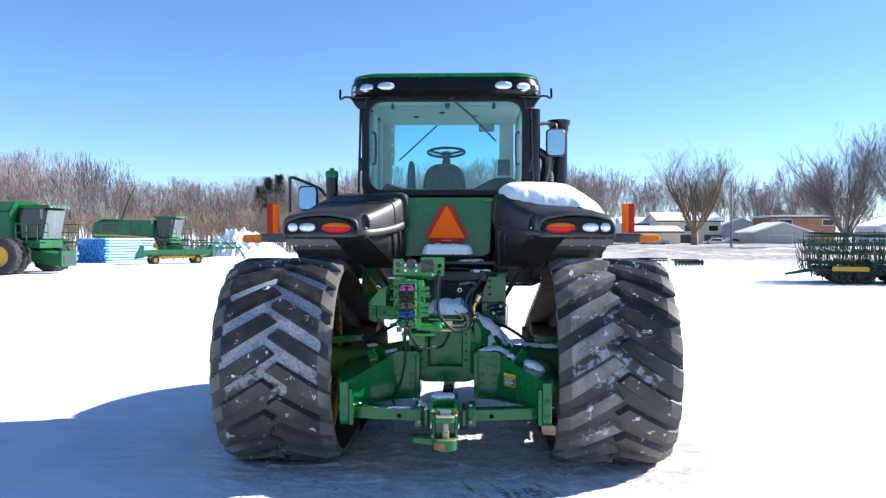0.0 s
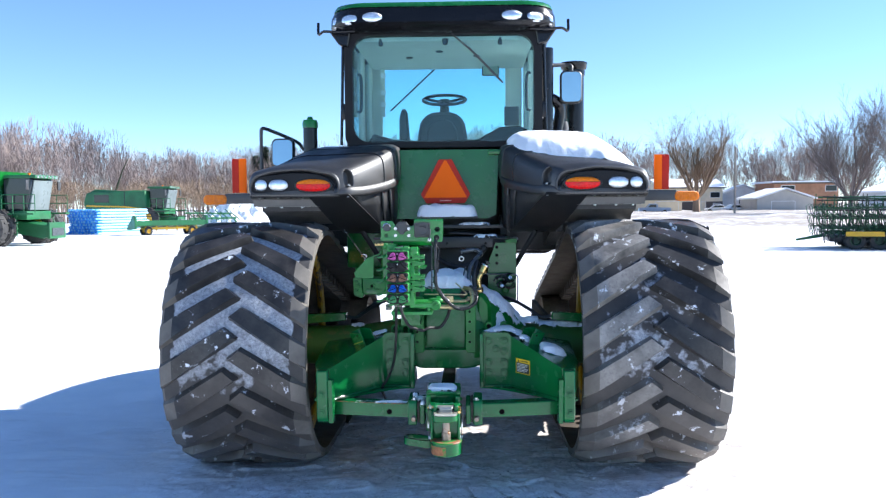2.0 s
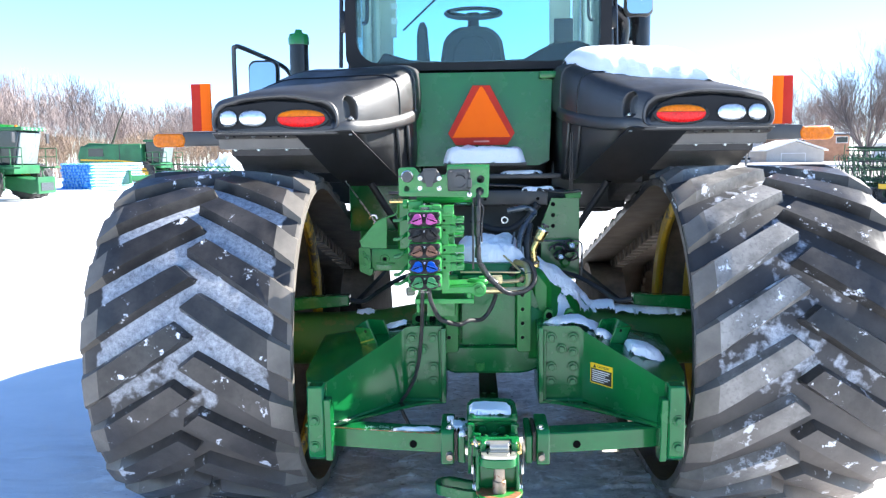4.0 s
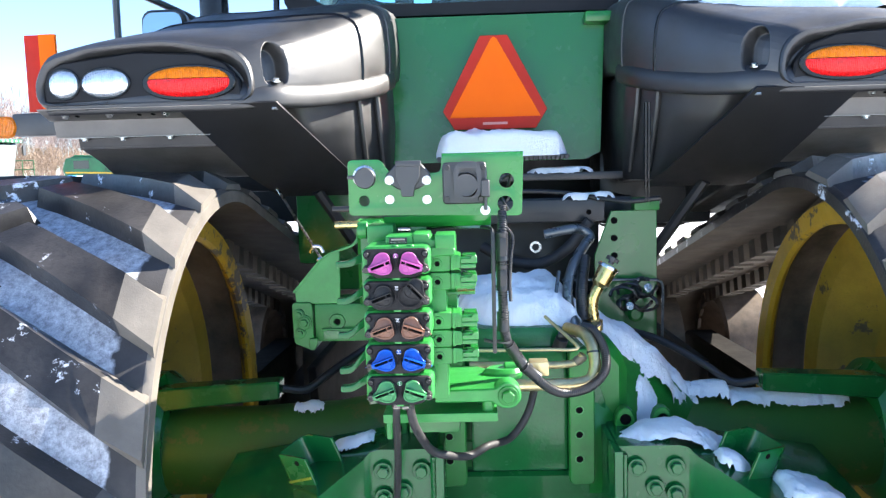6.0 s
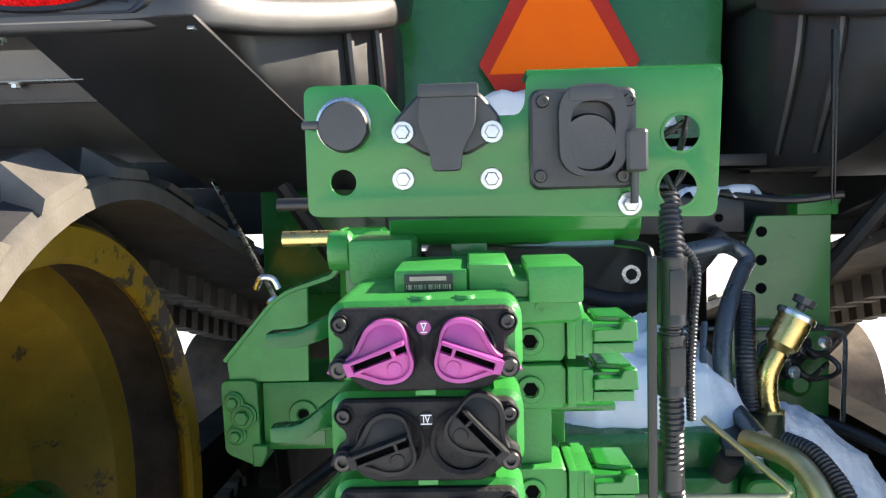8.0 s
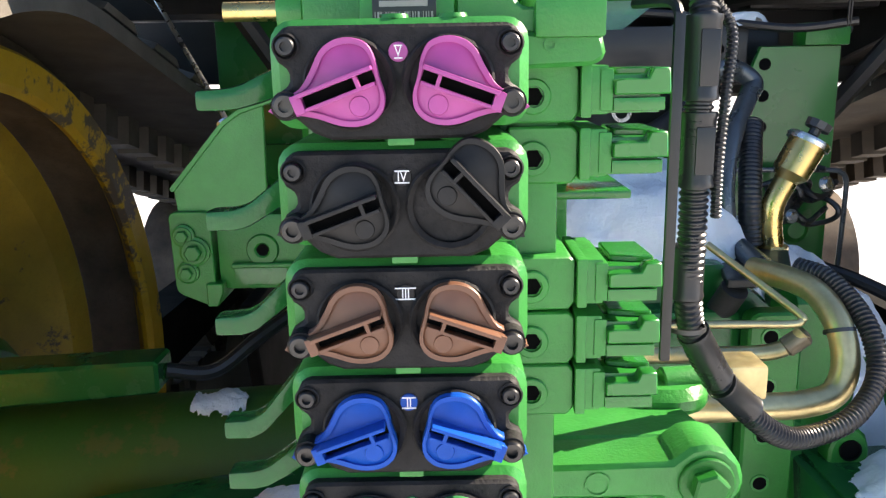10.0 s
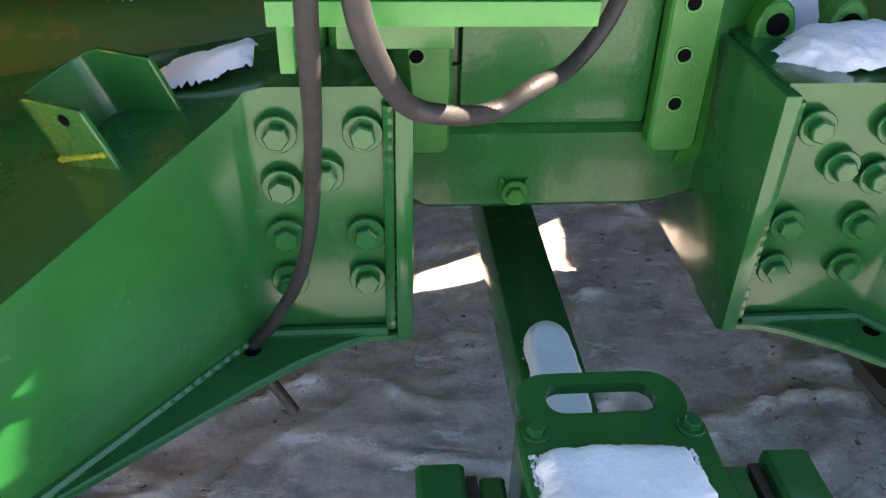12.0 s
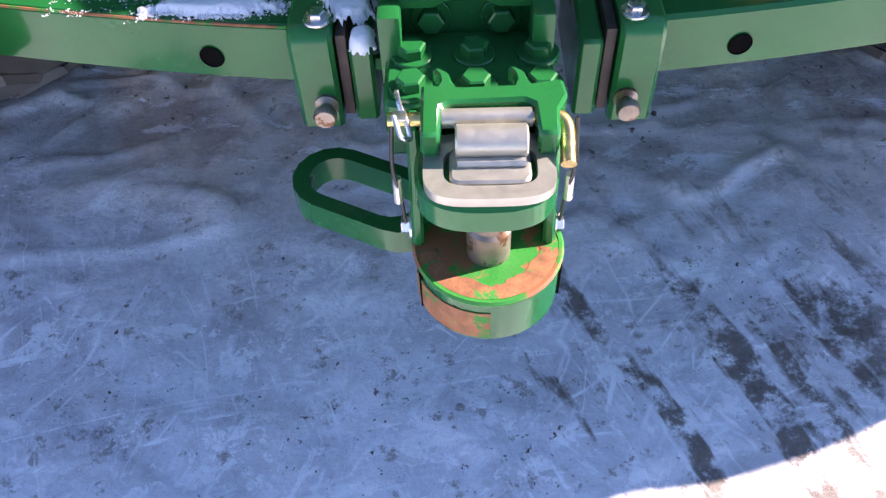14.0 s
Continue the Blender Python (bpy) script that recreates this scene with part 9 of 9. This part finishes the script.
for xx in (-1.9, 1.9):
    for yy in (-0.6, 0.7):
        wheel(hd, (xx, yy, 0.3), (0, -1 if yy < 0 else 1, 0), 0.3, 0.2, hm)
hx, hy = spot(-0.281, 66)
ha = thing("tillage_tool", (hx, hy, 0), "folded green tillage tool standing in the snow", "farm implement")
hm = Matrix.Translation((hx, hy, 0)) @ Matrix.Rotation(radians(50), 4, "Z") @ Matrix.Diagonal((0.75, 1, 1, 1))
tb = bmesh.new()
for i in range(9):
    xx = -2.6 + 0.65 * i
    sweep(tb, [(xx, -0.8, 0.9), (xx + 0.3, 0.8, 1.5 + 0.2 * (i % 2))], 0.05, 5)
    sweep(tb, [(xx, 0.2, 1.1), (xx - 0.1, 0.3, 0.25)], 0.03, 4)
sweep(tb, [(-2.8, 0, 1.0), (2.9, 0, 1.0)], 0.08, 6), sweep(tb, [(-2.8, 0.7, 1.45), (2.9, 0.7, 1.35)], 0.07, 6)
sweep(tb, [(2.6, 0, 1.0), (3.2, -0.3, 0.1)], 0.07, 6), sweep(tb, [(-2.6, 0, 1.0), (-2.9, -0.3, 0.1)], 0.07, 6)
put("tool_frame", tb, FAR_GREEN, ha, hm)

# -- stack of blue pipes --
px_, py_ = spot(-0.415, 60)
ps = thing("pipe_stack", (px_, py_, 0), "stack of long blue plastic pipes, coloured paler where sun strikes", "pipes")
pm = Matrix.Translation((px_, py_, 0)) @ Matrix.Rotation(radians(60), 4, "Z")
kinds = []
for length in (3.2, 3.7, 4.3):
    pb = L([(0.075, 0), (0.1, 0), (0.104, 0.02), (0.104, 0.3), (0.098, 0.34), (0.098, length), (0.075, length), (0.075, 0)], (-1.7, 0, 0.1), (1, 0, 0), 10)
    # pipe lengths coloured paler for the sun on them, near ends plain blue
    me = finish(pb, "pipe", PIPE_PALE)
    me.materials.append(PIPE_BLUE)
    for p in me.polygons:
        p.material_index = int(p.center.x < -1.3)
    kinds.append(me)
for j in range(9):
    for i in range(16 - j % 2):
        mm = pm @ Matrix.Translation((0.07 * math.sin(i * 3.7 + j * 2.1), -1.7 + 0.215 * i + 0.1 * (j % 2), 0.205 * j))
        shared("pipe", kinds[(i * 2 + j * 5 + i * j) % 3], ps, mm)

# -- snow heap --
hx, hy = spot(-0.245, 78)
bm = bmesh.new()
k = 64
vs = {}
for i in range(k + 1):
    for j in range(k + 1):
        a, b = 2 * i / k - 1, 2 * j / k - 1
        r = math.hypot(a, b)
        h = (2.1 - 0.7 * a) * max(0, 1 - r * r) ** 0.9 * (1 + 0.5 * noise.fractal(Vector((a * 6, b * 6, 2)), 0.8, 2, 5)) + 0.12 * noise.fractal(Vector((a * 14, b * 14, 5)), 0.8, 2, 3) * (r < 0.95) - 0.1
        vs[i, j] = bm.verts.new((hx + a * 4.4, hy + b * 3.5, h))
for i in range(k):
    for j in range(k):
        bm.faces.new((vs[i, j], vs[i + 1, j], vs[i + 1, j + 1], vs[i, j + 1]))
solo("snow_heap", bm, SNOW, "ploughed heap of lumpy white snow", "snow", angle=80)

# -- folded field cultivator --
ix, iy = spot(0.520, 35)
cu = thing("field_cultivator", (ix, iy, 0), "folded green field cultivator with yellow parts, parked in snow", "farm implement")
im = Matrix.Translation((ix, iy, 0)) @ Matrix.Rotation(radians(-16), 4, "Z") @ Matrix.Diagonal((1, 1, 0.86, 1))
rng = random.Random(21)
fb = bmesh.new()
for z in (0.75, 1.0):
    sweep(fb, [(-2.0, -0.9, z), (3.5, -0.9, z)], 0.06, 5), sweep(fb, [(-2.0, 0.9, z), (3.5, 0.9, z)], 0.06, 5)
for i in range(12):
    sweep(fb, [(-2.0 + 0.5 * i, -1.1, 0.85), (-2.0 + 0.5 * i, 1.1, 0.85)], 0.05, 5)
put("main_frame", fb, IMPLEMENT, cu, im, "green frame beams")
for wing, yy in enumerate((-1.3, -0.75, -0.2, 0.4, 0.95, 1.4)):
    wb_ = bmesh.new()
    for z in (0.95, 1.45, 1.95, 2.4):
        sweep(wb_, [(-2.1 + rng.uniform(-0.2, 0.5), yy, z + rng.uniform(-0.12, 0.12)), (3.4 + rng.uniform(-0.6, 0.3), yy + rng.uniform(-0.2, 0.2), z + rng.uniform(-0.2, 0.2))], 0.035, 5)
    for i in range(17):
        xx = -2.15 + 0.35 * i + rng.uniform(-0.12, 0.12)
        top = 2.3 + rng.uniform(-0.7, 0.4)
        sweep(wb_, [(xx, yy, 0.55), (xx + rng.uniform(-0.12, 0.12), yy + rng.uniform(-0.1, 0.1), top)], 0.024, 4)
        for z in (0.95, 1.45, 1.95):
            if rng.random() < 0.85:
                a = rng.uniform(0.15, 0.4)
                sweep(wb_, [(xx, yy, z), (xx - a * 0.5, yy - 0.2, z + 0.22), (xx - a, yy - 0.3, z + 0.1), (xx - a * 0.8, yy - 0.35, z - 0.25), (xx - a * 0.3, yy - 0.3, z - 0.4)], 0.018, 4)
    put("wing", wb_, (IMPLEMENT, STEEL_BLACK, FAR_GREEN)[wing % 3], cu, im, "folded wing with spring shanks")
sb = bmesh.new()
for i in range(26):
    xx = -2.1 + 0.215 * i
    sweep(sb, [(xx, -1.4, 0.8), (xx + 0.05 * math.sin(i * 5.1), -1.5, 0.5), (xx + 0.05, -1.35, 0.3 + 0.12 * math.sin(i * 2.3))], 0.025, 4)
put("shanks", sb, STEEL_BLACK, cu, im, "rows of dark shanks")
for xx in (-0.6, 2.2):
    put("yellow_box", B(xx - 0.7, xx + 0.7, -1.75, -1.6, 0.62, 0.85, 0.03), YELLOW_CLEAN, cu, im, "yellow bar")
put("yellow_motor", B(2.6, 3.1, -0.7, -0.2, 0.9, 1.4, 0.05), YELLOW_CLEAN, cu, im)
for xx in (-0.9, 0.0, 1.3, 2.2, 3.1):
    for yy in (-1.3, 1.2):
        wheel(cu, (xx, yy, 0.40), (0, -1 if yy < 0 else 1, 0), 0.40, 0.34, im, IMPLEMENT)
put("cart_tank", P([(3.6, 0.7), (3.6, 2.1), (4.4, 2.4), (6.4, 2.4), (6.6, 0.7)], "y", -1.1, 1.1, 0.1), FAR_GREEN, cu, im, "green tank of the air cart")
put("axle_box", B(-1.8, 3.3, -0.9, 0.9, 0.32, 0.62, 0.05), STEEL_BLACK, cu, im)
put("hitch_tongue", P([(-2.0, 0.5), (-2.0, 0.68), (-3.0, 0.42), (-3.0, 0.32)], "y", -0.1, 0.1, 0.01), FAR_GREEN, cu, im)

for u, d, turn in ((0.307, 53, 15), (0.262, 56, -10)):
    dx, dy = spot(u, d)
    dk = thing("disc_gang", (dx, dy, 0), "dark disc harrow gang lying in the snow", "farm implement", "disc gangs")
    dm_ = Matrix.Translation((dx, dy, 0)) @ Matrix.Rotation(radians(turn), 4, "Z")
    gb = bmesh.new()
    sweep(gb, [(-1.0, 0, 0.3), (1.0, 0, 0.28)], 0.05, 6), sweep(gb, [(-1.0, 0.5, 0.42), (1.0, 0.5, 0.4)], 0.05, 6)
    for i in range(9):
        lathe(gb, [(0.0, 0), (0.2, 0.03), (0.21, 0.02), (0, -0.01)], (-0.96 + 0.24 * i, 0, 0.22), (1, 0, 0), 12)
        sweep(gb, [(-0.96 + 0.24 * i, 0, 0.3), (-0.96 + 0.24 * i, 0.5, 0.42)], 0.02, 4)
    put("discs", gb, STEEL_BLACK, dk, dm_)


# -- houses beyond the yard --
def house(name, u, d, w, dp, h, roof_h, mat, label, turn=0, gable="x", openings=(), lower=None, over=0.5):
    x, y = spot(u, d)
    t = thing(name, (x, y, -0.1), label, "house")
    m = Matrix.Translation((x, y, -0.1)) @ Matrix.Rotation(radians(turn), 4, "Z")
    wall = put("wall", B(-w / 2, w / 2, 0, dp, 0, h), mat, t, m)
    if lower:
        put("lower_wall", B(-w / 2 - 0.03, w / 2 + 0.03, -0.03, dp, 0, h * 0.45), lower, t, m)
    if roof_h > 0.4:
        if gable == "x":
            poly = [(-over, h - 0.1), (dp / 2, h + roof_h), (dp + over, h - 0.1), (dp + over, h + 0.15), (dp / 2, h + roof_h + 0.25), (-over, h + 0.15)]
            rf = P(poly, "x", -w / 2 - over, w / 2 + over)
            put("gable_wall", P([(0, h - 0.02), (dp / 2, h + roof_h - 0.1), (dp, h - 0.02)], "x", -w / 2, w / 2), mat, t, m)
        else:
            poly = [(-w / 2 - over, h - 0.1), (0, h + roof_h), (w / 2 + over, h - 0.1), (w / 2 + over, h + 0.15), (0, h + roof_h + 0.25), (-w / 2 - over, h + 0.15)]
            rf = P(poly, "y", -over, dp + over)
            put("gable_wall", P([(-w / 2, h - 0.02), (0, h + roof_h - 0.1), (w / 2, h - 0.02)], "y", 0, dp), mat, t, m)
    else:
        rf = B(-w / 2 - over, w / 2 + over, -over, dp + over, h, h + 0.35)
    put("roof", rf, SNOW, t, m, "snow-covered roof")
    put("fascia", B(-w / 2 - over, w / 2 + over, -over - 0.06, -over, h - 0.15, h + 0.1), WALL_DARK, t, m) if gable == "x" else None
    for kind, x0, x1, z0, z1 in openings:
        fr_ = put(kind, B(x0 - 0.1, x1 + 0.1, -0.07, 0.02, z0 - 0.1, z1 + 0.1), WALL_WHITE, t, m)
        put("pane" if kind == "window" else "leaf", B(x0, x1, -0.1, -0.02, z0, z1), DARK_GLASS if kind == "window" else mat, fr_, m)
    return t


house("house", 0.308, 158, 12.4, 9, 4.9, 1.6, WALL_BEIGE, "beige two-storey house with a snowy roof", 4, "x",
      (("window", -5.5, -3.9, 2.9, 3.9), ("window", -1.0, 1.2, 2.9, 4.1), ("window", 3.8, 5.6, 3.0, 4.0), ("window", -5.8, -3.6, 0.6, 1.7), ("door", 1.8, 2.8, 0.1, 2.1), ("window", 4.4, 5.8, 0.7, 1.8)), WALL_DARK)
house("garage", 0.268, 143, 8.2, 7, 2.7, 0.9, WALL_BEIGE, "low beige garage with a snowy roof", 4, "x", (("door", -0.6, 3.4, 0.1, 2.2),))
house("house", 0.373, 160, 8.0, 8, 3.6, 1.7, WALL_WHITE, "small white gabled house", -8, "y", (("window", -0.9, 0.5, 1.4, 2.6),))
house("house", 0.450, 150, 12.0, 9, 5.5, 0.0, WALL_BROWN, "brown flat-roofed house with snow on its roof", 2, "x", (("window", -4.6, -2.2, 4.0, 5.0), ("window", 3.6, 5.6, 4.0, 5.0)))
house("garage", 0.424, 138, 9.6, 8, 2.6, 1.6, GARAGE, "pale gabled garage with a snowy roof", 2, "y", (("door", -2.3, 1.6, 0.1, 2.1),))
house("house", 0.243, 165, 6.0, 8, 4.4, 1.3, WALL_WHITE, "pale grey house behind the tractor", 0, "x", (("window", 0.5, 2.0, 2.6, 3.6),))
house("house", 0.585, 120, 9.0, 8, 3.4, 1.4, WALL_WHITE, "pale house at the edge of the yard", 0, "y", (("window", -1.5, 0.3, 1.2, 2.4),))


def parked(name, u, d, mat, label, truck, turn):
    x, y = spot(u, d)
    t = thing(name, (x, y, 0), label, "truck" if truck else "car")
    m = Matrix.Translation((x, y, 0)) @ Matrix.Rotation(radians(turn), 4, "Z")
    prof = [(-2.7, 0.5), (-2.7, 1.1), (-0.6, 1.15), (-0.4, 1.75), (0.9, 1.75), (1.4, 1.15), (2.6, 1.05), (2.7, 0.5)] if truck else [(-2.2, 0.4), (-2.2, 0.95), (-1.5, 1.0), (-0.9, 1.45), (0.6, 1.45), (1.2, 0.95), (2.2, 0.85), (2.2, 0.4)]
    b = put("body", P(prof, "y", -0.9, 0.9, 0.06), mat, t, m)
    for s in (-1, 1):
        put("side_window", P([(-0.25, 1.2), (-0.2, 1.65), (0.8, 1.65), (1.15, 1.2)] if truck else [(-1.2, 1.0), (-0.8, 1.38), (0.5, 1.38), (0.95, 1.0)], "y", s * 0.905, s * 0.915), DARK_GLASS, b, m)
        for xx in (-1.65, 1.75):
            put("wheel", L([(0, 0), (0.25, 0.0), (0.38, 0.02), (0.38, 0.24), (0, 0.24)], (xx * (1 if truck else 0.8), s * 0.72, 0.38), (0, s, 0), 16), RUBBER_DUST, t, m)
    put("roof_snow", B(-0.35, 0.85, -0.8, 0.8, 1.75, 1.82, 0.03) if truck else B(-0.85, 0.55, -0.75, 0.75, 1.45, 1.55, 0.03), SNOW, t, m)


parked("pickup_truck", 0.262, 139, TRUCK, "silver-blue pickup truck parked by the garage", True, 176)
parked("car", 0.34, 148, WALL_WHITE, "pale car under snow", False, 170)
parked("car", 0.362, 146, SNOW, "car buried in white snow", False, 10)
parked("car", 0.385, 146, STEEL_BLACK, "dark car parked beside the garage", False, 175)
ux, uy = spot(0.360, 92)
po = thing("utility_pole", (ux, uy, 0), "weathered grey wooden utility pole", "pole")
put("pole_shaft", L([(0, -0.2), (0.15, -0.2), (0.1, 8.2), (0, 8.2)], (ux, uy, 0), (0, 0, 1), 10), POLE, po, Matrix.Identity(4))
